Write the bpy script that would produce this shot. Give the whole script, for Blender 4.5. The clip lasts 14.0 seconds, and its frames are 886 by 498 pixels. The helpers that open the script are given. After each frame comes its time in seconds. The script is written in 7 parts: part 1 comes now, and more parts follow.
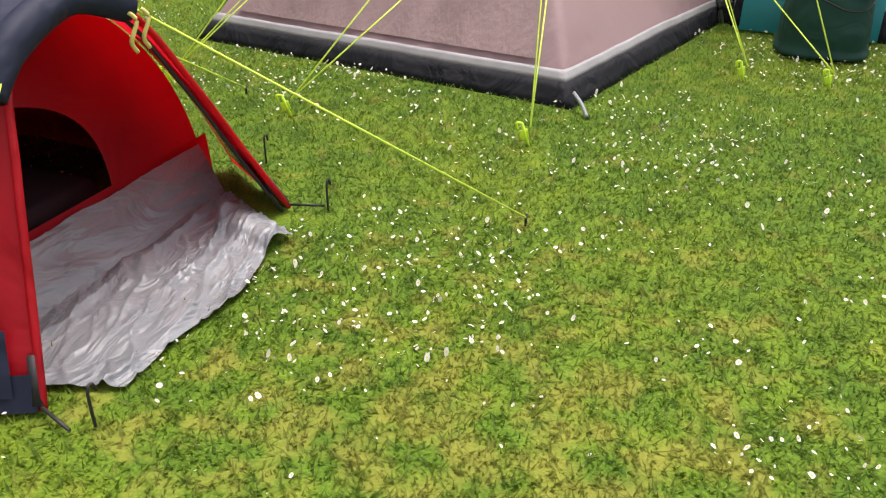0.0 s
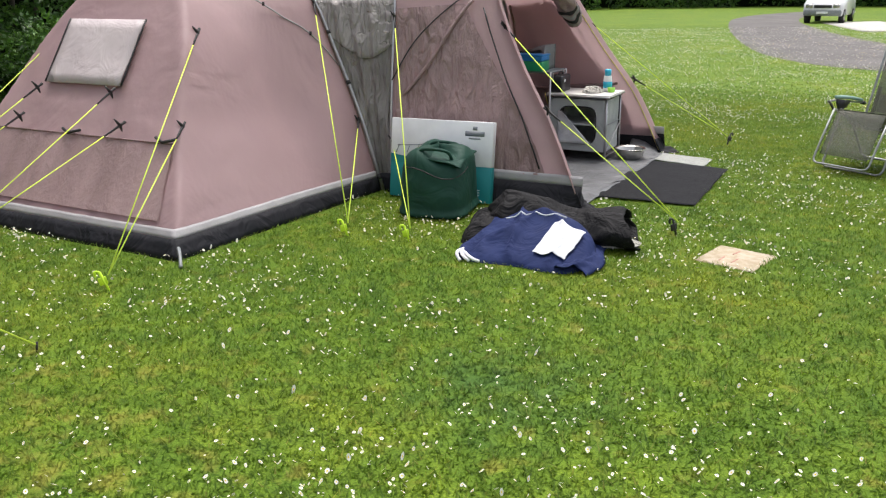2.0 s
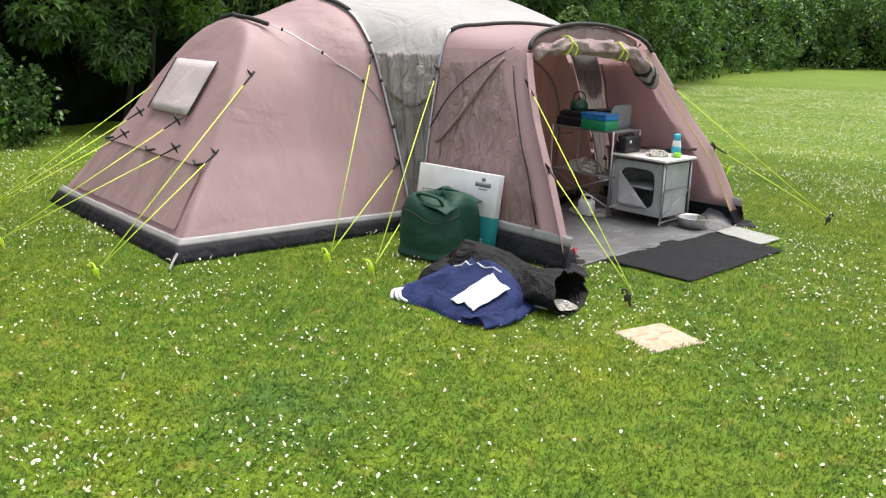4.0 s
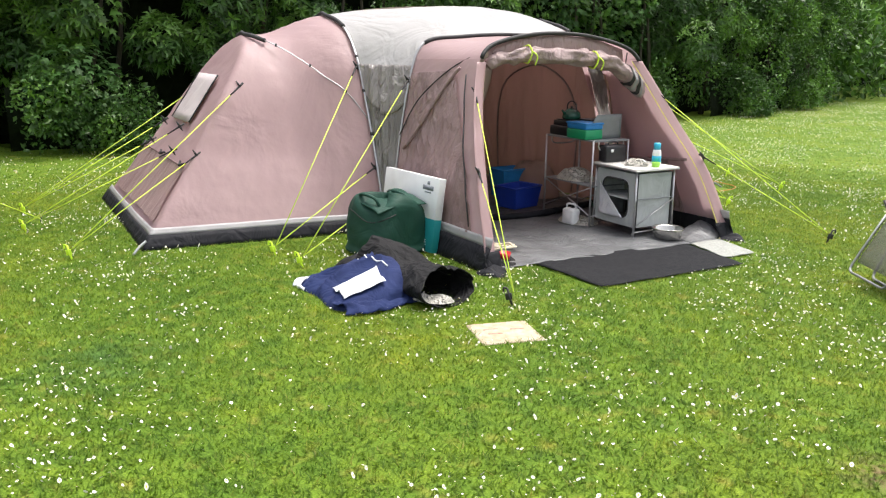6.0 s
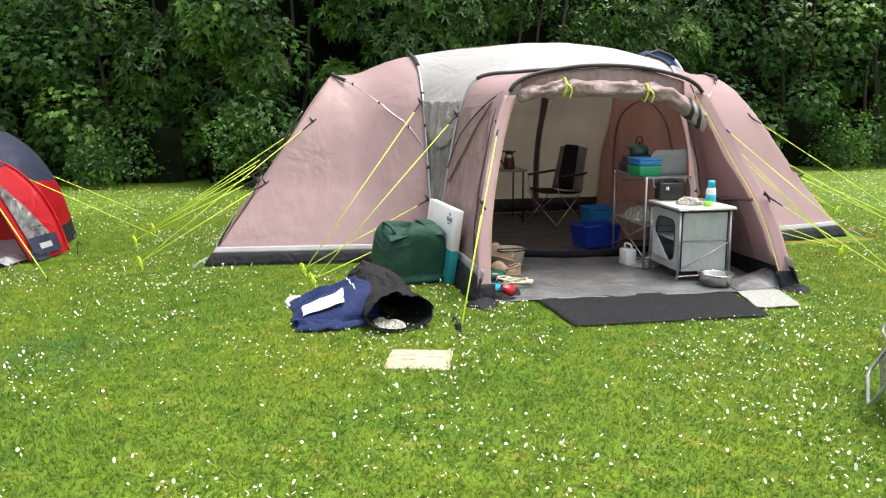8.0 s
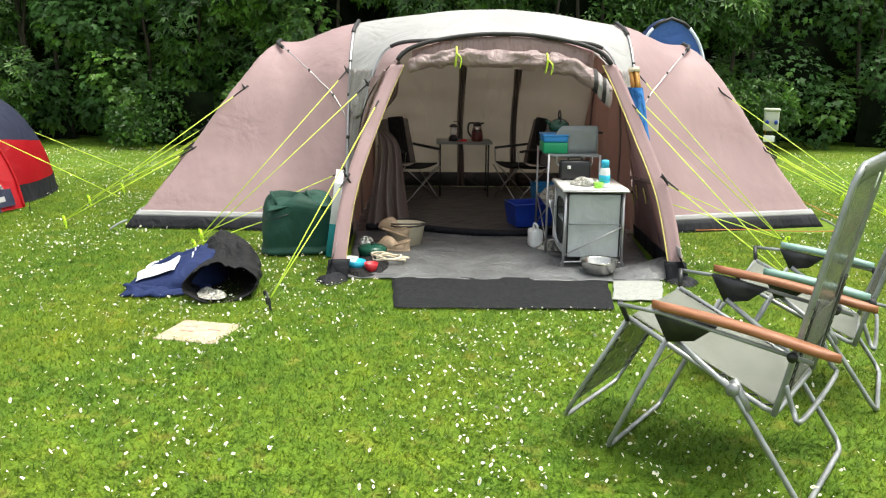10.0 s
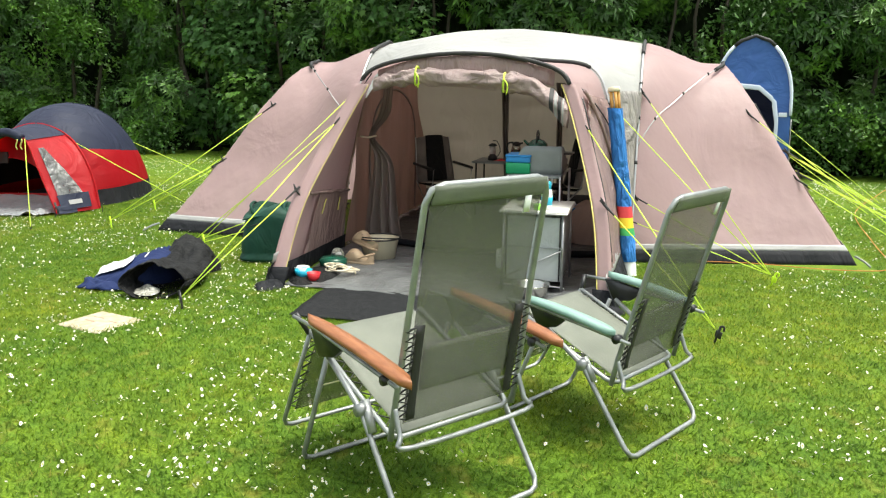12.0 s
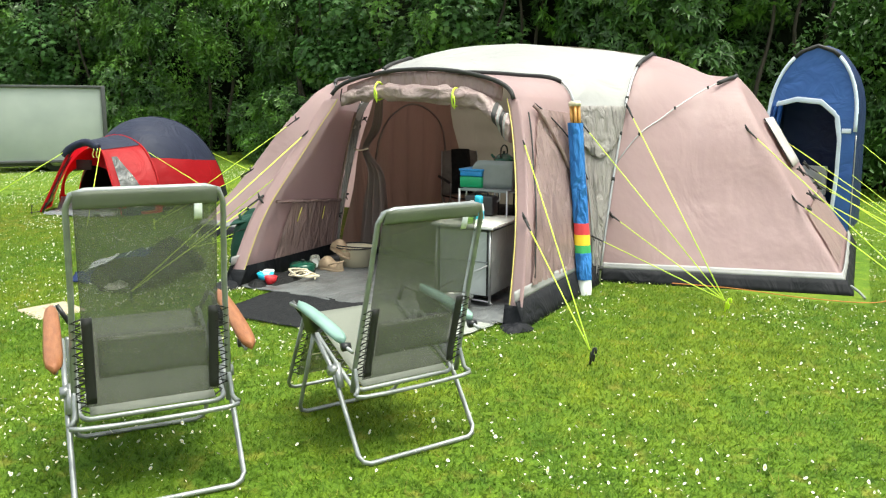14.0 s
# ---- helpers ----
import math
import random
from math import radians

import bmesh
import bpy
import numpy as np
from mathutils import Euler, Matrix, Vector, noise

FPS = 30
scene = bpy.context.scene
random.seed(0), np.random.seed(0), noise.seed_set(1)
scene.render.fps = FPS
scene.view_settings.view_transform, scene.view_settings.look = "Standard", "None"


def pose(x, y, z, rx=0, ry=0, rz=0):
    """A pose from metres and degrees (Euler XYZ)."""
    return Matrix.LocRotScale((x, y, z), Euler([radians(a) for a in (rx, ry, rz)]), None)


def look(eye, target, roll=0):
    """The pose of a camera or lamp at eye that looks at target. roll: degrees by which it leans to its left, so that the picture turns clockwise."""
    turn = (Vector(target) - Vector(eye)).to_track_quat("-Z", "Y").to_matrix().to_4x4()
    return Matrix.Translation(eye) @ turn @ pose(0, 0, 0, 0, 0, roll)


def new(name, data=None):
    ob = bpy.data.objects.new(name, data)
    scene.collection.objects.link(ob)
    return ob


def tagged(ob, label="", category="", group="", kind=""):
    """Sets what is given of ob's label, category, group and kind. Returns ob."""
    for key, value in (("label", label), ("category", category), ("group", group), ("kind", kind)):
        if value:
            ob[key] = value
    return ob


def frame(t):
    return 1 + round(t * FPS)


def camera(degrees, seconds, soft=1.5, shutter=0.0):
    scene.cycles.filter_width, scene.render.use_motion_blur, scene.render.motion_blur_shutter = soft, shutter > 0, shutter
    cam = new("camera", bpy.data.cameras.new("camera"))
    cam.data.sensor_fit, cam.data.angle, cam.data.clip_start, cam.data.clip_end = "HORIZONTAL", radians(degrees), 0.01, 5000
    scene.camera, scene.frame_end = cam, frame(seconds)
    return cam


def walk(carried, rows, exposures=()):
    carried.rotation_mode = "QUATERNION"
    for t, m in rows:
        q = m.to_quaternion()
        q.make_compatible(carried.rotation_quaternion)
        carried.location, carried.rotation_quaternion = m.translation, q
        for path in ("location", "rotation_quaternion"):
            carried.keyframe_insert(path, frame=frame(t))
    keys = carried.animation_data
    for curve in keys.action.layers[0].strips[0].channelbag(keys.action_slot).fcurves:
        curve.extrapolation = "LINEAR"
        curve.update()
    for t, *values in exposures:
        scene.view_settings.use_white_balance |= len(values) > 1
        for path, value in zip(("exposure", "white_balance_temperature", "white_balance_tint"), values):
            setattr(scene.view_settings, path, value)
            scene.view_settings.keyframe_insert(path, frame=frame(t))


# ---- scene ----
cam = camera(57.4, 14.0, soft=1.2)
PATH = [
    (0, (0.085, -0.763, 1.567), (0.063, 0.977, 0.581), -0.7),
    (0.5, (0.634, -0.918, 1.606), (0.725, 0.888, 0.751), -1.4),
    (0.8, (0.939, -1.15, 1.599), (1.092, 0.675, 0.795), -2.4),
    (1, (1.146, -1.274, 1.61), (1.343, 0.546, 0.804), -1.6),
    (1.5, (1.648, -1.475, 1.654), (1.864, 0.37, 0.913), -1.7),
    (2, (2.165, -1.676, 1.723), (2.302, 0.223, 1.112), -0.5),
    (2.2, (2.374, -1.756, 1.735), (2.43, 0.156, 1.153), 0.0),
    (4.3, (4.726, -1.777, 1.852), (4.164, 0.073, 1.339), 1.9),
    (4.5, (4.935, -1.736, 1.851), (4.34, 0.105, 1.342), 2.0),
    (5, (5.469, -1.668, 1.86), (4.778, 0.138, 1.35), 1.6),
    (5.5, (5.956, -1.456, 1.84), (5.115, 0.29, 1.346), 1.3),
    (6, (6.536, -1.297, 1.784), (5.596, 0.402, 1.308), 0.6),
    (6.5, (7.044, -1.049, 1.731), (6.023, 0.61, 1.28), 0.2),
    (7, (7.462, -0.638, 1.745), (6.252, 0.904, 1.348), 0.2),
    (7.2, (7.658, -0.5, 1.706), (6.385, 0.994, 1.323), 0.0),
    (9.3, (9.072, 1.235, 1.662), (7.46, 2.345, 1.248), 0.4),
    (9.5, (9.171, 1.472, 1.685), (7.553, 2.569, 1.262), 0.5),
    (10, (9.497, 1.938, 1.689), (7.852, 2.985, 1.245), 0.5),
    (10.5, (9.775, 2.428, 1.662), (8.075, 3.375, 1.199), 0.1),
    (11, (10.084, 2.947, 1.667), (8.319, 3.771, 1.216), -0.9),
    (11.5, (10.36, 3.404, 1.696), (8.548, 4.134, 1.264), -0.3),
    (12, (10.507, 3.917, 1.697), (8.641, 4.513, 1.296), 0.6),
    (12.5, (10.694, 4.419, 1.686), (8.788, 4.876, 1.288), 0.7),
    (13, (10.802, 4.947, 1.658), (8.889, 5.381, 1.27), 0.2),
    (13.3, (10.869, 5.223, 1.674), (8.946, 5.637, 1.311), -0.6),
    (13.5, (10.927, 5.442, 1.707), (8.99, 5.781, 1.339), -0.5),
    (14, (11.04, 5.853, 1.718), (9.082, 6.026, 1.347), 0.4),
]
walk(cam, [(t, look(eye, target, roll)) for t, eye, target, roll in PATH],
     [(0.0, 0.9, 6800, 15), (1.0, 0.82, 6700, 13), (2.2, 0.76, 6600, 12), (4.3, 1.06, 6750, 11), (7.0, 1.22, 6700, 10), (9.5, 1.26, 6800, 4), (12.5, 1.29, 6850, -1), (14.0, 1.3, 6850, -3)])

# ---- world, sun, exposure ----
world = bpy.data.worlds.new("overcast_sky")
scene.world = world
world.use_nodes = True
wn = world.node_tree
sky = wn.nodes.new("ShaderNodeTexSky")
sky.sky_type = "NISHITA"
sky.sun_disc = False
sky.sun_elevation, sky.sun_rotation = radians(74), radians(24)
sky.air_density, sky.dust_density, sky.ozone_density = 1.0, 4.0, 1.0
soft_sky = wn.nodes.new("ShaderNodeHueSaturation")
soft_sky.inputs["Saturation"].default_value = 0.35
wn.links.new(sky.outputs[0], soft_sky.inputs["Color"])
wn.links.new(soft_sky.outputs[0], wn.nodes["Background"].inputs["Color"])
wn.nodes["Background"].inputs["Strength"].default_value = 0.15
sun = new("sun", bpy.data.lights.new("sun", "SUN"))
sun.data.energy, sun.data.angle, sun.data.color = 1.5, radians(25), (1.0, 0.97, 0.94)
sun.matrix_world = look((4, 9, 36), (0, 0, 0))

# ---- materials ----


def material(name, color, rough=0.7, metal=0.0, second=None, scale=8.0, bump=0.0, bump_scale=60.0, translucent=0.0,
             clear=0.0, spread=0.0, fold=0.0, fold_scale=5.0, stretch=(1, 1, 1), coords="Object", detail=6.0, ramp=(0.35, 0.65), spec=0.5):
    """A surface of two mixed colours with fine relief; translucent lets light through cloth, clear is a see-through weave."""
    m = bpy.data.materials.new(name)
    m.use_nodes = True
    n, l = m.node_tree.nodes, m.node_tree.links
    bsdf = n["Principled BSDF"]
    out = n["Material Output"]
    tc = n.new("ShaderNodeTexCoord")
    mp = n.new("ShaderNodeMapping")
    mp.inputs["Scale"].default_value = stretch
    l.new(tc.outputs[coords], mp.inputs["Vector"])
    noise_a = n.new("ShaderNodeTexNoise")
    noise_a.inputs["Scale"].default_value, noise_a.inputs["Detail"].default_value = scale, detail
    l.new(mp.outputs[0], noise_a.inputs["Vector"])
    cr = n.new("ShaderNodeValToRGB")
    cr.color_ramp.elements[0].position, cr.color_ramp.elements[1].position = ramp
    cr.color_ramp.elements[0].color = (*color, 1)
    cr.color_ramp.elements[1].color = (*(second or [min(1, c * 1.18) for c in color]), 1)
    l.new(noise_a.outputs["Fac"], cr.inputs["Fac"])
    tint = cr.outputs["Color"]
    if spread:
        info = n.new("ShaderNodeObjectInfo")
        isl = n.new("ShaderNodeNewGeometry")
        add = n.new("ShaderNodeMath")
        add.operation = "ADD"
        l.new(info.outputs["Random"], add.inputs[0])
        l.new(isl.outputs["Random Per Island"], add.inputs[1])
        fr = n.new("ShaderNodeMath")
        fr.operation = "FRACT"
        l.new(add.outputs[0], fr.inputs[0])
        mr = n.new("ShaderNodeMapRange")
        mr.inputs["To Min"].default_value, mr.inputs["To Max"].default_value = 1 - spread, 1 + spread
        l.new(fr.outputs[0], mr.inputs["Value"])
        hs = n.new("ShaderNodeHueSaturation")
        l.new(mr.outputs[0], hs.inputs["Value"])
        l.new(tint, hs.inputs["Color"])
        tint = hs.outputs["Color"]
    l.new(tint, bsdf.inputs["Base Color"])
    bsdf.inputs["Roughness"].default_value, bsdf.inputs["Metallic"].default_value = rough, metal
    bsdf.inputs["Specular IOR Level"].default_value = spec
    normal = None
    if fold:
        wv = n.new("ShaderNodeTexNoise")
        wv.inputs["Scale"].default_value, wv.inputs["Detail"].default_value = fold_scale, 3.0
        wv.inputs["Distortion"].default_value = 1.2
        l.new(mp.outputs[0], wv.inputs["Vector"])
        bf = n.new("ShaderNodeBump")
        bf.inputs["Strength"].default_value, bf.inputs["Distance"].default_value = 1.0, fold
        l.new(wv.outputs["Fac"], bf.inputs["Height"])
        normal = bf.outputs[0]
    if bump:
        nb = n.new("ShaderNodeTexNoise")
        nb.inputs["Scale"].default_value, nb.inputs["Detail"].default_value = bump_scale, 4.0
        l.new(mp.outputs[0], nb.inputs["Vector"])
        b = n.new("ShaderNodeBump")
        b.inputs["Strength"].default_value, b.inputs["Distance"].default_value = 0.6, bump
        l.new(nb.outputs["Fac"], b.inputs["Height"])
        if normal:
            l.new(normal, b.inputs["Normal"])
        normal = b.outputs[0]
    if normal:
        l.new(normal, bsdf.inputs["Normal"])
    last = bsdf.outputs[0]
    if translucent:
        tr = n.new("ShaderNodeBsdfTranslucent")
        l.new(tint, tr.inputs["Color"])
        mx = n.new("ShaderNodeMixShader")
        mx.inputs[0].default_value = translucent
        l.new(last, mx.inputs[1])
        l.new(tr.outputs[0], mx.inputs[2])
        last = mx.outputs[0]
    if clear:
        tp = n.new("ShaderNodeBsdfTransparent")
        mx = n.new("ShaderNodeMixShader")
        mx.inputs[0].default_value = clear
        l.new(last, mx.inputs[1])
        l.new(tp.outputs[0], mx.inputs[2])
        last = mx.outputs[0]
    l.new(last, out.inputs["Surface"])
    return m


ROSE = material("rose_polyester", (0.515, 0.354, 0.364), 0.5, second=(0.565, 0.393, 0.4), scale=0.9, bump=0.006, bump_scale=17,
                translucent=0.42, fold=0.034, fold_scale=1.7, stretch=(1, 1, 0.7))
ROSE_ROLL = material("crumpled_rose_polyester", (0.36, 0.262, 0.26), 0.46, second=(0.46, 0.345, 0.34), scale=4.0, bump=0.014, bump_scale=20,
                     translucent=0.25, fold=0.05, fold_scale=7.0)
ROSE_DARK = material("brown_window_cover", (0.33, 0.228, 0.222), 0.27, second=(0.41, 0.288, 0.28), scale=2.5, bump=0.019, bump_scale=30,
                     translucent=0.25, fold=0.05, fold_scale=6.0, stretch=(1.6, 1.6, 0.45))
ROSE_COVER = material("brown_ruched_cover", (0.35, 0.243, 0.238), 0.36, second=(0.42, 0.296, 0.29), scale=2.0, bump=0.009, bump_scale=24,
                      translucent=0.25, fold=0.012, fold_scale=3.0, stretch=(2.2, 2.2, 0.35))
GREY_SIDE = material("grey_beige_polyester", (0.36, 0.325, 0.315), 0.5, second=(0.42, 0.385, 0.37), scale=1.6, translucent=0.25, fold=0.09, fold_scale=5.0,
                     bump=0.01, bump_scale=18, stretch=(2.2, 2.2, 0.5))
GREY_ROOF = material("pale_grey_polyester", (0.38, 0.37, 0.368), 0.55, second=(0.44, 0.43, 0.425), scale=1.1, translucent=0.2, fold=0.06, fold_scale=1.8,
                     bump=0.015, bump_scale=8)
PVC = material("gathered_clear_window", (0.25, 0.235, 0.225), 0.2, second=(0.37, 0.35, 0.335), scale=3.0, fold=0.11, fold_scale=7.0, bump=0.024, bump_scale=26,
               stretch=(1.8, 1.8, 0.4), clear=0.1, translucent=0.2)
WINDOW_DARK = material("smoky_clear_window", (0.07, 0.073, 0.078), 0.16, second=(0.2, 0.205, 0.21), scale=7.0, fold=0.05, fold_scale=8.0, bump=0.012, bump_scale=30, clear=0.12)
STRIPE = material("light_grey_band", (0.31, 0.3, 0.305), 0.6, second=(0.37, 0.36, 0.365), scale=6, bump=0.002)
PALE_FLAP = material("pale_rose_grey_flap", (0.46, 0.4, 0.4), 0.55, second=(0.52, 0.46, 0.455), scale=3, fold=0.02, fold_scale=3)
SKIRT = material("black_mud_skirt", (0.009, 0.01, 0.013), 0.7, second=(0.015, 0.015, 0.019), scale=5, fold=0.05, fold_scale=4, stretch=(1, 1, 0.6), spec=0.2)
INNER = material("cream_inner_cloth", (0.34, 0.285, 0.24), 0.75, second=(0.41, 0.345, 0.29), scale=1.5, translucent=0.2, fold=0.06, fold_scale=2.0, stretch=(1, 1, 0.4))
INNER_GREY = material("grey_brown_inner_door", (0.25, 0.2, 0.185), 0.7, second=(0.32, 0.26, 0.24), scale=2.0, translucent=0.35, fold=0.04, fold_scale=3.0, stretch=(1, 1, 0.3))
INNER_BROWN = material("brown_inner_cloth", (0.34, 0.23, 0.19), 0.75, second=(0.4, 0.275, 0.23), scale=1.5, translucent=0.4, fold=0.08, fold_scale=2.5,
                       stretch=(1, 1, 0.3))
BLACK = material("black_webbing", (0.018, 0.017, 0.018), 0.6, bump=0.001)
BLACK_CLOTH = material("black_bag_cloth", (0.006, 0.006, 0.007), 0.75, second=(0.011, 0.011, 0.012), scale=9, fold=0.06, fold_scale=6, spec=0.25)
CHAIR_GREY = material("grey_brown_chair_cloth", (0.16, 0.135, 0.125), 0.8, second=(0.22, 0.19, 0.175), scale=6, fold=0.04, fold_scale=6)
STEEL = material("grey_steel_tube", (0.42, 0.42, 0.43), 0.35, 0.85, scale=20)
CHAIR_TUBE = material("dull_silver_tube", (0.26, 0.27, 0.275), 0.42, 0.6, second=(0.36, 0.37, 0.375), scale=14, bump=0.0005)
GUY = material("neon_yellow_cord", (0.6, 0.78, 0.08), 0.55)
YELLOW_TRIM = material("yellow_piping", (0.62, 0.54, 0.16), 0.6)
PEG_YELLOW = material("neon_yellow_peg_strap", (0.5, 0.72, 0.03), 0.5)
FLOOR_GREY = material("grey_groundsheet", (0.088, 0.09, 0.094), 0.45, second=(0.145, 0.15, 0.155), scale=3.5, fold=0.06, fold_scale=3.0, bump=0.002)
FLOOR_DARK = material("dark_sewn_in_floor", (0.045, 0.042, 0.042), 0.55, second=(0.075, 0.07, 0.068), scale=4, fold=0.06, fold_scale=3.0)
MAT_BLACK = material("charcoal_mesh_mat", (0.013, 0.013, 0.015), 0.9, spec=0.15, second=(0.022, 0.023, 0.025), scale=30, bump=0.006, bump_scale=220)
MAT_PALE = material("pale_grey_fibre_mat", (0.26, 0.27, 0.25), 0.85, second=(0.34, 0.35, 0.32), scale=40, bump=0.006, bump_scale=220)
NAVY_CLOTH = material("navy_cloth", (0.012, 0.021, 0.075), 0.8, second=(0.017, 0.029, 0.098), scale=6, fold=0.03, fold_scale=5, spec=0.2)
WHITE_CLOTH = material("white_cloth", (0.6, 0.62, 0.67), 0.7, second=(0.76, 0.78, 0.8), scale=7, fold=0.03, fold_scale=6)
BAG_GREEN = material("dark_green_bag_cloth", (0.007, 0.042, 0.028), 0.65, second=(0.01, 0.056, 0.038), scale=5, fold=0.03, fold_scale=3, spec=0.3)
CARD_WHITE = material("white_printed_card", (0.72, 0.73, 0.74), 0.5, scale=4)
CARD_TEAL = material("teal_printed_card", (0.005, 0.2, 0.215), 0.5, scale=4)
CARD_GREY = material("grey_print", (0.2, 0.22, 0.24), 0.6)
SLAB_MAT = material("pale_sandstone_slab", (0.36, 0.29, 0.19), 0.9, second=(0.47, 0.4, 0.3), scale=16, bump=0.006, bump_scale=70)
SLAB_PAINT = material("faded_red_paint", (0.4, 0.16, 0.13), 0.9, second=(0.5, 0.3, 0.24), scale=30)
RED_CLOTH = material("red_polyester", (0.62, 0.008, 0.02), 0.5, second=(0.68, 0.014, 0.028), scale=2, translucent=0.58, fold=0.04, fold_scale=3)
NAVY_TENT = material("navy_polyester", (0.016, 0.019, 0.04), 0.6, spec=0.22, second=(0.023, 0.027, 0.052), scale=2, fold=0.05, fold_scale=2.5)
GREY_TARP = material("silver_grey_tarpaulin", (0.17, 0.178, 0.19), 0.36, second=(0.25, 0.258, 0.27), scale=3, fold=0.05, fold_scale=4.5, stretch=(0.8, 1.8, 1), bump=0.006, bump_scale=20)
# Colour holds the shade within the red tent's door opening.
INSIDE_SHADE = material("near_black_inside_shade", (0.035, 0.025, 0.03), 0.8)
BLUE_TENT = material("mid_blue_polyester", (0.03, 0.105, 0.36), 0.5, second=(0.04, 0.13, 0.42), scale=2, translucent=0.15, fold=0.05, fold_scale=2.5)
BLUE_DARK = material("navy_blue_polyester", (0.008, 0.022, 0.085), 0.55, second=(0.012, 0.03, 0.11), scale=2, translucent=0.06, fold=0.06, fold_scale=3)
TRIM_PALE = material("pale_blue_white_trim", (0.55, 0.62, 0.74), 0.55, scale=5)
MESH_GREY = material("grey_green_chair_mesh", (0.135, 0.138, 0.11), 0.65, second=(0.165, 0.168, 0.135), scale=5, bump=0.003, bump_scale=500, clear=0.42)
MESH_SEAT = material("grey_green_seat_mesh", (0.165, 0.175, 0.145), 0.6, second=(0.2, 0.21, 0.175), scale=5, bump=0.003, bump_scale=500, clear=0.1)
ARM_WOOD = material("orange_brown_wood", (0.24, 0.085, 0.035), 0.45, second=(0.33, 0.13, 0.055), scale=9, stretch=(7, 1, 7), bump=0.001)
ARM_GREEN = material("pale_green_plastic", (0.2, 0.33, 0.29), 0.5, second=(0.24, 0.37, 0.33), scale=6)
PLASTIC_BLACK = material("black_plastic", (0.014, 0.014, 0.016), 0.35)
PLASTIC_BLUE = material("royal_blue_plastic", (0.012, 0.045, 0.34), 0.35)
BOX_BLUE = material("bright_blue_plastic", (0.015, 0.19, 0.48), 0.4)
BOX_GREEN = material("bright_green_plastic", (0.008, 0.26, 0.11), 0.4)
ENAMEL_GREEN = material("dark_green_enamel", (0.01, 0.07, 0.045), 0.25)
PANEL_GREY = material("grey_painted_sheet", (0.2, 0.215, 0.22), 0.45)
CABINET_CLOTH = material("silver_grey_cabinet_cloth", (0.36, 0.385, 0.385), 0.5, second=(0.43, 0.455, 0.455), scale=4, fold=0.03, fold_scale=4)
TOP_WHITE = material("pale_laminate", (0.62, 0.61, 0.57), 0.4, scale=12)
STAINLESS = material("stainless_steel", (0.5, 0.49, 0.46), 0.22, 1.0, scale=10)
WHITE_PLASTIC = material("white_plastic", (0.75, 0.76, 0.76), 0.35)
CYAN_PLASTIC = material("cyan_plastic", (0.03, 0.42, 0.62), 0.35)
LIME_PLASTIC = material("lime_plastic", (0.3, 0.65, 0.08), 0.4)
RED_PLASTIC = material("red_plastic", (0.5, 0.02, 0.03), 0.4)
JUG_RED = material("dark_red_enamel", (0.09, 0.012, 0.015), 0.3)
CREAM_ROPE = material("cream_cord", (0.62, 0.55, 0.42), 0.85, bump=0.003, bump_scale=150)
TAN_RUBBER = material("tan_rubber_clog", (0.4, 0.29, 0.19), 0.7, second=(0.47, 0.35, 0.24), scale=12)
CREAM_TUB = material("cream_plastic_tub", (0.6, 0.54, 0.4), 0.5, scale=5)
RAG = material("crumpled_cotton_cloth", (0.52, 0.5, 0.44), 0.9, second=(0.66, 0.64, 0.58), scale=9, fold=0.2, fold_scale=12)
WIND_BLUE = material("blue_windbreak_cloth", (0.02, 0.16, 0.5), 0.75, second=(0.03, 0.2, 0.56), scale=8, fold=0.12, fold_scale=9, stretch=(1, 1, 0.25))
WIND_YELLOW = material("yellow_windbreak_cloth", (0.72, 0.5, 0.03), 0.75)
WIND_RED = material("red_windbreak_cloth", (0.55, 0.04, 0.05), 0.75)
WIND_GREEN = material("green_windbreak_cloth", (0.05, 0.35, 0.1), 0.75)
POLE_WOOD = material("orange_wood_pole", (0.5, 0.24, 0.05), 0.5, second=(0.6, 0.32, 0.09), scale=10, stretch=(6, 6, 1))
TRAILER_PANEL = material("weathered_grey_panel", (0.3, 0.335, 0.32), 0.6, second=(0.36, 0.39, 0.375), scale=1.2, bump=0.001)
TRAILER_EDGE = material("dark_grey_edge", (0.05, 0.052, 0.055), 0.6)
TYRE = material("black_rubber", (0.02, 0.02, 0.02), 0.8)
VAN_WHITE = material("white_car_paint", (0.7, 0.71, 0.72), 0.3)
VAN_GLASS = material("dark_car_glass", (0.03, 0.035, 0.04), 0.08)
ASPHALT = material("worn_asphalt", (0.1, 0.092, 0.088), 0.9, second=(0.145, 0.135, 0.128), scale=0.6, bump=0.01, bump_scale=40)
CONCRETE = material("pale_concrete", (0.42, 0.41, 0.38), 0.9, second=(0.5, 0.49, 0.46), scale=1.5, bump=0.004, bump_scale=50)
POST_CREAM = material("cream_painted_box", (0.45, 0.46, 0.38), 0.5, scale=6)
ORANGE_CABLE = material("orange_cable", (0.5, 0.17, 0.04), 0.6)
BARK = material("grey_brown_bark", (0.035, 0.03, 0.022), 0.9, second=(0.06, 0.05, 0.036), scale=9, stretch=(3, 3, 0.6), bump=0.02, bump_scale=20)
LEAF_DARK = material("glossy_dark_leaf", (0.034, 0.086, 0.018), 0.38, second=(0.068, 0.15, 0.032), scale=0.9, spec=0.35, spread=0.5, translucent=0.2)
LEAF_LIGHT = material("fresh_green_leaf", (0.073, 0.172, 0.026), 0.45, second=(0.13, 0.262, 0.04), scale=0.9, spread=0.45, translucent=0.3)
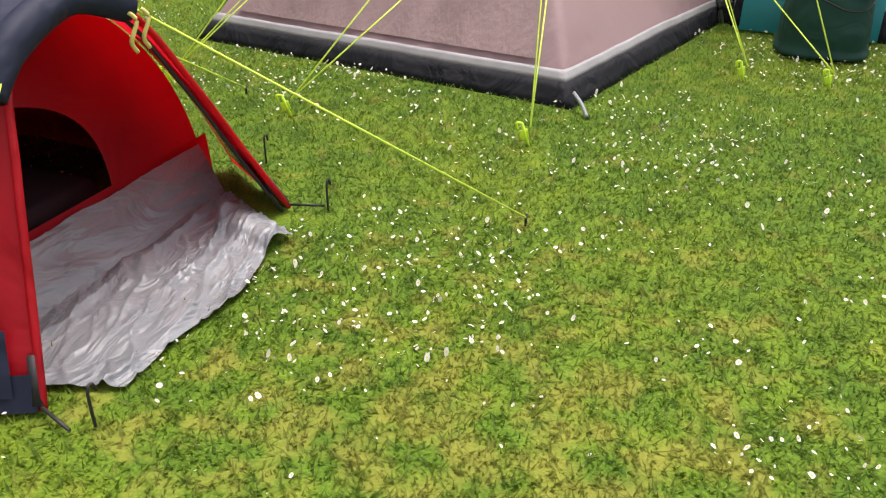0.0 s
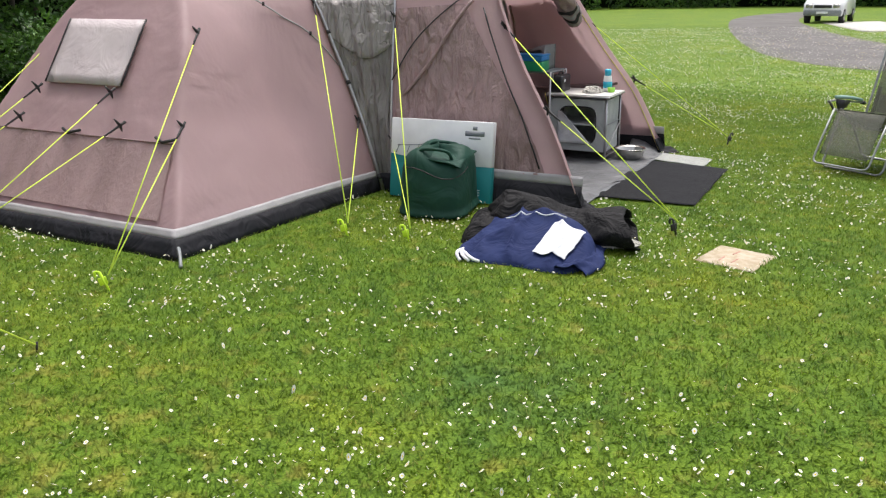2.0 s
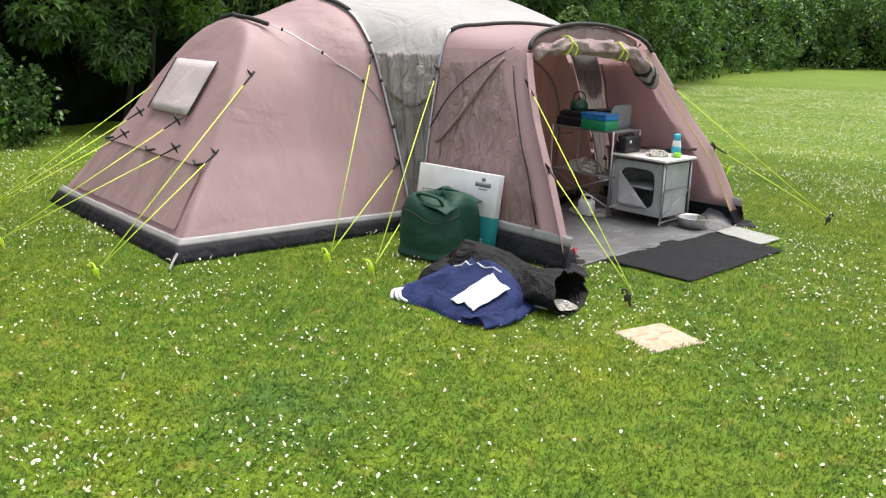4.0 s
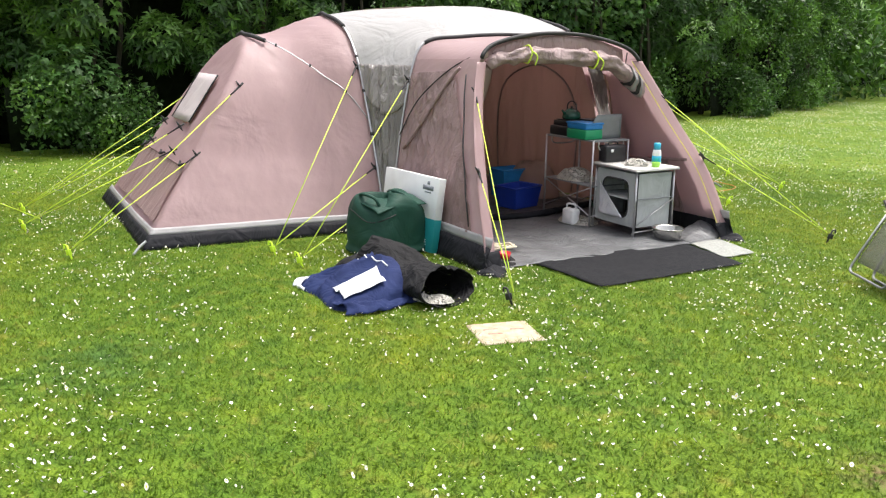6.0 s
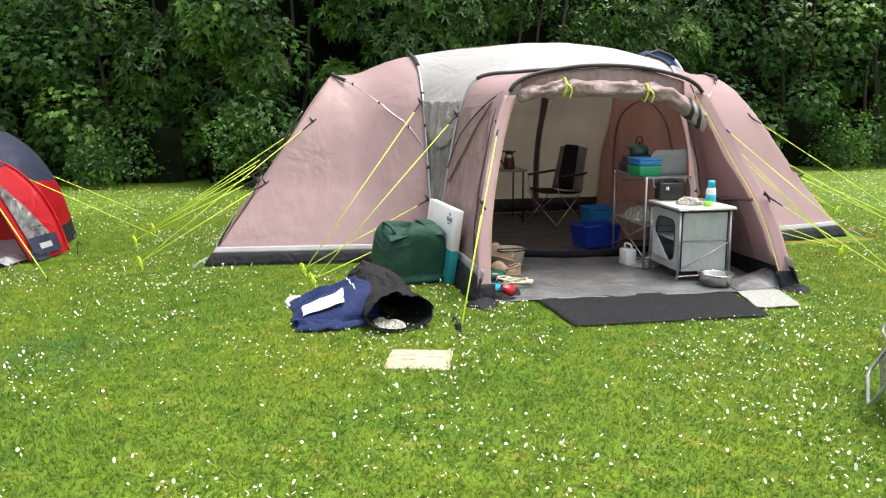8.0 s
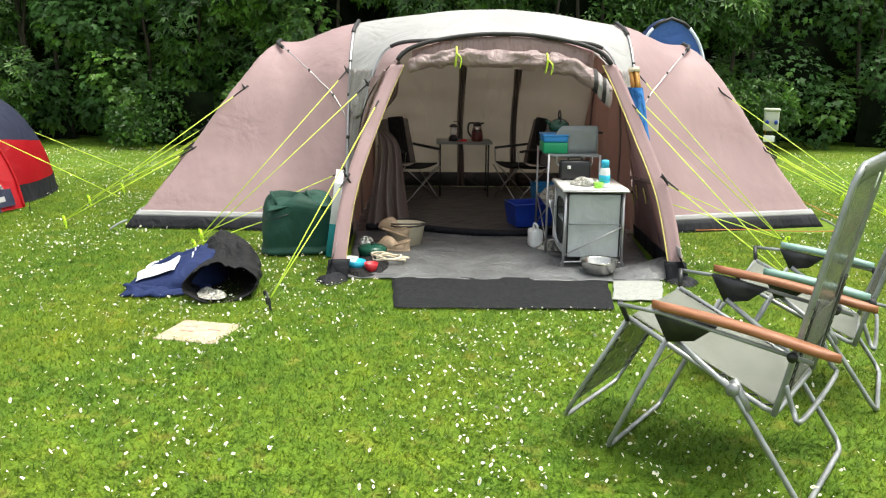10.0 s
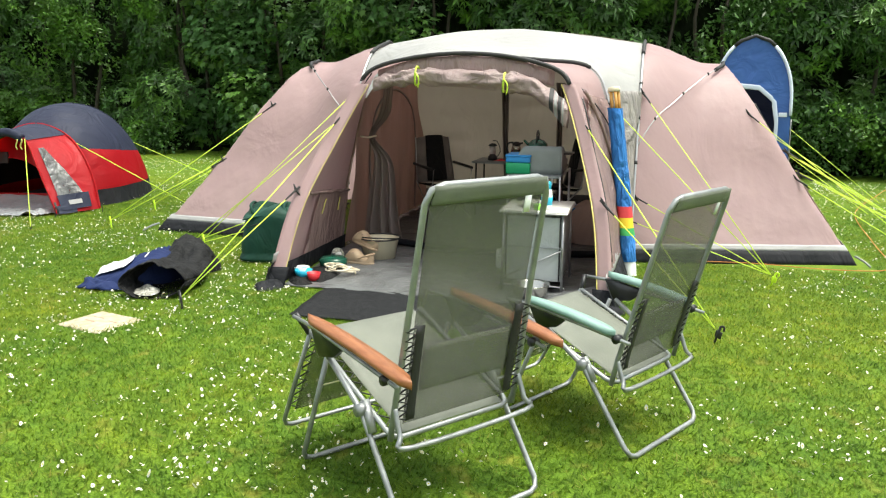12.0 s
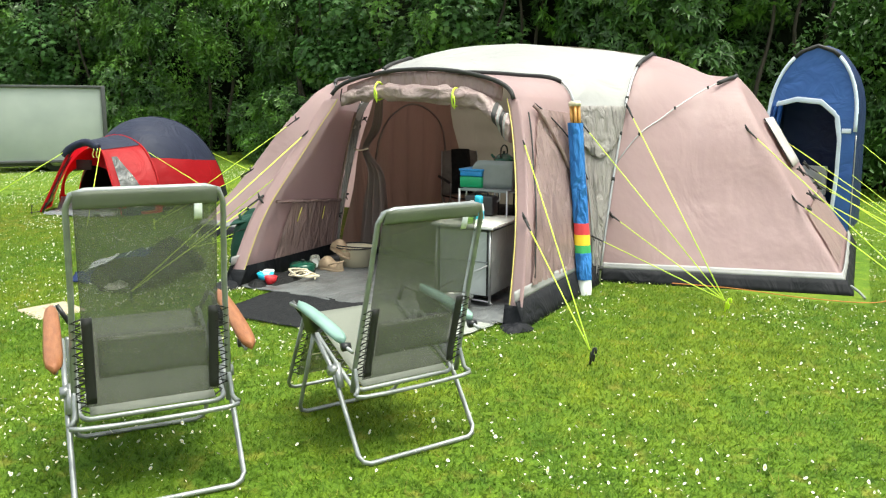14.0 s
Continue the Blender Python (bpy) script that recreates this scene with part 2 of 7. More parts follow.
LEAF_BROAD = material("broad_soft_green_leaf", (0.042, 0.108, 0.027), 0.5, second=(0.08, 0.18, 0.045), scale=0.8, spec=0.35, spread=0.4, translucent=0.3)
# Near-black: the shade deep in the hedge is put into this colour.
HEDGE_SHADE = material("near_black_hedge_shade", (0.004, 0.007, 0.003), 0.95, second=(0.01, 0.016, 0.006), scale=4, bump=0.05, bump_scale=12, spec=0.1)
PETAL = material("white_daisy_petal", (0.66, 0.66, 0.6), 0.7, translucent=0.2)
POLLEN = material("yellow_daisy_centre", (0.7, 0.5, 0.03), 0.8)


def lawn_material(name, blade=False):
    """Mown grass: mottled green with straw-coloured dry patches and a clover patch; blade gives single blades their own shade."""
    m = bpy.data.materials.new(name)
    m.use_nodes = True
    n, l = m.node_tree.nodes, m.node_tree.links
    bsdf = n["Principled BSDF"]
    tc = n.new("ShaderNodeTexCoord")

    def tex(scale, detail=8.0):
        t = n.new("ShaderNodeTexNoise")
        t.inputs["Scale"].default_value, t.inputs["Detail"].default_value = scale, detail
        l.new(tc.outputs["Object"], t.inputs["Vector"])
        return t.outputs["Fac"]

    def ramp(fac, stops):
        r = n.new("ShaderNodeValToRGB")
        while len(r.color_ramp.elements) < len(stops):
            r.color_ramp.elements.new(0.5)
        for e, (p, c) in zip(r.color_ramp.elements, stops):
            e.position, e.color = p, (*c, 1)
        l.new(fac, r.inputs["Fac"])
        return r.outputs["Color"]

    def mix(kind, fac, a, b):
        x = n.new("ShaderNodeMix")
        x.data_type, x.blend_type = "RGBA", kind
        if isinstance(fac, float):
            x.inputs["Factor"].default_value = fac
        else:
            l.new(fac, x.inputs["Factor"])
        for key, value in (("A", a), ("B", b)):
            if isinstance(value, tuple):
                x.inputs[key].default_value = (*value, 1)
            else:
                l.new(value, x.inputs[key])
        return x.outputs["Result"]

    def near(place, r0, r1, top):
        """A soft round patch of the lawn."""
        d = n.new("ShaderNodeVectorMath")
        d.operation = "DISTANCE"
        d.inputs[1].default_value = place
        l.new(tc.outputs["Object"], d.inputs[0])
        mr = n.new("ShaderNodeMapRange")
        for key, value in (("From Min", r0), ("From Max", r1), ("To Min", top), ("To Max", 0.0)):
            mr.inputs[key].default_value = value
        l.new(d.outputs["Value"], mr.inputs["Value"])
        return mr.outputs[0]

    def math_node(kind, a, b):
        x = n.new("ShaderNodeMath")
        x.operation, x.use_clamp = kind, True
        for i, value in enumerate((a, b)):
            if isinstance(value, float):
                x.inputs[i].default_value = value
            else:
                l.new(value, x.inputs[i])
        return x.outputs[0]

    if blade:
        isl = n.new("ShaderNodeNewGeometry")
        fine = ramp(isl.outputs["Random Per Island"], [(0.0, (0.066, 0.126, 0.008)), (0.5, (0.112, 0.198, 0.011)), (0.9, (0.175, 0.268, 0.02)), (1.0, (0.27, 0.28, 0.06))])
    else:
        fine = ramp(tex(95.0), [(0.3, (0.066, 0.118, 0.008)), (0.5, (0.106, 0.185, 0.011)), (0.7, (0.165, 0.255, 0.02))])
    broad = ramp(tex(0.55, 5.0), [(0.34, (0.78, 0.86, 0.8)), (0.5, (0.96, 0.97, 0.97)), (0.66, (1.22, 1.05, 0.92))])
    clump = ramp(tex(5.0, 7.0), [(0.33, (0.68, 0.77, 0.7)), (0.52, (0.97, 0.97, 0.97)), (0.7, (1.28, 1.15, 1.02))])
    col = mix("MULTIPLY", 1.0, mix("MULTIPLY", 1.0, fine, broad), clump)
    # dry, strawy places, most of all where people tread before the red tent
    dry = math_node("ADD", tex(6.5, 7.0), near((0.1, 0.8, 0.0), 0.2, 1.7, 0.17))
    dry = math_node("MULTIPLY", ramp(dry, [(0.57, (0, 0, 0)), (0.74, (1, 1, 1))]), 0.6)
    col = mix("MIX", dry, col, (0.265, 0.24, 0.042))
    bare = math_node("MULTIPLY", near((6.68, 2.44, 0.0), 0.02, 0.24, 1.0), ramp(tex(18.0, 5.0), [(0.42, (0.1, 0.1, 0.1)), (0.58, (1, 1, 1))]))
    col = mix("MIX", bare, col, (0.17, 0.125, 0.06))
    clover = math_node("MULTIPLY", near((2.66, 1.6, 0.0), 0.1, 0.65, 1.0), ramp(tex(7.0, 4.0), [(0.4, (0.15, 0.15, 0.15)), (0.6, (0.75, 0.75, 0.75))]))
    col = mix("MIX", clover, col, (0.055, 0.125, 0.024))
    l.new(col, bsdf.inputs["Base Color"])
    bsdf.inputs["Roughness"].default_value = 0.6 if blade else 0.85
    bsdf.inputs["Specular IOR Level"].default_value = 0.25
    if blade:
        tr = n.new("ShaderNodeBsdfTranslucent")
        l.new(col, tr.inputs["Color"])
        mx = n.new("ShaderNodeMixShader")
        mx.inputs[0].default_value = 0.5
        l.new(bsdf.outputs[0], mx.inputs[1])
        l.new(tr.outputs[0], mx.inputs[2])
        l.new(mx.outputs[0], n["Material Output"].inputs["Surface"])
    else:
        b = n.new("ShaderNodeBump")
        b.inputs["Strength"].default_value, b.inputs["Distance"].default_value = 0.5, 0.007
        l.new(tex(70.0), b.inputs["Height"])
        l.new(b.outputs[0], bsdf.inputs["Normal"])
    return m


LAWN = lawn_material("mown_lawn")
GRASS_BLADE = lawn_material("lawn_grass_blade", True)

# ---- building helpers ----
SITE = pose(4.481, 5.745, 0, 0, 0, 57.87)  # the large tent's own axes: x along its front, y into it


def site(u, w, z=0.0, turn=0.0):
    return SITE @ pose(u, w, z, 0, 0, turn)


def mesh_from(name, verts, faces, mat, smooth=True):
    me = bpy.data.meshes.new(name)
    me.from_pydata([tuple(v) for v in verts], [], faces)
    me.materials.append(mat)
    if smooth:
        me.polygons.foreach_set("use_smooth", [True] * len(me.polygons))
    me.update()
    return me


def finish(bm, name, mat, smooth=True):
    me = bpy.data.meshes.new(name)
    bm.to_mesh(me)
    bm.free()
    me.materials.append(mat)
    if smooth:
        me.polygons.foreach_set("use_smooth", [True] * len(me.polygons))
    return me


def part(name, data, mat, parent, label=""):
    """One mesh object under a thing or a part. data: a bmesh or a mesh."""
    me = data if isinstance(data, bpy.types.Mesh) else finish(data, name, mat)
    ob = new(name, me)
    ob.parent = parent
    return tagged(ob, label)


def thing(name, m, label, category, group="", kind="", mesh=None):
    ob = new(name, mesh)
    ob.matrix_world = m
    return tagged(ob, label, category, group, kind)


def tube(points, r=0.01, sides=8, closed=False, bm=None, taper=None):
    """A round bar along points."""
    bm = bm or bmesh.new()
    pts = [Vector(p) for p in points]
    rings = []
    up = Vector((0.13, 0.27, 0.95)).normalized()
    count = len(pts)
    for i, p in enumerate(pts):
        a = pts[(i - 1) % count] if closed or i else p
        b = pts[(i + 1) % count] if closed or i < count - 1 else p
        d = (b - a)
        d = d.normalized() if d.length > 1e-9 else Vector((0, 0, 1))
        s = d.cross(up)
        if s.length < 0.05:
            s = d.cross(Vector((1, 0, 0)))
        s.normalize()
        q = s.cross(d)
        rr = r if taper is None else r + (taper - r) * i / max(1, count - 1)
        rings.append([bm.verts.new(p + rr * (math.cos(2 * math.pi * k / sides) * s + math.sin(2 * math.pi * k / sides) * q)) for k in range(sides)])
    for i in range(count if closed else count - 1):
        A, B = rings[i], rings[(i + 1) % count]
        for k in range(sides):
            bm.faces.new((A[k], A[(k + 1) % sides], B[(k + 1) % sides], B[k]))
    if not closed:
        bm.faces.new(rings[0][::-1])
        bm.faces.new(rings[-1])
    return bm


def curve(points, steps=8, closed=False):
    """A smooth line through points."""
    P = [Vector(p) for p in points]
    out = []
    n = len(P)
    for i in range(n if closed else n - 1):
        if closed:
            a, b, c, d = P[i - 1], P[i], P[(i + 1) % n], P[(i + 2) % n]
        else:
            a, b, c, d = P[max(0, i - 1)], P[i], P[i + 1], P[min(n - 1, i + 2)]
        for k in range(steps):
            t = k / steps
            out.append(0.5 * ((2 * b) + (c - a) * t + (2 * a - 5 * b + 4 * c - d) * t * t + (3 * b - a - 3 * c + d) * t ** 3))
    if not closed:
        out.append(P[-1])
    return out


def box(size, at=(0, 0, 0), bevel=0.0, bm=None, turn=None):
    """A box standing on at, with rounded edges."""
    mine = bmesh.new()
    bmesh.ops.create_cube(mine, size=1.0)
    bmesh.ops.scale(mine, vec=size, verts=mine.verts)
    if bevel:
        bmesh.ops.bevel(mine, geom=mine.edges[:], offset=bevel, segments=2, affect="EDGES", profile=0.5)
    bmesh.ops.translate(mine, vec=(0, 0, size[2] / 2), verts=mine.verts)
    if turn is not None:
        bmesh.ops.transform(mine, matrix=turn, verts=mine.verts)
    bmesh.ops.translate(mine, vec=at, verts=mine.verts)
    if bm is None:
        return mine
    me = bpy.data.meshes.new("piece")
    mine.to_mesh(me)
    mine.free()
    bm.from_mesh(me)
    bpy.data.meshes.remove(me)
    return bm


def lathe(profile, sides=24, at=(0, 0, 0), bm=None):
    """A turned body from (radius, height) pairs."""
    bm = bm or bmesh.new()
    rings = [[bm.verts.new((at[0] + r * math.cos(2 * math.pi * k / sides), at[1] + r * math.sin(2 * math.pi * k / sides), at[2] + z))
              for k in range(sides)] for r, z in profile]
    for A, B in zip(rings, rings[1:]):
        for k in range(sides):
            bm.faces.new((A[k], A[(k + 1) % sides], B[(k + 1) % sides], B[k]))
    if profile[0][0] > 1e-4:
        bm.faces.new(rings[0][::-1])
    if profile[-1][0] > 1e-4:
        bm.faces.new(rings[-1])
    return bm


def sheet(name, f, na, nb, mat, thick=0.0):
    """A cloth: f(a, b) for a and b from 0 to 1; thick gives it an underside."""
    verts = [Vector(f(i / (na - 1), j / (nb - 1))) for i in range(na) for j in range(nb)]
    faces = [(i * nb + j, (i + 1) * nb + j, (i + 1) * nb + j + 1, i * nb + j + 1) for i in range(na - 1) for j in range(nb - 1)]
    if thick:
        bm = bmesh.new()
        vs = [bm.verts.new(v) for v in verts]
        for q in faces:
            try:
                bm.faces.new([vs[k] for k in q])
            except ValueError:
                pass
        bm.normal_update()
        bmesh.ops.solidify(bm, geom=bm.faces[:], thickness=thick)
        return finish(bm, name, mat)
    return mesh_from(name, verts, faces, mat)


def wob(x, y, z, s=1.0, seed=0.0):
    return noise.noise(Vector((x * s + seed, y * s - seed * 0.7, z * s + 3.1 * seed)))


def smooth_interp(x, xs, ys):
    """A smooth line through the pairs xs, ys."""
    for i in range(len(xs) - 1):
        if x <= xs[i + 1] or i == len(xs) - 2:
            t = min(1, max(0, (x - xs[i]) / (xs[i + 1] - xs[i])))
            h = xs[i + 1] - xs[i]
            m0 = (ys[i + 1] - ys[i - 1]) / (xs[i + 1] - xs[i - 1]) if i else (ys[1] - ys[0]) / (xs[1] - xs[0])
            m1 = (ys[i + 2] - ys[i]) / (xs[i + 2] - xs[i]) if i + 2 < len(xs) else (ys[-1] - ys[-2]) / (xs[-1] - xs[-2])
            return ((2 * t ** 3 - 3 * t * t + 1) * ys[i] + (t ** 3 - 2 * t * t + t) * h * m0 + (-2 * t ** 3 + 3 * t * t) * ys[i + 1] + (t ** 3 - t * t) * h * m1)
    return ys[-1]


# ---- ground ----
def ground():
    size, n = 400.0, 60

    def f(a, b):
        x, y = (a - 0.5), (b - 0.5)
        x, y = 4.5 + size * 2 * x * (0.03 + 0.97 * abs(2 * x) ** 1.5), 6 + size * 2 * y * (0.03 + 0.97 * abs(2 * y) ** 1.5)
        return x, y, 0.0

    thing("ground", Matrix(), "mown green lawn dotted with daisies", "lawn", kind="structure", mesh=sheet("ground", f, n, n, LAWN))


ground()

# ---- the large tent ----
MAIN_D, MAIN_Z = (0.0, 0.2, 0.42, 0.65, 1.0, 1.65), (0.0, 0.62, 1.15, 1.64, 1.98, 2.15)
POD_D, POD_Z = (0.0, 0.25, 0.47, 0.77, 1.1, 1.6), (0.0, 0.42, 0.78, 1.4, 1.78, 1.95)
END_A, END_Z = (1.5, 2.3, 2.45, 2.8, 3.2, 3.5, 3.8), (3.2, 2.15, 1.93, 1.43, 0.84, 0.41, 0.0)


def pod_foot(a):
    return 1.85 + 0.17 * (a - 1.5) / 2.28


def pod_height(a, w):
    """The height of the sleeping pod's cloth, a metres from the tent's middle, w metres in."""
    w0 = pod_foot(a)
    d = max(0.0, min(w - w0, 7.0 - w0 - w))
    f = min(1.0, max(0.0, (a - 1.5) / 0.75))
    f = f * f * (3 - 2 * f)
    z1 = (1 - f) * smooth_interp(d, MAIN_D, MAIN_Z) + f * smooth_interp(d, POD_D, POD_Z)
    z2 = smooth_interp(a, END_A, END_Z)
    k = 0.05
    h = min(1.0, max(0.0, 0.5 + 0.5 * (z2 - z1) / k))
    return max(0.0, z2 * (1 - h) + z1 * h - k * h * (1 - h))


PORCH_1 = curve([(-1.387, 0, 0), (-1.31, 0.3, 0.62), (-1.16, 0.64, 1.12), (-0.98, 0.92, 1.58), (-0.84, 1.01, 1.8), (-0.45, 1.05, 1.91), (0, 1.06, 1.945),
                 (0.45, 1.05, 1.91), (0.84, 1.01, 1.8), (0.98, 0.92, 1.6), (1.16, 0.64, 1.12), (1.31, 0.3, 0.62), (1.387, 0, 0)], 6)
PORCH_2 = curve([(-1.45, 1.75, 0), (-1.41, 1.77, 0.5), (-1.34, 1.79, 0.95), (-1.22, 1.82, 1.5), (-1.04, 1.88, 1.84), (-0.6, 1.9, 1.91), (0, 1.91, 1.94),
                 (0.6, 1.9, 1.91), (1.04, 1.88, 1.84), (1.22, 1.82, 1.5), (1.34, 1.79, 0.95), (1.41, 1.77, 0.5), (1.45, 1.75, 0)], 6)


def main_pole(s, a0=0.0, a1=1.0, off=0.02, n=40):
    pts = []
    for i in range(n + 1):
        t = a0 + (a1 - a0) * i / n
        w = 1.83 + 3.34 * t
        d = min(w - 1.83, 5.17 - w)
        z = smooth_interp(max(0, d), MAIN_D, MAIN_Z)
        pts.append((s * 1.5, w - off * (1 if t < 0.5 else -1) * max(0.0, 1 - z / 2.1), z + off * min(1, z)))
    return pts


def roof_point(s, x):
    """The pale roof from the porch's rear hoop (s = 0) to the ridge (s = 1), x from -1 to 1 across."""
    if s < 0.3:
        k = s / 0.3
        ub, wb, zb = 1.22 + 0.28 * k, 1.82 + 0.62 * k, 1.5 + 0.1 * k
        zb -= 0.1 * math.sin(math.pi * k)
    else:
        k = (s - 0.3) / 0.7
        ub, wb = 1.5, 2.44 + 1.06 * k
        zb = smooth_interp(wb - 1.83, MAIN_D, MAIN_Z)
    zc, wc = 1.94 + 0.34 * min(1, s * 1.6) ** 0.8, 1.91 + 1.59 * s
    e = 5.0 - 2.8 * min(1, s * 1.6)
    g = 1 - abs(x) ** e
    return x * ub, wb + (wc - wb) * (1 - abs(x) ** 3), zb + (zc - zb) * g


def band_strip(path, z0, z1, in0, in1, mat, name, out=0.012):
    """A strip of cloth along a ground line, leaning inwards: path of (point, inward way)."""
    n = len(path)

    def f(a, b):
        i = a * (n - 1)
        k = min(n - 2, int(i))
        p = Vector(path[k][0]).lerp(Vector(path[k + 1][0]), i - k)
        q = Vector(path[k][1]).lerp(Vector(path[k + 1][1]), i - k)
        z = z0 + (z1 - z0) * b
        inn = in0 + (in1 - in0) * b
        ripple = 0.008 * wob(p.x, p.y, z, 5.0)
        return p.x + q.x * inn - q.x * (out + ripple), p.y + q.y * inn - q.y * (out + ripple), z

    return sheet(name, f, 10 * n, 4, mat, 0.004)


RIGHT_POD = Matrix(((0.925, 0, 0, 1.5 * 0.075), (0.165, 1, 0, -1.5 * 0.165), (0, 0, 1, 0), (0, 0, 0, 1)))  # the right pod is shorter and set back


def large_tent():
    tent = thing("family_tent", SITE, "large dusty-rose family tent with pale grey roof and open porch", "tent")
    # sleeping pods at both ends
    for s in (-1, 1):
        def pod(a, b):
            aa = 1.5 + 2.3 * a
            w0 = pod_foot(aa)
            w = w0 + (7.0 - 2 * w0) * (0.5 - 0.5 * math.cos(math.pi * b))
            z = pod_height(aa, w)
            d = 0.012 * wob(aa * s, w, z, 2.6, 4.0) + 0.005 * wob(aa * s, w, z * 0.5, 11.0, 1.0)
            fan = math.atan2(z + 0.05, 3.9 - aa)
            d += 0.011 * (1 - abs(wob(fan * 3.2, w * 0.25, 0, 4.0, 2.0 + s))) ** 5 * max(0.0, 1 - math.hypot(3.8 - aa, z) / 1.6)
            d += 0.008 * (1 - abs(wob(aa * 0.5, w * 0.4, z * 5, 1.6, 6.0))) ** 6
            return s * aa, w, z + d * min(1, z * 3)

        pod_wall = part("sleeping_pod", sheet("sleeping_pod", pod, 84, 110, ROSE), ROSE, tent, "dusty-rose polyester sleeping pod")
        line = [((s * (1.5 + 2.3 * k / 8), pod_foot(1.5 + 2.3 * k / 8)), (0, 0.5 + 0.5 * min(1, k / 3))) for k in range(8)]
        line += [((s * 3.8, 2.02), (-s * 1.15, 1.15))] + [((s * 3.8, 2.02 + 2.96 * k / 6), (-s, 0)) for k in range(1, 6)] + [((s * 3.8, 4.98), (-s * 1.15, -1.15))]
        part("mud_skirt", band_strip(line, 0.0, 0.125, 0.0, 0.07, SKIRT, "mud_skirt", 0.02), SKIRT, tent, "black mud skirt")
        part("hem_band", band_strip(line, 0.125, 0.18, 0.07, 0.102, STRIPE, "hem_band", 0.017), STRIPE, tent, "light grey hem band")

        part("corner_strap", tube(curve([(s * 3.79, 2.0, 0.09), (s * 3.86, 1.92, 0.06), (s * 3.92, 1.86, 0.015)], 5), 0.012, 6), PANEL_GREY, tent, "grey webbing strap at the corner")

        # vent flap and ruched lower window cover on the end wall
        def on_end(z, w, off):
            lo, hi = 1.5, 3.8
            for _ in range(30):
                mid = (lo + hi) / 2
                if smooth_interp(mid, END_A, END_Z) > z:
                    lo = mid
                else:
                    hi = mid
            return s * (lo + off), w, z + off * 0.5

        part("vent_flap", sheet("vent_flap", lambda a, b: on_end(1.02 + 0.48 * a, 3.16 + 0.84 * b, 0.035 + 0.01 * wob(a, b, 0, 3.0)), 8, 10, PALE_FLAP, 0.006), PALE_FLAP, tent, "pale grey vent flap")
        for w in (3.14, 4.01):
            part("flap_edge", tube([on_end(1.02 + 0.48 * k / 6, w, 0.036) for k in range(7)], 0.008, 6), BLACK, tent)

        def ruched(a, b):
            z = 0.2 + 0.47 * a
            w = (2.3 + 0.13 * a) + (2.4 - 0.26 * a) * b
            u, ww, zz = on_end(z, w, 0.018 + 0.012 * wob(w * 2.2 + 0.5 * z, z * 0.35, 0, 4.0) + 0.006 * wob(w * 4, z * 0.5, 0, 5.0, 2.0))
            return u, ww, zz

        part("window_cover", sheet("window_cover", ruched, 18, 120, ROSE_COVER), ROSE_COVER, tent, "dark brown ruched window cover")
        part("cover_hem", tube([on_end(0.67, 2.42 + 2.16 * k / 12, 0.022) for k in range(13)], 0.007, 6), ROSE_DARK, tent)
        for w in (2.5, 3.5, 4.5):
            part("cover_toggle", tube([on_end(0.7, w - 0.1, 0.03), on_end(0.67, w, 0.045), on_end(0.7, w + 0.1, 0.03)], 0.012, 6), BLACK, tent, "dark toggle flap")

        # hoops
        brow = curve([(s * 1.5, 2.24, 1.12), (s * 1.78, 2.5, 1.5), (s * 2.13, 2.82, 1.8), (s * 2.37, 3.15, 1.95), (s * 2.42, 3.5, 1.98),
                      (s * 2.37, 3.85, 1.95), (s * 2.13, 4.18, 1.8), (s * 1.78, 4.5, 1.5), (s * 1.5, 4.76, 1.12)], 6)
        brow = [Vector((p.x, p.y, max(p.z - 0.06, pod_height(abs(p.x), p.y)) + 0.012)) for p in brow]
        part("brow_pole", tube(brow, 0.006, 6), STEEL, tent, "thin grey fibreglass brow pole")
        part("brow_sleeve", tube(brow[16:34], 0.022, 8), BLACK, tent, "black pole sleeve")
        for k in (4, 9, 14):
            part("pole_clip", tube([brow[k] - Vector((0, 0, 0.012)), brow[k] + Vector((0, 0, 0.02))], 0.012, 6), BLACK, tent)
        part("main_pole", tube(main_pole(s), 0.013, 10), STEEL, tent, "bent grey steel main pole")
        part("pole_sleeve", tube(main_pole(s, 0.31, 0.69, 0.03), 0.022, 8), BLACK, tent, "black pole sleeve")
        for z_at in (0.02, 0.19, 0.3, 0.41):
            p = main_pole(s, z_at * 0.5, z_at * 0.5 + 0.004, 0.02, 2)
            part("pole_band", tube(p, 0.018, 8), BLACK, tent)

        if s > 0:
            for ob in tent.children:
                if sum(v.co.x for v in ob.data.vertices) > 0:
                    ob.data.transform(RIGHT_POD)

        # gathered window between main pole and porch hoop
        def gusset(a, b):
            z = 0.02 + 1.62 * a
            P = [q for q in PORCH_2 if q.x < 0.01]
            i = min(range(len(P)), key=lambda q: abs(P[q].z - z))
            lo = 0.0
            hi = 0.7
            for _ in range(25):
                mid = (lo + hi) / 2
                if smooth_interp(mid, MAIN_D, MAIN_Z) < z:
                    lo = mid
                else:
                    hi = mid
            p = Vector((abs(P[i].x) * s, P[i].y, z)).lerp(Vector((1.5 * s, 1.84 + lo, z)), b)
            p.x -= s * (0.015 * math.sin(b * 26 + z * 2.2) + 0.012 * wob(p.x, p.y, z, 7.0)) * math.sin(math.pi * b)
            return p

        def valance(a, b):
            low = 0.8 - 0.1 * math.sin(math.pi * min(1.0, b * 1.1)) ** 0.8
            p = Vector(gusset(min(1.0, low + (1.0 - low) * a), b))
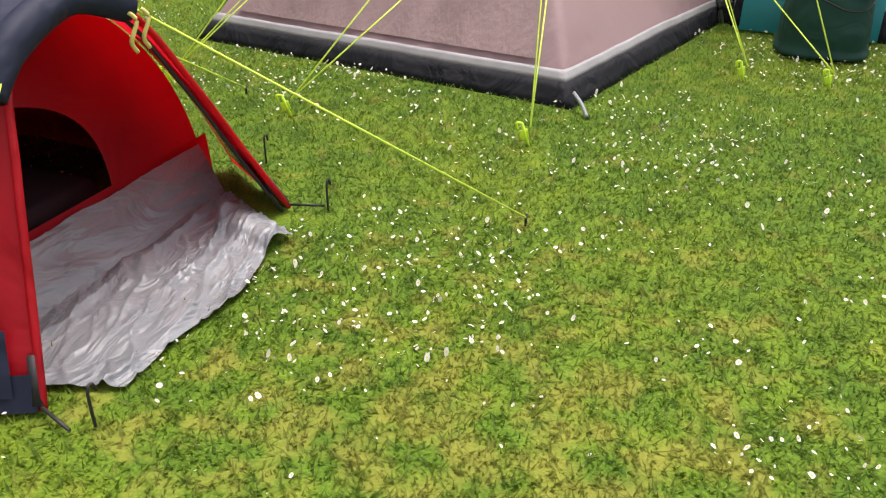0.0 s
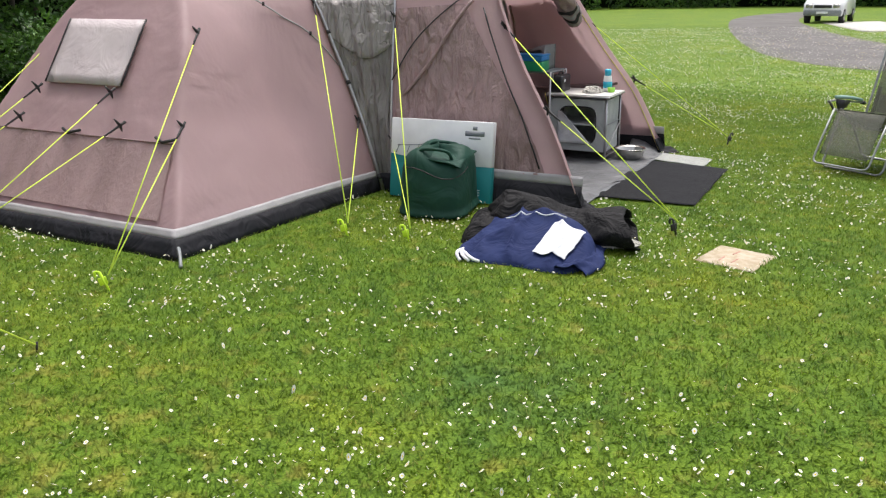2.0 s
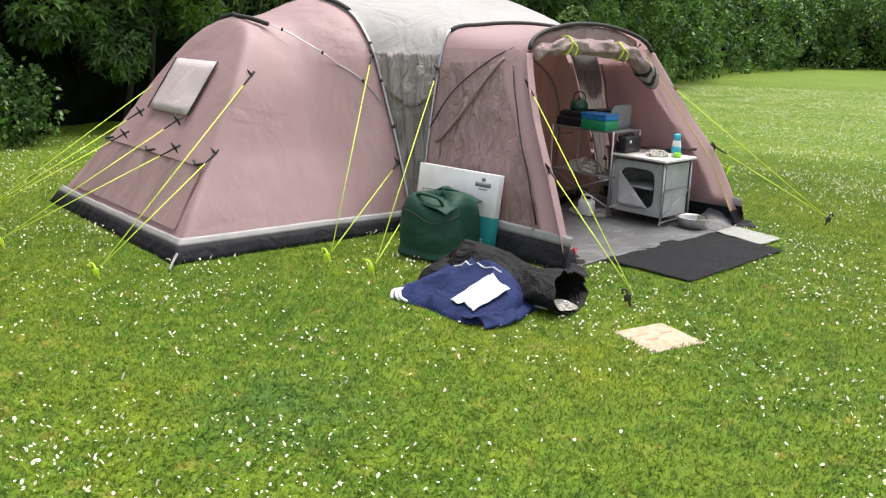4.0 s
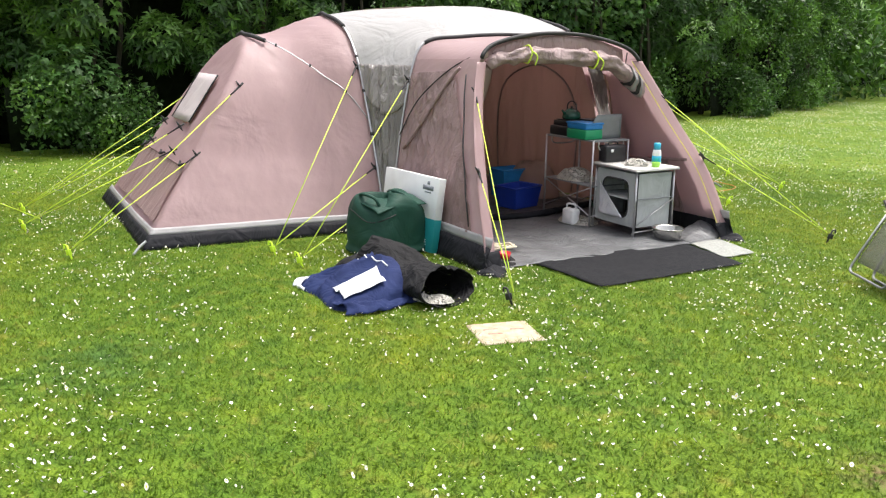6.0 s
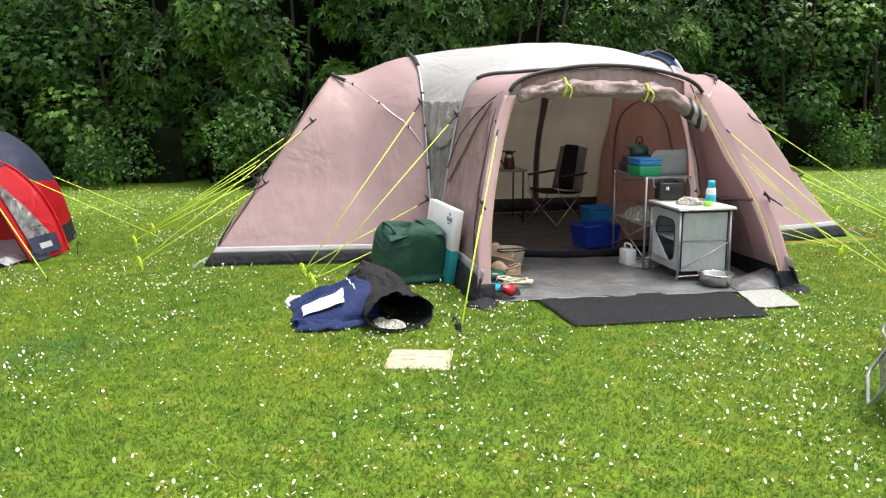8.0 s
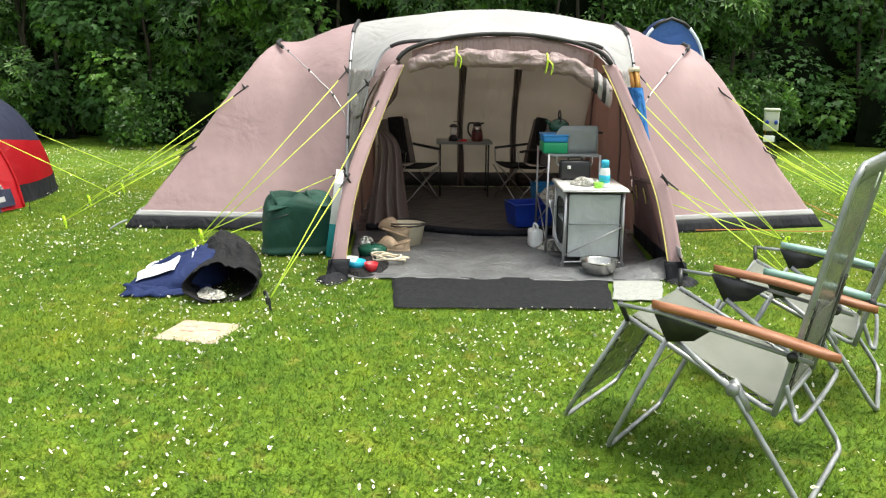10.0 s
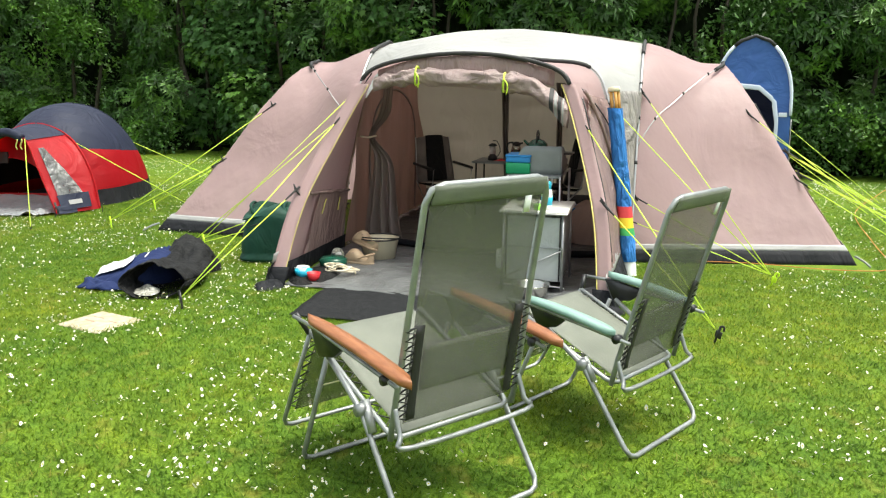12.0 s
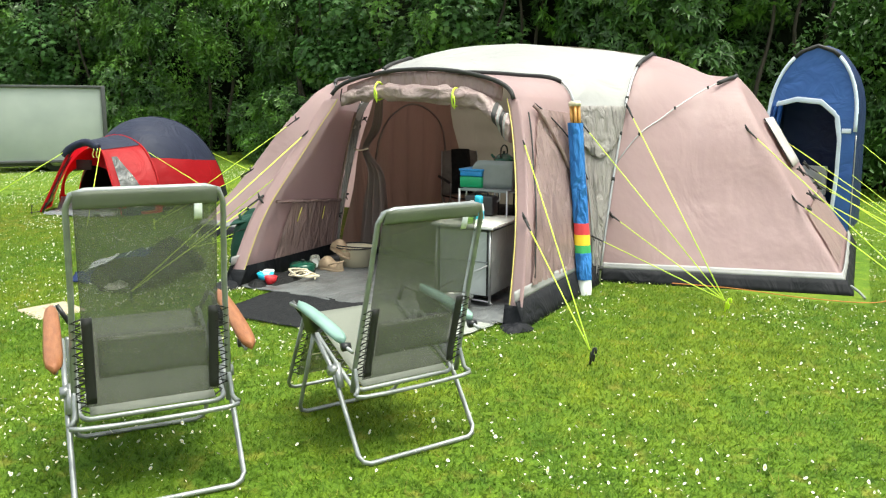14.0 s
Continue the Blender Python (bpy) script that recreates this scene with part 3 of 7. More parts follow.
            return p + Vector((s * 0.012, -0.016 - 0.008 * math.sin(b * 19 + 3 * a) * (1 - a), 0.0))

        part("roof_valance", sheet("roof_valance", valance, 16, 40, GREY_SIDE, 0.003), GREY_SIDE, tent, "grey cloth of the roof drawn down in folds")
        if s < 0:
            part("gathered_window", sheet("gathered_window", gusset, 30, 30, PVC), PVC, tent, "grey gathered clear plastic window")
        else:
            part("side_panel", sheet("side_panel", gusset, 30, 30, GREY_SIDE), GREY_SIDE, tent, "wrinkled grey side panel")
        part("mud_skirt", band_strip([((s * 1.45, 1.74), (0, 1)), ((s * 1.5, 1.85), (0, 1))], 0, 0.16, 0, 0.04, SKIRT, "mud_skirt", 0.02), SKIRT, tent)

    # porch: side walls, brow panel over the door, roof
    n = len(PORCH_1)
    low = next(i for i, p in enumerate(PORCH_1) if p.z > 1.68)

    def porch_side(i0, i1, seed):
        def f(a, b):
            i = i0 + (i1 - i0) * a
            k = min(n - 2, int(i))
            p = PORCH_1[k].lerp(PORCH_1[k + 1], i - k)
            q = PORCH_2[k].lerp(PORCH_2[k + 1], i - k)
            r = p.lerp(q, b)
            r.x -= (0.03 * math.sin(math.pi * b) * (1 if r.x > 0 else -1)) * math.sin(math.pi * min(1, r.z / 1.7))
            r.x += 0.012 * wob(r.x + seed, r.y, r.z, 3.5)
            return r
        return f

    for s, i0, i1 in ((-1, 0, low), (1, n - 1 - low, n - 1)):
        f = porch_side(i0, i1, s * 3.0)
        part("porch_side", sheet("porch_side", f, 40, 24, ROSE), ROSE, tent, "rose porch side wall")

        def cover(a, b, f=f, s=s):
            t = 0.14 + 0.76 * a
            p = Vector(f(t if s < 0 else 1 - t, 0.12 + 0.2 * a * a + (0.84 - 0.2 * a * a) * b))
            p.x += s * (0.024 + 0.014 * wob(p.x, p.y * 2, p.z, 6.0) + 0.006 * math.sin(p.y * 60 + p.z * 9))
            return p

        part("porch_window_cover", sheet("porch_window_cover", cover, 34, 60, ROSE_DARK), ROSE_DARK, tent, "dark brown gathered porch window cover")
        strap = [Vector(f((0.5 + 0.42 * k / 16) if s < 0 else 0.5 - 0.42 * k / 16, 0.9 - 0.68 * k / 16)) + Vector((s * 0.045, 0, 0)) for k in range(17)]
        part("cover_seam", tube(strap, 0.016, 6), ROSE_DARK, tent, "rolled edge of the window cover")
        part("cover_seam", tube([Vector(f((0.16 + 0.7 * k / 12) if s < 0 else 0.84 - 0.7 * k / 12, 0.14)) + Vector((s * 0.03, 0, 0)) for k in range(13)], 0.007, 6), BLACK, tent)
        line = [((s * 1.387, 0.0), (-s, 0.1)), ((s * 1.41, 0.6), (-s, 0)), ((s * 1.43, 1.2), (-s, 0)), ((s * 1.45, 1.75), (-s, 0))]
        part("mud_skirt", band_strip(line, 0, 0.2, -0.06, 0.02, SKIRT, "mud_skirt", 0.02), SKIRT, tent, "black mud skirt")
        part("hem_band", band_strip(line, 0.2, 0.28, 0.02, 0.035, STRIPE, "hem_band", 0.016), STRIPE, tent, "light grey hem band")
        # inside of the wall: darker lower panel with a rolled hem over it, dark sod cloth at the foot
        def inside(z0, z1, b0, b1, off, f=f, s=s):
            def g(a, b):
                t = (z0 + (z1 - z0) * a) / 1.7
                p = Vector(f(t if s < 0 else 1 - t, b0 + (b1 - b0) * b))
                p.x -= s * (off + 0.006 * wob(p.y, p.z, 0, 7.0))
                return p
            return g

        lining = part("window_lining", sheet("window_lining", inside(0.1, 0.62, 0.3, 0.97, 0.02), 12, 30, ROSE_DARK), ROSE_DARK, tent, "brown lining of the lower window")
        part("lining_hem", tube([inside(0.6, 0.6, 0.1, 0.97, 0.026)(0, k / 20) + Vector((0, 0, 0.012 * wob(k * 0.4, 1, 2, 1.0))) for k in range(21)], 0.016, 6), ROSE_DARK, lining)
        part("inner_skirt", sheet("inner_skirt", inside(-0.02, 0.17, 0.0, 1.0, 0.03), 5, 30, SKIRT), SKIRT, tent, "black sod cloth")
        for b0 in (0.42, 0.72):
            part("toggle_loop", tube([inside(0.42, 0.42, b0, b0, 0.035)(0, 0), inside(0.54, 0.54, b0, b0, 0.035)(0, 0)], 0.006, 6), YELLOW_TRIM, lining)
        part("wall_seam", tube([inside(0.1, 1.5, 0.93, 0.93, 0.015)(k / 14, 0) + Vector((0, 0.015 * wob(k * 0.8, s, 0, 1.0), 0)) for k in range(15)], 0.012, 6), INNER_BROWN, tent, "dark seam with tie loops")

        # door edge with yellow piping
        leg = [p for p in PORCH_1 if p.x * s > 0 and p.z < 1.7]
        leg.sort(key=lambda p: p.z)

        def edge(a, b, leg=leg, s=s):
            i = a * (len(leg) - 1)
            k = min(len(leg) - 2, int(i))
            p = leg[k].lerp(leg[k + 1], i - k)
            return p.x + s * (0.045 - 0.115 * b), p.y - 0.012 + 0.03 * b, p.z + 0.01

        part("door_edge", sheet("door_edge", edge, 30, 5, ROSE, 0.008), ROSE, tent, "rose door edge flap")
        part("yellow_piping", tube([edge(k / 24, 1.0) for k in range(25)], 0.0055, 6), YELLOW_TRIM, tent, "yellow piping")

        def foot_cap(a, b, leg=leg, s=s):
            i = a * 0.09 * (len(leg) - 1)
            k = min(len(leg) - 2, int(i))
            p = leg[k].lerp(leg[k + 1], i - k)
            return p.x + s * (0.065 - 0.17 * b), p.y - 0.03 + 0.03 * b, p.z + 0.012

        part("foot_cap", sheet("foot_cap", foot_cap, 6, 5, SKIRT, 0.01), SKIRT, tent, "black foot of the door edge")

    def porch_roof(a, b):
        i = low + (n - 1 - 2 * low) * a
        k = min(n - 2, int(i))
        r = PORCH_1[k].lerp(PORCH_1[k + 1], i - k).lerp(PORCH_2[k].lerp(PORCH_2[k + 1], i - k), b)
        r.z -= 0.03 * math.sin(math.pi * b)
        return r

    part("porch_roof", sheet("porch_roof", porch_roof, 40, 16, ROSE), ROSE, tent, "rose porch roof")
    arch = [p + Vector((0, -0.012, 0.012)) for p in PORCH_1 if p.z > 1.68]
    part("front_sleeve", tube(arch, 0.02, 8), BLACK, tent, "black front pole sleeve")
    arch2 = [p + Vector((0, -0.005, 0.015)) for p in PORCH_2]
    part("porch_pole", tube([p + Vector((0.012 if p.x > 0 else -0.012, 0, 0)) for p in arch2], 0.012, 8), STEEL, tent, "bent grey porch pole")
    part("porch_sleeve", tube([p for p in arch2 if p.z > 1.83], 0.02, 8), BLACK, tent, "black pole sleeve")
    for s in (-1, 1):
        part("front_pole", tube(curve([(s * 0.86, 1.05, 1.78), (s * 1.06, 1.3, 1.62), (s * 1.26, 1.58, 1.32), (s * 1.36, 1.78, 0.97)], 6), 0.006, 6), BLACK, tent)

    # panel below the arch and the door rolled up under it
    def brow_panel(a, b):
        x = -0.8 + 1.6 * a
        zt = smooth_interp(abs(x), (0, 0.45, 0.8), (1.94, 1.905, 1.81))
        zb = smooth_interp(abs(x), (0, 0.45, 0.8), (1.78, 1.76, 1.68))
        return x, 1.06 - 0.02 * b, zt + (zb - zt) * b

    part("brow_panel", sheet("brow_panel", brow_panel, 24, 4, ROSE_DARK, 0.004), ROSE_DARK, tent)

    def roll(a, b):
        pts = ((-0.84, 1.02, 1.68), (-0.6, 1.0, 1.73), (-0.4, 1.0, 1.755), (0.0, 1.0, 1.74), (0.38, 1.0, 1.72), (0.62, 0.99, 1.68), (0.82, 0.96, 1.54), (0.95, 0.92, 1.42))
        i = a * (len(pts) - 1)
        k = min(len(pts) - 2, int(i))
        p = Vector(pts[k]).lerp(Vector(pts[k + 1]), i - k)
        r = (0.055 + 0.045 * a + 0.03 * wob(a * 9, math.cos(2 * math.pi * b), math.sin(2 * math.pi * b), 1.5)) * (0.25 if a in (0, 1) else 1) * (0.75 if min(abs(a - 0.29), abs(a - 0.57)) < 0.02 else 1)
        t = 2 * math.pi * b
        r += 0.006 * math.sin(5 * t + 20 * a)
        return p.x, p.y + r * math.cos(t), p.z + r * math.sin(t)

    rolled = part("rolled_door", sheet("rolled_door", roll, 90, 28, ROSE_ROLL), ROSE_ROLL, tent, "rolled-up rose door")
    for x, z in ((-0.41, 1.77), (0.38, 1.72)):
        part("tie", tube(curve([(x, 1.09, z + 0.04), (x, 0.97, z + 0.07), (x, 0.91, z), (x - 0.01, 0.96, z - 0.09), (x, 1.06, z - 0.07)], 5), 0.009, 6), GUY, rolled, "neon yellow tie")
        part("tie_end", tube(curve([(x, 0.91, z + 0.02), (x + 0.04, 0.88, z - 0.03), (x + 0.03, 0.9, z - 0.11)], 4), 0.007, 6), GUY, rolled)
    # dark and pale stripes of the door's hem on the hanging end of the roll
    for a0, a1, mat in ((0.83, 0.855, BLACK), (0.865, 0.89, STRIPE), (0.9, 0.93, BLACK), (0.94, 0.955, STRIPE)):
        def stripe(a, b, a0=a0, a1=a1):
            c = Vector(roll(a0 + (a1 - a0) * 0.5, 0.25)).lerp(Vector(roll(a0 + (a1 - a0) * 0.5, 0.75)), 0.5)
            p = Vector(roll(a0 + (a1 - a0) * a, b))
            return p + (p - c).normalized() * 0.005
        part("hem_stripe", sheet("hem_stripe", stripe, 4, 28, mat), mat, rolled)

    # pale roof, front and back
    def roof(a, b):
        u, w, z = roof_point(a, 2 * b - 1)
        return u, w, z + 0.01 * wob(u, w, 0, 3.0, 7.0)

    part("roof", sheet("roof", roof, 30, 44, GREY_ROOF), GREY_ROOF, tent, "pale grey roof canopy")

    def rear(a, b):
        u = -1.5 + 3.0 * b
        if a < 0.5:
            w = 3.5 + 1.0 * a * 2
            z = smooth_interp(5.17 - w, MAIN_D, MAIN_Z)
        else:
            z = smooth_interp(0.67, MAIN_D, MAIN_Z) * (1 - (a - 0.5) * 2)
            w = 4.5 + 0.65 * (a - 0.5) * 2
        sag = 0.02 * wob(u * 0.5, z * 2.2, 0, 2.0, 3.0) + 0.012 * (1 - abs(wob(u * 0.6 + z, z * 2.5, 0, 2.5))) ** 4
        return u, w - sag * (1 if a > 0.4 else 0), z + 0.15 * max(0, 1 - a * 1.6) * (1 - (u / 1.5) ** 2)

    part("rear_wall", sheet("rear_wall", rear, 60, 48, INNER), INNER, tent, "cream rear wall")
    part("rear_hem", sheet("rear_hem", lambda a, b: (-1.48 + 2.96 * a, 5.08 - 0.04 * b, 0.02 + 0.2 * b), 12, 3, FLOOR_DARK, 0.006), FLOOR_DARK, tent)
    # ridge beam sleeves inside and hanging curtains
    for s in (-1, 1):
        def inner_wall(a, b, s=s):
            w = 1.86 + 3.28 * b
            top = smooth_interp(min(w - 1.83, 5.17 - w), MAIN_D, MAIN_Z) - 0.03
            return s * (1.44 - 0.02 * math.sin(w * 16)), w, 0.03 + (top - 0.03) * a

        part("bedroom_curtain", sheet("bedroom_curtain", inner_wall, 16, 60, INNER_BROWN), INNER_BROWN, tent, "brown bedroom curtain")

        zip_line = curve([(s * 1.4, 2.55, 0.08), (s * 1.4, 2.5, 0.9), (s * 1.4, 2.75, 1.4), (s * 1.4, 3.4, 1.62), (s * 1.4, 4.1, 1.4), (s * 1.4, 4.3, 0.9), (s * 1.4, 4.25, 0.08)], 6)
        part("bedroom_zip", tube(zip_line, 0.012, 6), INNER_GREY, tent, "arched zip of the bedroom door")

        def drape(a, b, s=s):
            z = 1.72 - 1.67 * a
            spread = 0.1 + 0.36 * a ** 1.5
            u = s * (1.3 - 0.26 * (1 - a)) - s * spread * b
            pinch = 1 - 0.6 * math.exp(-((z - 1.15) / 0.16) ** 2)
            return s * 1.28 + (u - s * 1.28) * pinch, 1.95 + 0.045 * math.sin(b * 23 + 1.5 * wob(b, a, 0, 3.0)) * (0.3 + a) + 0.03 * a, z

        if s < 0:
            dr = part("door_drape", sheet("door_drape", drape, 40, 60, INNER_GREY), INNER_GREY, tent, "gathered grey-brown inner door")
            part("drape_tie", tube([(-1.29, 1.9, 1.15), (-1.2, 1.88, 1.14), (-1.12, 1.92, 1.16)], 0.01, 6), CREAM_ROPE, dr)
    for u in (-0.3, 0.42):
        part("door_seam", sheet("door_seam", lambda a, b, u=u: (u + (0.1 - 0.03 * math.sin(math.pi * a)) * b + 0.006 * math.sin(a * 9), 4.88 - 0.42 * a ** 2 - 0.03 * math.sin(b * 13), 0.06 + 1.66 * a), 20, 16, INNER_GREY, 0.006), INNER_GREY, tent,
             "grey-brown rolled inner door")


large_tent()


def flat_on_ground(name, corners, mat, z, label, category, ripple=0.006, n=30, m=None, thick=0.006, kind=""):
    """A mat or ground sheet with four corners in the tent's axes."""
    A, B, C, D = [Vector((*c, 0)) for c in corners]
    mid = (A + B + C + D) / 4

    def f(a, b):
        p = A.lerp(B, a).lerp(D.lerp(C, a), b) - mid
        return p.x + 0.012 * wob(p.y, b, 0, 3), p.y + 0.012 * wob(p.x, a, 1, 3), thick + ripple * (0.6 + wob(p.x, p.y, 0, 3.0, 2.0) + 0.6 * wob(p.x, p.y, 0, 9.0))

    return thing(name, site(mid.x, mid.y, z), label, category, kind=kind, mesh=sheet(name, f, n, n, mat, thick))


flat_on_ground("floor", ((-1.48, 1.82), (1.48, 1.82), (1.48, 5.1), (-1.48, 5.1)), FLOOR_DARK, 0.0, "dark grey sewn-in tent floor", "groundsheet", 0.006)
flat_on_ground("porch_groundsheet", ((-1.3, 0.02), (1.22, -0.06), (1.4, 1.86), (-1.4, 1.86)), FLOOR_GREY, 0.006, "wrinkled grey plastic groundsheet in the porch", "groundsheet", 0.014, 60)
flat_on_ground("door_mat", ((-0.87, -0.79), (0.69, -0.8), (0.8, 0.03), (-0.93, 0.06)), MAT_BLACK, 0.012, "black mesh mat lying before the tent porch", "mat", 0.006, thick=0.003)
flat_on_ground("small_mat", ((0.73, -0.56), (1.09, -0.58), (1.23, -0.05), (0.84, -0.04)), MAT_PALE, 0.012, "small pale grey mat on the grass", "mat", 0.008)
thing("door_sill", SITE, "low black fabric door sill", "door sill",
      mesh=finish(tube(curve([(-1.3, 1.95, 0.05), (-0.86, 1.9, 0.06), (-0.3, 1.72, 0.05), (0.2, 1.66, 0.05), (0.7, 1.75, 0.06), (1.3, 1.95, 0.05)], 8), 0.035, 8), "door_sill", SKIRT))

flat_on_ground("concrete_pad", ((29, -1.2), (31, -5.0), (40, -1.6), (37.5, 0.9)), CONCRETE, 0.012, "pale concrete hardstanding beside the campsite road", "hardstanding", 0.003, 8, kind="structure")

# ---- guy lines and pegs ----
LEFT_PEGS = {"corner": (-4.4, 1.96), "main": (-2.8, 1.31), "porch": (-2.72, 0.83), "front": (-1.72, -0.84), "end": (-4.7, 3.28), "end_far": (-4.67, 4.25)}
RIGHT_PEGS = {"corner": (4.25, 1.75), "main": (2.71, 1.25), "porch": (2.71, 1.25), "front": (2.13, -0.55), "end": (4.62, 3.0), "end_far": (4.6, 4.0)}


def peg_mesh(mat):
    bm = tube([(0, 0, -0.06), (0.01, 0, 0.03), (0.02, 0, 0.13)], 0.009, 6)
    tube(curve([(0.02, 0, 0.13), (0.045, 0, 0.14), (0.05, 0, 0.11)], 4), 0.008, 6, bm=bm)
    box((0.05, 0.012, 0.05), (0.02, 0, 0.045), 0.004, bm)
    return finish(bm, "tent_peg", mat)


PEG_MESH_Y, PEG_MESH_B = peg_mesh(PEG_YELLOW), peg_mesh(PLASTIC_BLACK)


def lines(pegs, s):
    for key, (u, w) in pegs.items():
        if key == "porch" and s > 0:
            continue
        m = site(u, w, 0, 180 if s < 0 else 0)
        m = m @ pose(0, 0, 0, 0, 12, -40)
        thing("tent_peg", m, "black tent peg in the grass" if key == "front" else "neon yellow tent peg with strap", "tent peg", "pegs of the large tent",
              mesh=PEG_MESH_B if key == "front" else PEG_MESH_Y)
    ties = [("corner", (2.68, 2.72, pod_height(2.68, 2.72))), ("corner", (3.2, 2.45, pod_height(3.2, 2.45))),
            ("main", (1.53, 2.45, 1.62)), ("main", (1.52, 2.04, 0.62)), ("porch", (1.26, 1.8, 1.5)), ("porch", (1.42, 1.76, 0.45)),
            ("front", (1.06, 0.84, 1.42)), ("front", (1.31, 0.34, 0.78)),
            ("end", (3.2, 3.16, 1.0)), ("end", (3.33, 2.95, 0.78)), ("end_far", (3.2, 4.0, 1.0)), ("end_far", (3.33, 4.1, 0.78)), ("end_far", (2.68, 4.28, 1.4))]
    for key, (a, w, z) in ties:
        peg = pegs[key]
        p, q = Vector((s * a, w, z)), Vector((peg[0], peg[1], 0.1))
        if s > 0 and a > 1.6:
            p = RIGHT_POD @ p
        way = (q - p).normalized()
        toggle = p + way * 0.1
        rope = thing("guy_line", SITE, "taut neon yellow guy line", "guy line", "guy lines of the large tent",
                     mesh=finish(tube([toggle, q], 0.0046, 6), "guy_line", GUY))
        bm = tube([p - way * 0.05, p, toggle, toggle + way * 0.05], 0.012, 6, taper=0.006)
        for k in (-1, 1):
            tube([p, p + Vector((0.03 * k, 0.02, -0.05 * k))], 0.014, 5, bm=bm, taper=0.005)
        part("toggle", bm, BLACK, rope, "black strap and toggle")


lines(LEFT_PEGS, -1)
lines(RIGHT_PEGS, 1)

# ---- recliner chairs ----
def recliner(m, width, k, arm_mat, label, arm_end=-0.04, lean=0.0):
    """A garden recliner, facing +y; m stands between its rear feet; k scales its side view."""
    ob = thing("recliner_chair", m, label, "chair", "recliner chairs on the lawn")
    h = width / 2

    def P(x, f, z):
        return Vector((x, f * k, z * k))

    def u_frame(name, pts, r, rad=0.05, label=""):
        left = [P(-h + o, f, z) for o, f, z in pts]
        right = [P(h - o, f, z) for o, f, z in reversed(pts)]
        a, b = left[-1], right[0]
        left[-1:] = [a + (left[-2] - a).normalized() * rad, a + (b - a).normalized() * rad * 0.3 + (left[-2] - a).normalized() * rad * 0.3, a + (b - a).normalized() * rad]
        right[:1] = [b + (a - b).normalized() * rad, b + (a - b).normalized() * rad * 0.3 + (right[1] - b).normalized() * rad * 0.3, b + (right[1] - b).normalized() * rad]
        return part(name, tube(left + right, r, 10), CHAIR_TUBE, ob, label)

    u_frame("rear_leg", [(0.0, 0.56, 0.6), (0.0, 0.3, 0.43), (0, 0.0, 0.016)], 0.0125)
    u_frame("front_leg", [(0.025, 0.58, 0.6), (0.025, 0.83, 0.016)], 0.0115)
    u_frame("seat_frame", [(0.045, 0.77, 0.63), (0.045, 0.48, 0.5), (0.045, 0.15, 0.36)], 0.0115, 0.04)
    u_frame("leg_rest_frame", [(0.05, 0.77, 0.63), (0.05, 0.95, 0.3), (0.05, 1.06, 0.09)], 0.0105)
    # backrest hoop
    back = [(-h + 0.03, 0.15, 0.36), (-h + 0.03, 0.12, 0.5), (-h + 0.045, 0.06, 0.9), (-h + 0.05, 0.0, 1.27), (-h + 0.07, -0.012, 1.32), (-h + 0.12, -0.015, 1.335)]
    back = [(x, f - lean * max(0.0, z - 0.5) / 0.83, z) for x, f, z in back]
    hoop = [P(*p) for p in back] + [P(-x, f, z) for x, f, z in reversed(back)]
    part("back_frame", tube(hoop, 0.0125, 10), CHAIR_TUBE, ob)
    low = [(-h + 0.03, 0.12, 0.5), (-h + 0.025, 0.08, 0.4), (-h + 0.05, 0.05, 0.36)]
    part("back_crossbar", tube(curve([P(*p) for p in low] + [P(-x, f, z) for x, f, z in reversed(low)], 4), 0.011, 8), CHAIR_TUBE, ob)
    # slings
    def back_sling(a, b):
        x = (-h + 0.075) + (width - 0.15) * b
        f, z = 0.145 - 0.14 * a - lean * max(0.0, 0.91 * a - 0.08) / 0.83, 0.42 + 0.91 * a
        sag = 0.035 * math.sin(math.pi * a) * (1 - (2 * b - 1) ** 2)
        return P(x, f + sag * 0.4 - 0.01, z)

    backrest = part("backrest", sheet("backrest", back_sling, 24, 14, MESH_GREY, 0.002), MESH_GREY, ob, "grey-green mesh backrest")
    part("lower_panel", sheet("lower_panel", lambda a, b: back_sling(0.14 + 0.2 * a, 0.1 + 0.8 * b) + Vector((0, -0.012, 0)), 8, 8, MESH_GREY, 0.002), MESH_GREY, backrest)
    part("top_hem", sheet("top_hem", lambda a, b: back_sling(0.93 + 0.075 * a, b) + Vector((0, -0.008 * (1 if a < 0.5 else 2), 0)), 5, 10, MESH_SEAT, 0.006), MESH_SEAT, backrest)
    part("care_label", sheet("care_label", lambda a, b: back_sling(0.86 + 0.07 * a, 0.83 + 0.06 * b) + Vector((0, -0.014, 0)), 3, 3, WHITE_PLASTIC, 0.002), WHITE_PLASTIC, backrest, "small white label")

    def seat_sling(a, b):
        x = (-h + 0.085) + (width - 0.17) * b
        f, z = 0.15 + 0.62 * a, 0.375 + 0.255 * a
        return P(x, f, z - 0.03 * math.sin(math.pi * a) * (1 - (2 * b - 1) ** 2))

    part("seat", sheet("seat", seat_sling, 14, 12, MESH_SEAT, 0.002), MESH_SEAT, ob, "pale grey-green mesh seat")

    def leg_sling(a, b):
        x = (-h + 0.09) + (width - 0.18) * b
        return P(x, 0.77 + 0.24 * a, 0.62 - 0.44 * a)

    part("leg_rest", sheet("leg_rest", leg_sling, 8, 8, MESH_GREY, 0.002), MESH_GREY, ob, "grey-green mesh leg rest")
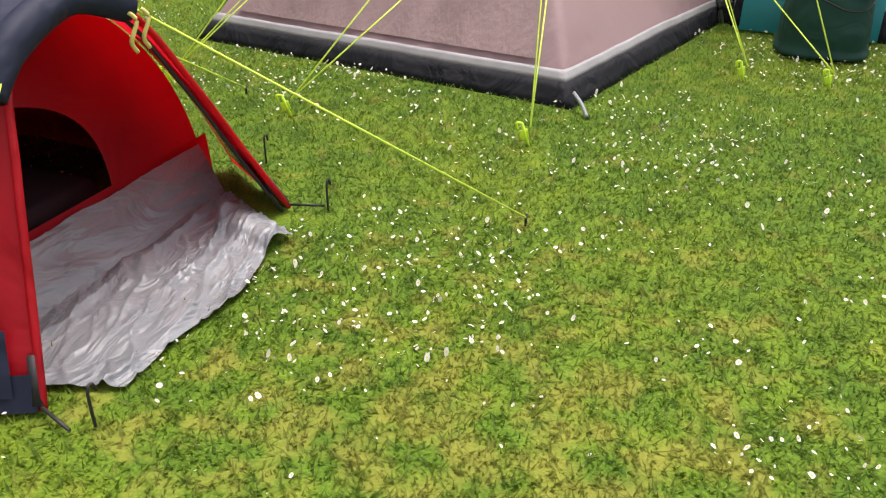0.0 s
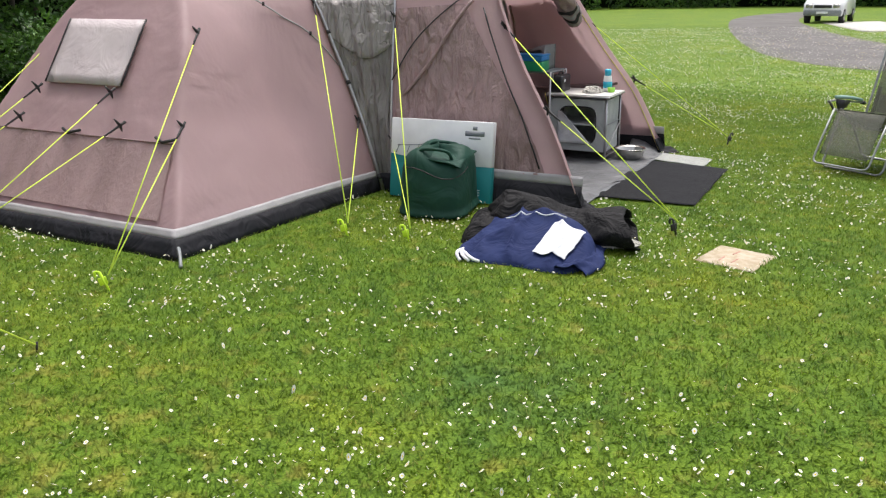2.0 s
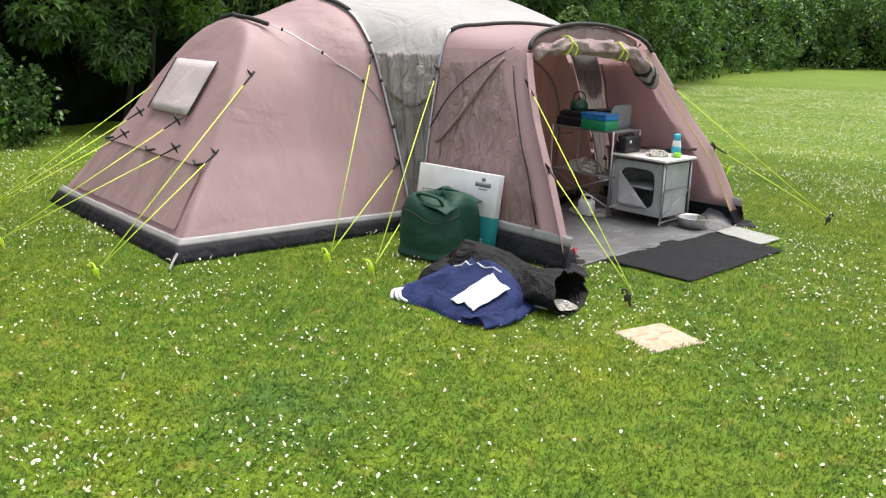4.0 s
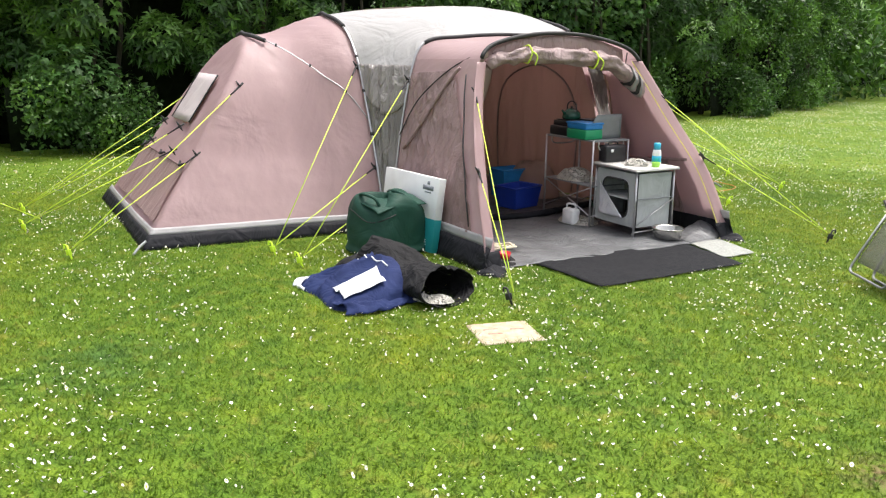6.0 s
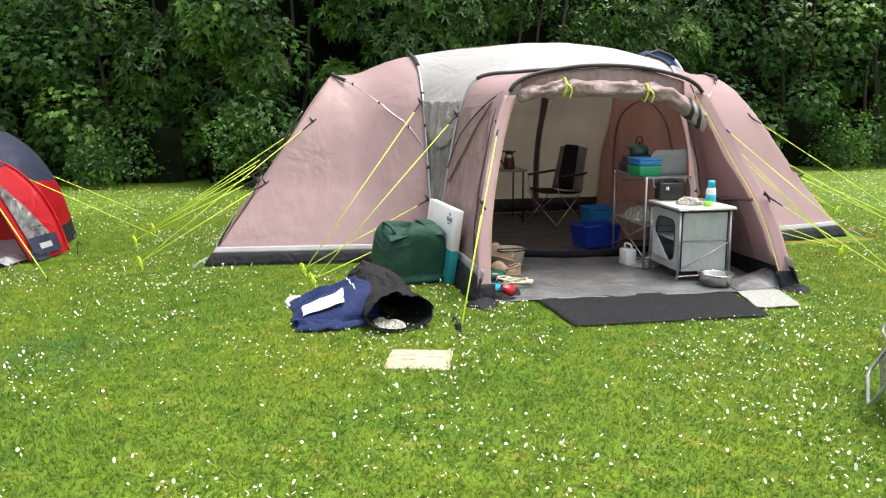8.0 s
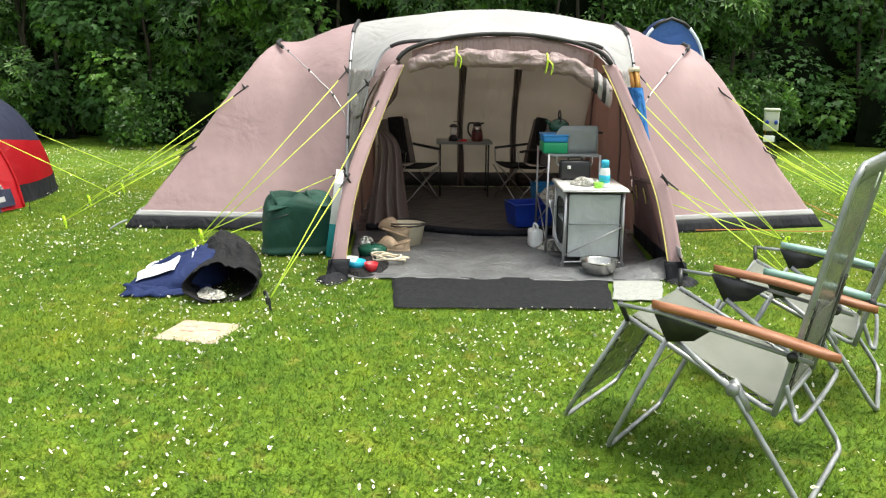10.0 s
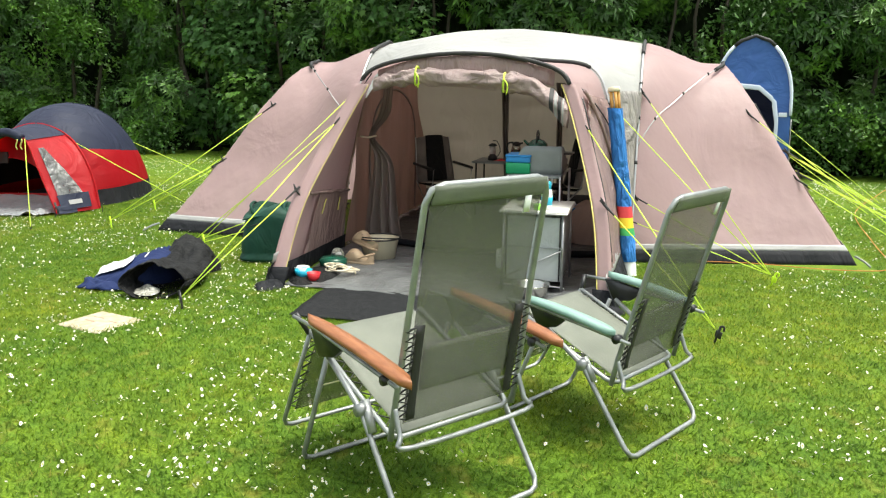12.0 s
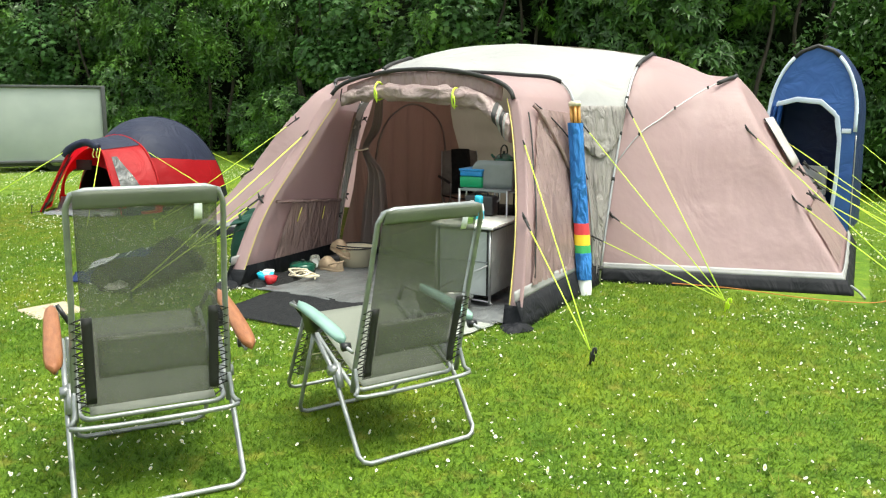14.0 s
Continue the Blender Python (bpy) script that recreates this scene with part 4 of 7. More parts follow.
    # elastic lacing along the slings
    for s in (-1, 1):
        pts = []
        for i in range(23):
            a = 0.02 + 0.42 * i / 22
            p = back_sling(a, 0.5 + 0.5 * s)
            pts.append(Vector((s * (h - (0.035 if i % 2 else 0.085)), p.y - 0.012, p.z)))
        part("lacing", tube(pts, 0.005, 5), BLACK, ob, "black elastic lacing")
        part("lace_hem", sheet("lace_hem", lambda a, b, s=s: back_sling(0.02 + 0.42 * a, 0.5 + s * (0.5 - 0.075 * b)) + Vector((0, -0.016, 0)), 12, 3, BLACK, 0.002), BLACK, ob)
        pts = []
        for i in range(19):
            p = seat_sling(0.03 + 0.94 * i / 18, 0.5 + 0.5 * s)
            pts.append(Vector((s * (h - (0.045 if i % 2 else 0.09)), p.y, p.z - 0.005)))
        part("lacing", tube(pts, 0.004, 5), BLACK, ob)
        pts = []
        for i in range(17):
            p = leg_sling(0.03 + 0.94 * i / 16, 0.5 + 0.5 * s)
            pts.append(Vector((s * (h - (0.05 if i % 2 else 0.1)), p.y, p.z)))
        part("lacing", tube(pts, 0.004, 5), BLACK, ob)
        # armrest
        bm = bmesh.new()
        n = 16
        rings = []
        for i in range(n + 1):
            t = i / n
            f, z = 0.64 - (0.64 - arm_end) * t, 0.735 - 0.075 * t + 0.012 * math.sin(math.pi * t)
            wv = 0.03 * (1 - abs(2 * t - 1) ** 6) ** 0.5 * (1 + 0.25 * t) + 0.002
            c = P(s * (h + 0.035), f, z)
            rings.append([bm.verts.new(c + Vector((x * wv, 0, zz))) for x, zz in ((-1, -0.008), (-0.85, 0.01), (0, 0.016), (0.85, 0.01), (1, -0.008), (0.7, -0.018), (-0.7, -0.018))])
        for A, B in zip(rings, rings[1:]):
            for q in range(7):
                bm.faces.new((A[q], A[(q + 1) % 7], B[(q + 1) % 7], B[q]))
        bm.faces.new(rings[0])
        bm.faces.new(rings[-1][::-1])
        bmesh.ops.recalc_face_normals(bm, faces=bm.faces[:])
        part("armrest", bm, arm_mat, ob, "orange-brown wooden armrest" if arm_mat == ARM_WOOD else "pale green plastic armrest")
        part("arm_bar", tube([P(s * (h + 0.02), 0.79, 0.7), P(s * (h + 0.03), 0.6, 0.7), P(s * (h + 0.03), 0.02, 0.62)], 0.009, 8), CHAIR_TUBE, ob)
        part("knee_link", tube([P(s * (h + 0.01), 0.79, 0.71), P(s * (h - 0.04), 0.77, 0.62)], 0.012, 8), PLASTIC_BLACK, ob)
        bracket = bmesh.new()
        q = [bracket.verts.new(P(s * (h + 0.03), f, z)) for f, z in ((0.64, 0.71), (0.38, 0.68), (0.46, 0.61), (0.57, 0.585))]
        q2 = [bracket.verts.new(v.co + Vector((-s * 0.03, 0, 0))) for v in q]
        for i in range(4):
            bracket.faces.new((q[i], q[(i + 1) % 4], q2[(i + 1) % 4], q2[i]))
        bracket.faces.new(q)
        bracket.faces.new(q2[::-1])
        bmesh.ops.recalc_face_normals(bracket, faces=bracket.faces[:])
        part("arm_bracket", bracket, PLASTIC_BLACK, ob, "black plastic bracket")
        part("pivot", tube([P(s * (h - 0.02), 0.3, 0.44), P(s * (h + 0.025), 0.3, 0.44)], 0.026, 12), CHAIR_TUBE, ob)
        part("hinge", tube([P(s * (h - 0.02), 0.31, 0.47), P(s * (h - 0.01), 0.24, 0.36)], 0.02, 8), CHAIR_TUBE, ob)
        part("recline_knob", tube([P(s * (h + 0.01), 0.09, 0.63), P(s * (h + 0.05), 0.09, 0.63)], 0.02, 8), PLASTIC_BLACK, ob)
    part("tie_cord", tube([P(-h + 0.02, 0.66, 0.42), P(h - 0.02, 0.66, 0.42)], 0.003, 5), CREAM_ROPE, ob)
    return ob


# rear feet midpoints and headings
recliner(pose(7.745, 4.955, 0, 0, 0, 111.0), 0.69, 1.015, ARM_WOOD, "grey-green mesh recliner with wooden armrests on the lawn", -0.07, 0.03)
recliner(pose(7.33, 6.08, 0, 0, 0, 119.0), 0.66, 0.92, ARM_GREEN, "grey-green mesh recliner with pale green armrests on the lawn", 0.1, 0.1)


# ---- red dome tent ----
RED = pose(-0.875, 1.8, 0, 0, 0, 68.3)


def red_tent():
    tent = thing("dome_tent", RED, "small red and navy dome tent with open front", "tent")

    def dome_z(x, y):
        ex, ey = abs(x + 0.08) / 0.95, (abs(y - 1.6) / (1.28 if y < 1.6 else 1.45))
        r = (ex ** 2.2 + ey ** 2.2) ** (1 / 2.2)
        return 1.36 * max(0.0, 1 - r ** 2.2) ** 0.6

    def dome(lo, hi):
        def f(a, b):
            t = 2 * math.pi * b
            cx, cy = math.cos(t), math.sin(t)
            seam = 0.78 + 0.1 * (0.5 + 0.5 * cy)
            r0, r1 = (seam if lo is None else lo), (seam if hi is None else hi)
            r = r0 + (r1 - r0) * a
            p = (abs(cx) ** 2.2 + abs(cy) ** 2.2) ** (-1 / 2.2)
            x, y = -0.08 + 0.95 * r * p * cx, 1.6 + (1.28 if cy < 0 else 1.45) * r * p * cy
            return x, y, dome_z(x, y) + 0.006 * wob(x, y, 0, 5.0)
        return f

    def open_front(me, y=0.64):
        """Cuts away the cloth before the inner wall."""
        bm = bmesh.new()
        bm.from_mesh(me)
        bmesh.ops.bisect_plane(bm, geom=bm.verts[:] + bm.edges[:] + bm.faces[:], plane_co=(0, y, 0), plane_no=(0, -1, 0), clear_outer=True)
        bm.to_mesh(me)
        bm.free()
        return me

    part("lower_wall", open_front(sheet("lower_wall", dome(None, 1.0), 16, 90, RED_CLOTH)), RED_CLOTH, tent, "red lower wall")
    part("flysheet", open_front(sheet("flysheet", dome(0.0, None), 26, 90, NAVY_TENT)), NAVY_TENT, tent, "navy blue flysheet")
    for q in (0.8, 2.34):
        part("pole_seam", tube([Vector(dome(0, 1)(k / 20, q / (2 * math.pi))) + Vector((0, 0, 0.004)) for k in range(21)], 0.008, 5), NAVY_TENT, tent)
    part("hem", open_front(sheet("hem", lambda a, b: Vector(dome(0.985, 1.03)(a, b)) + Vector((0, 0, 0.004 if a > 0.5 else 0.05)), 3, 80, SKIRT), 0.75), SKIRT, tent, "dark hem")
    # porch hoop and side flaps
    hoop = curve([(-0.79, -0.06, 0.02), (-0.66, 0.02, 0.32), (-0.53, 0.1, 0.63), (-0.37, 0.19, 0.93), (-0.12, 0.21, 1.03), (0.13, 0.19, 0.93), (0.3, 0.11, 0.63), (0.45, 0.04, 0.32), (0.6, -0.03, 0.02)], 8)
    rear = curve([(-1.06, 0.45, 0.03), (-0.98, 0.55, 0.36), (-0.8, 0.66, 0.7), (-0.5, 0.8, 0.97), (-0.1, 0.85, 1.1), (0.32, 0.8, 0.97), (0.62, 0.66, 0.7), (0.8, 0.55, 0.36), (0.9, 0.45, 0.03)], 8)
    n = len(hoop)

    def porch(a, b):
        i = a * (n - 1)
        k = min(n - 2, int(i))
        p = hoop[k].lerp(hoop[k + 1], i - k).lerp(rear[k].lerp(rear[k + 1], i - k), b)
        return p + Vector((0, 0, 0.006 * wob(p.x, p.y, p.z, 6.0)))

    part("porch", sheet("porch", porch, 50, 12, RED_CLOTH), RED_CLOTH, tent, "red porch cloth")
    part("porch_top", sheet("porch_top", lambda a, b: Vector(porch(0.37 + 0.26 * a, b)) + Vector((0, -0.005, 0.012)), 20, 10, NAVY_TENT), NAVY_TENT, tent, "navy porch top")
    for s in (0, 1):
        for side in (-1, 1):
            part("side_window", sheet("side_window", lambda a, b, s=s, side=side: Vector(porch((0.05 + 0.27 * a) if not s else (0.95 - 0.27 * a), 0.13 + 0.62 * b * (1 - 0.8 * a))) + side * Vector((0.014 if s else -0.014, -0.004, 0.012)), 20, 14, WINDOW_DARK), WINDOW_DARK, tent,
                 "clear plastic side window")
        part("window_sill", sheet("window_sill", lambda a, b, s=s: Vector(porch((0.02 + 0.07 * a) if not s else (0.98 - 0.07 * a), 0.1 + 0.7 * b)) + Vector((0.02 if s else -0.02, -0.006, 0.012)), 6, 14, NAVY_TENT), NAVY_TENT, tent, "navy strip with a pale mark")
        part("print_mark", sheet("print_mark", lambda a, b, s=s: Vector(porch((0.045 + 0.02 * a) if not s else (0.955 - 0.02 * a), 0.3 + 0.3 * b)) + Vector((0.026 if s else -0.026, -0.008, 0.014)), 4, 8, STRIPE), STRIPE, tent, "pale printed mark")
        part("pole_seam", tube([p + Vector((0.012 if s else -0.012, -0.008, 0.008)) for p in (rear[:33] if not s else rear[32:])], 0.012, 6), RED_CLOTH, tent)
    part("door_trim", tube([p + Vector((0, -0.012, 0)) for p in hoop], 0.013, 6), RED_CLOTH, tent, "red door trim")
    part("door_zip", tube([p + Vector((0.02 if p.x < 0 else -0.02, 0.012, -0.012)) for p in hoop], 0.008, 5), BLACK, tent, "black zip")
    for s, x, y in ((-1, -0.79, -0.06), (1, 0.6, -0.03)):
        part("foot", tube([(x - s * 0.06, y + 0.04, 0.16), (x, y, 0.03)], 0.02, 6), BLACK, tent)
        part("peg_cord", tube([(x, y, 0.03), (x + s * 0.05, y - 0.16, 0.03)], 0.006, 5), BLACK, tent)
        part("foot_panel", sheet("foot_panel", lambda a, b, s=s: Vector(porch((0.0 + 0.05 * a) if s < 0 else (1.0 - 0.05 * a), 0.45 * b)) + Vector((s * 0.016, -0.008, 0.0)), 4, 6, NAVY_TENT), NAVY_TENT, tent)
    # door flap rolled over the top
    part("rolled_flap", tube(curve([(-0.5, 0.16, 0.84), (-0.37, 0.17, 0.95), (-0.12, 0.18, 1.03), (0.1, 0.16, 0.96)], 6), 0.055, 10), NAVY_TENT, tent, "navy door flap rolled up")
    for x in (0.06, 0.12):
        part("tie", tube(curve([(x, 0.12, 0.95), (x + 0.01, 0.1, 0.92), (x - 0.02, 0.11, 0.86), (x, 0.11, 0.82)], 4), 0.008, 6), YELLOW_TRIM, tent, "yellow tie")

    # inner wall with a rounded opening
    def inner(a, b):
        t = math.pi * (1.15 * b - 0.075)
        hole = Vector((-0.33 + 0.52 * math.cos(t), 0.5, 0.17 + 0.5 * max(0, math.sin(t)) ** 0.7))
        rim = Vector((-0.1 + 0.86 * math.cos(t), 0.5 + 0.2 * max(0, math.sin(t)), 0.02 + 0.98 * max(0, math.sin(t)) ** 0.75))
        if b < 0.08 or b > 0.92:
            rim.z, hole.z = 0.02, 0.18
        return hole.lerp(rim, a)

    part("inner_wall", sheet("inner_wall", inner, 10, 50, RED_CLOTH), RED_CLOTH, tent, "red inner wall")
    part("door_sill", sheet("door_sill", lambda a, b: (-0.95 + 1.75 * a, 0.49 + 0.012 * b, 0.21 * b), 20, 4, RED_CLOTH), RED_CLOTH, tent)
    # lining, bedding and pocket are near-black: the dome's inner shade is their colour
    part("inner_tent", open_front(sheet("inner_tent", lambda a, b: Vector(dome(0.0, 0.98)(a, b)) * 0.97, 16, 60, INSIDE_SHADE), 0.6), INSIDE_SHADE, tent)
    part("bedding", box((0.9, 1.5, 0.12), (-0.08, 1.5, 0.02), 0.05), INSIDE_SHADE, tent)
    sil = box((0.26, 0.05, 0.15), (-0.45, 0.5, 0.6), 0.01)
    part("pocket", sil, INSIDE_SHADE, tent)

    sheet_ob = thing("tent_groundsheet", RED, "creased silver-grey groundsheet in the red tent's porch", "groundsheet", mesh=None)

    def gs(a, b):
        x = (-0.62 + 1.0 * a) * (1 - b) + (-0.9 + 1.62 * a) * b
        y0 = -0.22 + 0.05 * math.sin(9 * a) * a
        y = y0 + (0.485 - y0) * b
        z = 0.016 + 0.012 * wob(x * 1.5, y, 0, 3.0, 3.0) + 0.17 * max(0, b - 0.74) / 0.26
        # sharp creases running across the sheet
        flat = 1.0 if b < 0.74 else 0.3
        z += flat * 0.026 * (1 - abs(wob(x * 0.9 + 0.5 * y, y * 3.2 - 0.8 * x, 0, 2.2, 5.0))) ** 9
        z += flat * 0.014 * (1 - abs(wob(x * 1.4 - 0.3 * y, y * 3.0 - 1.2 * x, 0, 4.5, 2.0))) ** 8
        if a > 0.8 and b < 0.5:
            z += 0.05 * math.sin((a - 0.8) * 15) ** 2
        return x, y, max(0.008, z)

    part("sheet", sheet("sheet", gs, 120, 90, GREY_TARP), GREY_TARP, sheet_ob)
    for name, a, b in (("guy_line", (0.13, 0.17, 0.95), (0.83, -1.03, 0.04)), ("guy_line", (0.42, 0.86, 0.86), (1.85, 1.02, 0.04)), ("guy_line", (0.5, 2.45, 0.75), (1.7, 3.2, 0.04)),
                       ("guy_line", (-0.37, 0.17, 0.95), (-1.7, -0.5, 0.04)), ("guy_line", (-0.72, 1.25, 0.7), (-2.0, 1.2, 0.04))):
        rope = thing(name, RED, "neon yellow guy line of the red tent", "guy line", "guy lines of the red tent", mesh=finish(tube([a, b], 0.005, 6), name, GUY))
        part("peg", tube([Vector(b) + Vector((0, 0, -0.04)), Vector(b) + Vector((0.01, 0, 0.012))], 0.006, 6), BLACK, rope)
    for x, y in ((0.66, -0.2), (-0.78, -0.25), (1.0, 0.33)):
        thing("tent_peg", RED @ pose(x, y, 0), "thin black wire tent peg", "tent peg", "pegs of the red tent",
              mesh=finish(tube(curve([(0, 0, -0.03), (0.005, 0, 0.12), (0.025, 0, 0.14), (0.035, 0, 0.11)], 4), 0.005, 6), "tent_peg", BLACK))


red_tent()


# ---- blue toilet tent ----
def toilet_tent():
    place = pose(0.2, 12.0, 0, 0, 0, 52)
    ob = thing("toilet_tent", place, "tall narrow blue toilet tent with open door", "tent")
    r, H = 0.58, 2.4

    def half(z):
        """Half the width at height z: upright below, arched above."""
        return r * (1 - 0.05 * z) if z < 1.45 else r * 0.9275 * max(0.0, 1 - ((z - 1.45) / (H - 1.45)) ** 2.1) ** 0.55

    def skin(x0, x1, y, z0, z1):
        def f(a, b):
            z = z0 + (z1 - z0) * a
            h = half(z)
            return (x0 + (x1 - x0) * b) * h, y * r * (1 - 0.05 * z) * (1 - 0.12 * max(0, z - 1.45)), z + 0.01 * wob(b, a, y, 4.0)
        return f

    # front and back skins are arched panels; the crown spans between them
    edge = [(-half(H * k / 40), H * k / 40) for k in range(41)] + [(half(H * k / 40), H * k / 40) for k in range(39, -1, -1)]

    def crown(a, b):
        i = a * (len(edge) - 1)
        k = min(len(edge) - 2, int(i))
        x = edge[k][0] + (edge[k + 1][0] - edge[k][0]) * (i - k)
        z = edge[k][1] + (edge[k + 1][1] - edge[k][1]) * (i - k)
        depth = (1 - 0.05 * z) * (1 - 0.12 * max(0, z - 1.45))
        return x, (2 * b - 1) * r * depth, z + 0.05 * math.sin(math.pi * b) * max(0, z - 1.4)

    part("outer_skin", sheet("outer_skin", crown, 100, 12, BLUE_DARK), BLUE_DARK, ob, "navy blue side walls and roof")
    part("back_wall", sheet("back_wall", skin(-1, 1, 0.99, 0, H - 0.02), 30, 10, BLUE_DARK), BLUE_DARK, ob, "navy back wall")
    part("inner_lining", sheet("inner_lining", lambda a, b: Vector(crown(a, b)) * 0.985, 60, 8, BLUE_DARK), BLUE_DARK, ob)
    # door opening: nearly the full width below an arched head, cut a little to one side
    def door(t):
        """The opening's rim, t from 0 at the hinge foot to 1 at the far foot."""
        pts = ((-0.5, 0.0), (-0.5, 0.9), (-0.46, 1.62), (-0.2, 1.69), (0.1, 1.66), (0.29, 1.5), (0.35, 1.2), (0.36, 0.7), (0.33, 0.0))
        i = t * (len(pts) - 1)
        k = min(len(pts) - 2, int(i))
        x = pts[k][0] + (pts[k + 1][0] - pts[k][0]) * (i - k)
        z = pts[k][1] + (pts[k + 1][1] - pts[k][1]) * (i - k)
        return Vector((x, -r * (1 - 0.05 * z) * (1 - 0.12 * max(0, z - 1.45)) - 0.004, z))

    def front(a, b):
        inn = door(b)
        i = b * (len(edge) - 1)
        k = min(len(edge) - 2, int(i))
        z = edge[k][1] + (edge[k + 1][1] - edge[k][1]) * (i - k)
        x = edge[k][0] + (edge[k + 1][0] - edge[k][0]) * (i - k)
        out = Vector((x, -r * (1 - 0.05 * z) * (1 - 0.12 * max(0, z - 1.45)), z))
        return inn.lerp(out, a)

    part("front_panel", sheet("front_panel", front, 8, 120, BLUE_TENT), BLUE_TENT, ob, "mid-blue front panel round the door")
    part("door_trim", sheet("door_trim", lambda a, b: Vector(front(0.0, 0.2 + 0.8 * b)) + Vector((0.05 * (a - 0.2) * (1 if b > 0.55 else 0.2), -0.008, 0.07 * (a - 0.2) * (1 if b < 0.6 else max(0, 1 - (b - 0.6) * 6)))), 4, 60, TRIM_PALE, 0.004), TRIM_PALE, ob, "pale trim round the door")
    part("tied_door", sheet("tied_door", lambda a, b: (-0.5 + 0.2 * b * (0.35 + 0.65 * abs(a - 0.45)), -r * 0.95 + 0.05 * math.sin(b * 16), 1.62 * a), 20, 30, BLUE_TENT), BLUE_TENT, ob, "door cloth tied aside")
    for x in (-1, 1):
        part("roof_trim", tube([Vector(crown(0.5 + x * (0.03 + 0.2 * k / 12), 0.0)) + Vector((0, -0.012, 0.004)) for k in range(13)], 0.024, 6), TRIM_PALE, ob, "pale roof trim")
        part("pole", tube([Vector(crown(0.5 + x * (0.24 + 0.26 * k / 12), 0.02)) + Vector((x * 0.014, -0.01, 0)) for k in range(13)], 0.008, 6), STEEL, ob, "grey pole")
    part("apex_sleeve", tube([Vector(crown(0.47 + 0.06 * k / 4, 0.0)) + Vector((0, -0.014, 0.006)) for k in range(5)], 0.026, 6), BLACK, ob)
    part("trim_patch", box((0.11, 0.012, 0.06), (0.44, -r * 0.96, 1.28), 0.004), TRIM_PALE, ob)
    loo = thing("camping_toilet", place, "pale grey plastic camping toilet in the blue tent", "toilet")
    part("base", box((0.36, 0.4, 0.36), (-0.02, 0.12, 0.0), 0.04), WHITE_PLASTIC, loo)
    part("lid", box((0.34, 0.06, 0.42), (-0.02, 0.3, 0.36), 0.025), WHITE_PLASTIC, loo, "raised white lid")
    for a, b in (((0.55, -0.55, 0.75), (1.6, -1.0, 0.03)), ((0.56, 0.3, 1.1), (1.9, 0.2, 0.03)), ((-0.5, -0.55, 0.75), (-1.4, -1.3, 0.03))):
        thing("guy_line", place, "thin pale guy line of the blue tent", "guy line", "guy lines of the blue tent", mesh=finish(tube([a, b], 0.004, 5), "guy_line", GUY))


toilet_tent()


# ---- trailer, hook-up post, road and van ----
def trailer():
    ob = thing("box_trailer", pose(-7.7, -1.25, 0, 0, 0, 112), "grey box trailer with dark frame parked on the grass", "trailer")
    part("body", box((2.3, 1.4, 1.62), (0, 0.75, 0.24), 0.02), TRAILER_PANEL, ob, "weathered grey panels")
    for x in (-1.16, 1.16):
        part("corner_post", box((0.09, 0.09, 1.68), (x, 0.04, 0.2), 0.01), TRAILER_EDGE, ob)
    for z in (0.2, 1.84):
        part("edge_rail", box((2.4, 0.07, 0.06), (0, 0.04, z), 0.01), TRAILER_EDGE, ob)
    part("chassis", box((2.2, 1.2, 0.1), (0, 0.75, 0.13), 0.01), TRAILER_EDGE, ob)
    for y in (0.15, 1.35):
        wheel = part("wheel", finish(tube([(0.1, y - 0.07, 0.26), (0.1, y + 0.07, 0.26)], 0.26, 24), "wheel", TYRE), TYRE, ob)
        part("rim", tube([(0.1, y - 0.08, 0.26), (0.1, y + 0.08, 0.26)], 0.14, 16), STEEL, wheel)
    part("drawbar", tube([(-1.15, 0.75, 0.22), (-2.3, 0.75, 0.3)], 0.04, 8), TRAILER_EDGE, ob)
    part("jockey_wheel", tube([(-2.1, 0.75, 0.0), (-2.1, 0.75, 0.5)], 0.03, 8), STEEL, ob)


trailer()


def hookup_post():
    ob = thing("hookup_post", pose(-0.38, 15.67, 0, 0, 0, 40), "cream electric hook-up box on a post by the hedge", "hook-up post")
    part("post", box((0.08, 0.08, 0.62), (0, 0.06, 0), 0.01), BARK, ob)
    part("box", box((0.27, 0.18, 0.38), (0, 0, 0.5), 0.03), POST_CREAM, ob)
    part("lid", box((0.3, 0.22, 0.05), (0, 0, 0.88), 0.02), POST_CREAM, ob)
    for x in (-0.08, 0.08):
        part("socket", tube([(x, -0.09, 0.68), (x, -0.13, 0.66)], 0.035, 10), PLASTIC_BLUE, ob)
    part("sign", box((0.2, 0.02, 0.12), (-0.02, -0.1, 0.3), 0.004), WHITE_PLASTIC, ob)
    cable = thing("power_cable", Matrix(), "orange power cable lying on the grass", "cable",
                  mesh=finish(tube(curve([(-0.4, 15.55, 0.6), (-0.3, 15.4, 0.1), (0.4, 14.4, 0.02), (1.8, 12.6, 0.02), (3.6, 11.1, 0.025), (4.5, 10.4, 0.03), (4.75, 10.05, 0.03), (4.55, 9.55, 0.03), (4.15, 9.1, 0.025), (3.85, 8.5, 0.025), (3.6, 8.2, 0.03)], 10), 0.0045, 6), "power_cable", ORANGE_CABLE))


hookup_post()


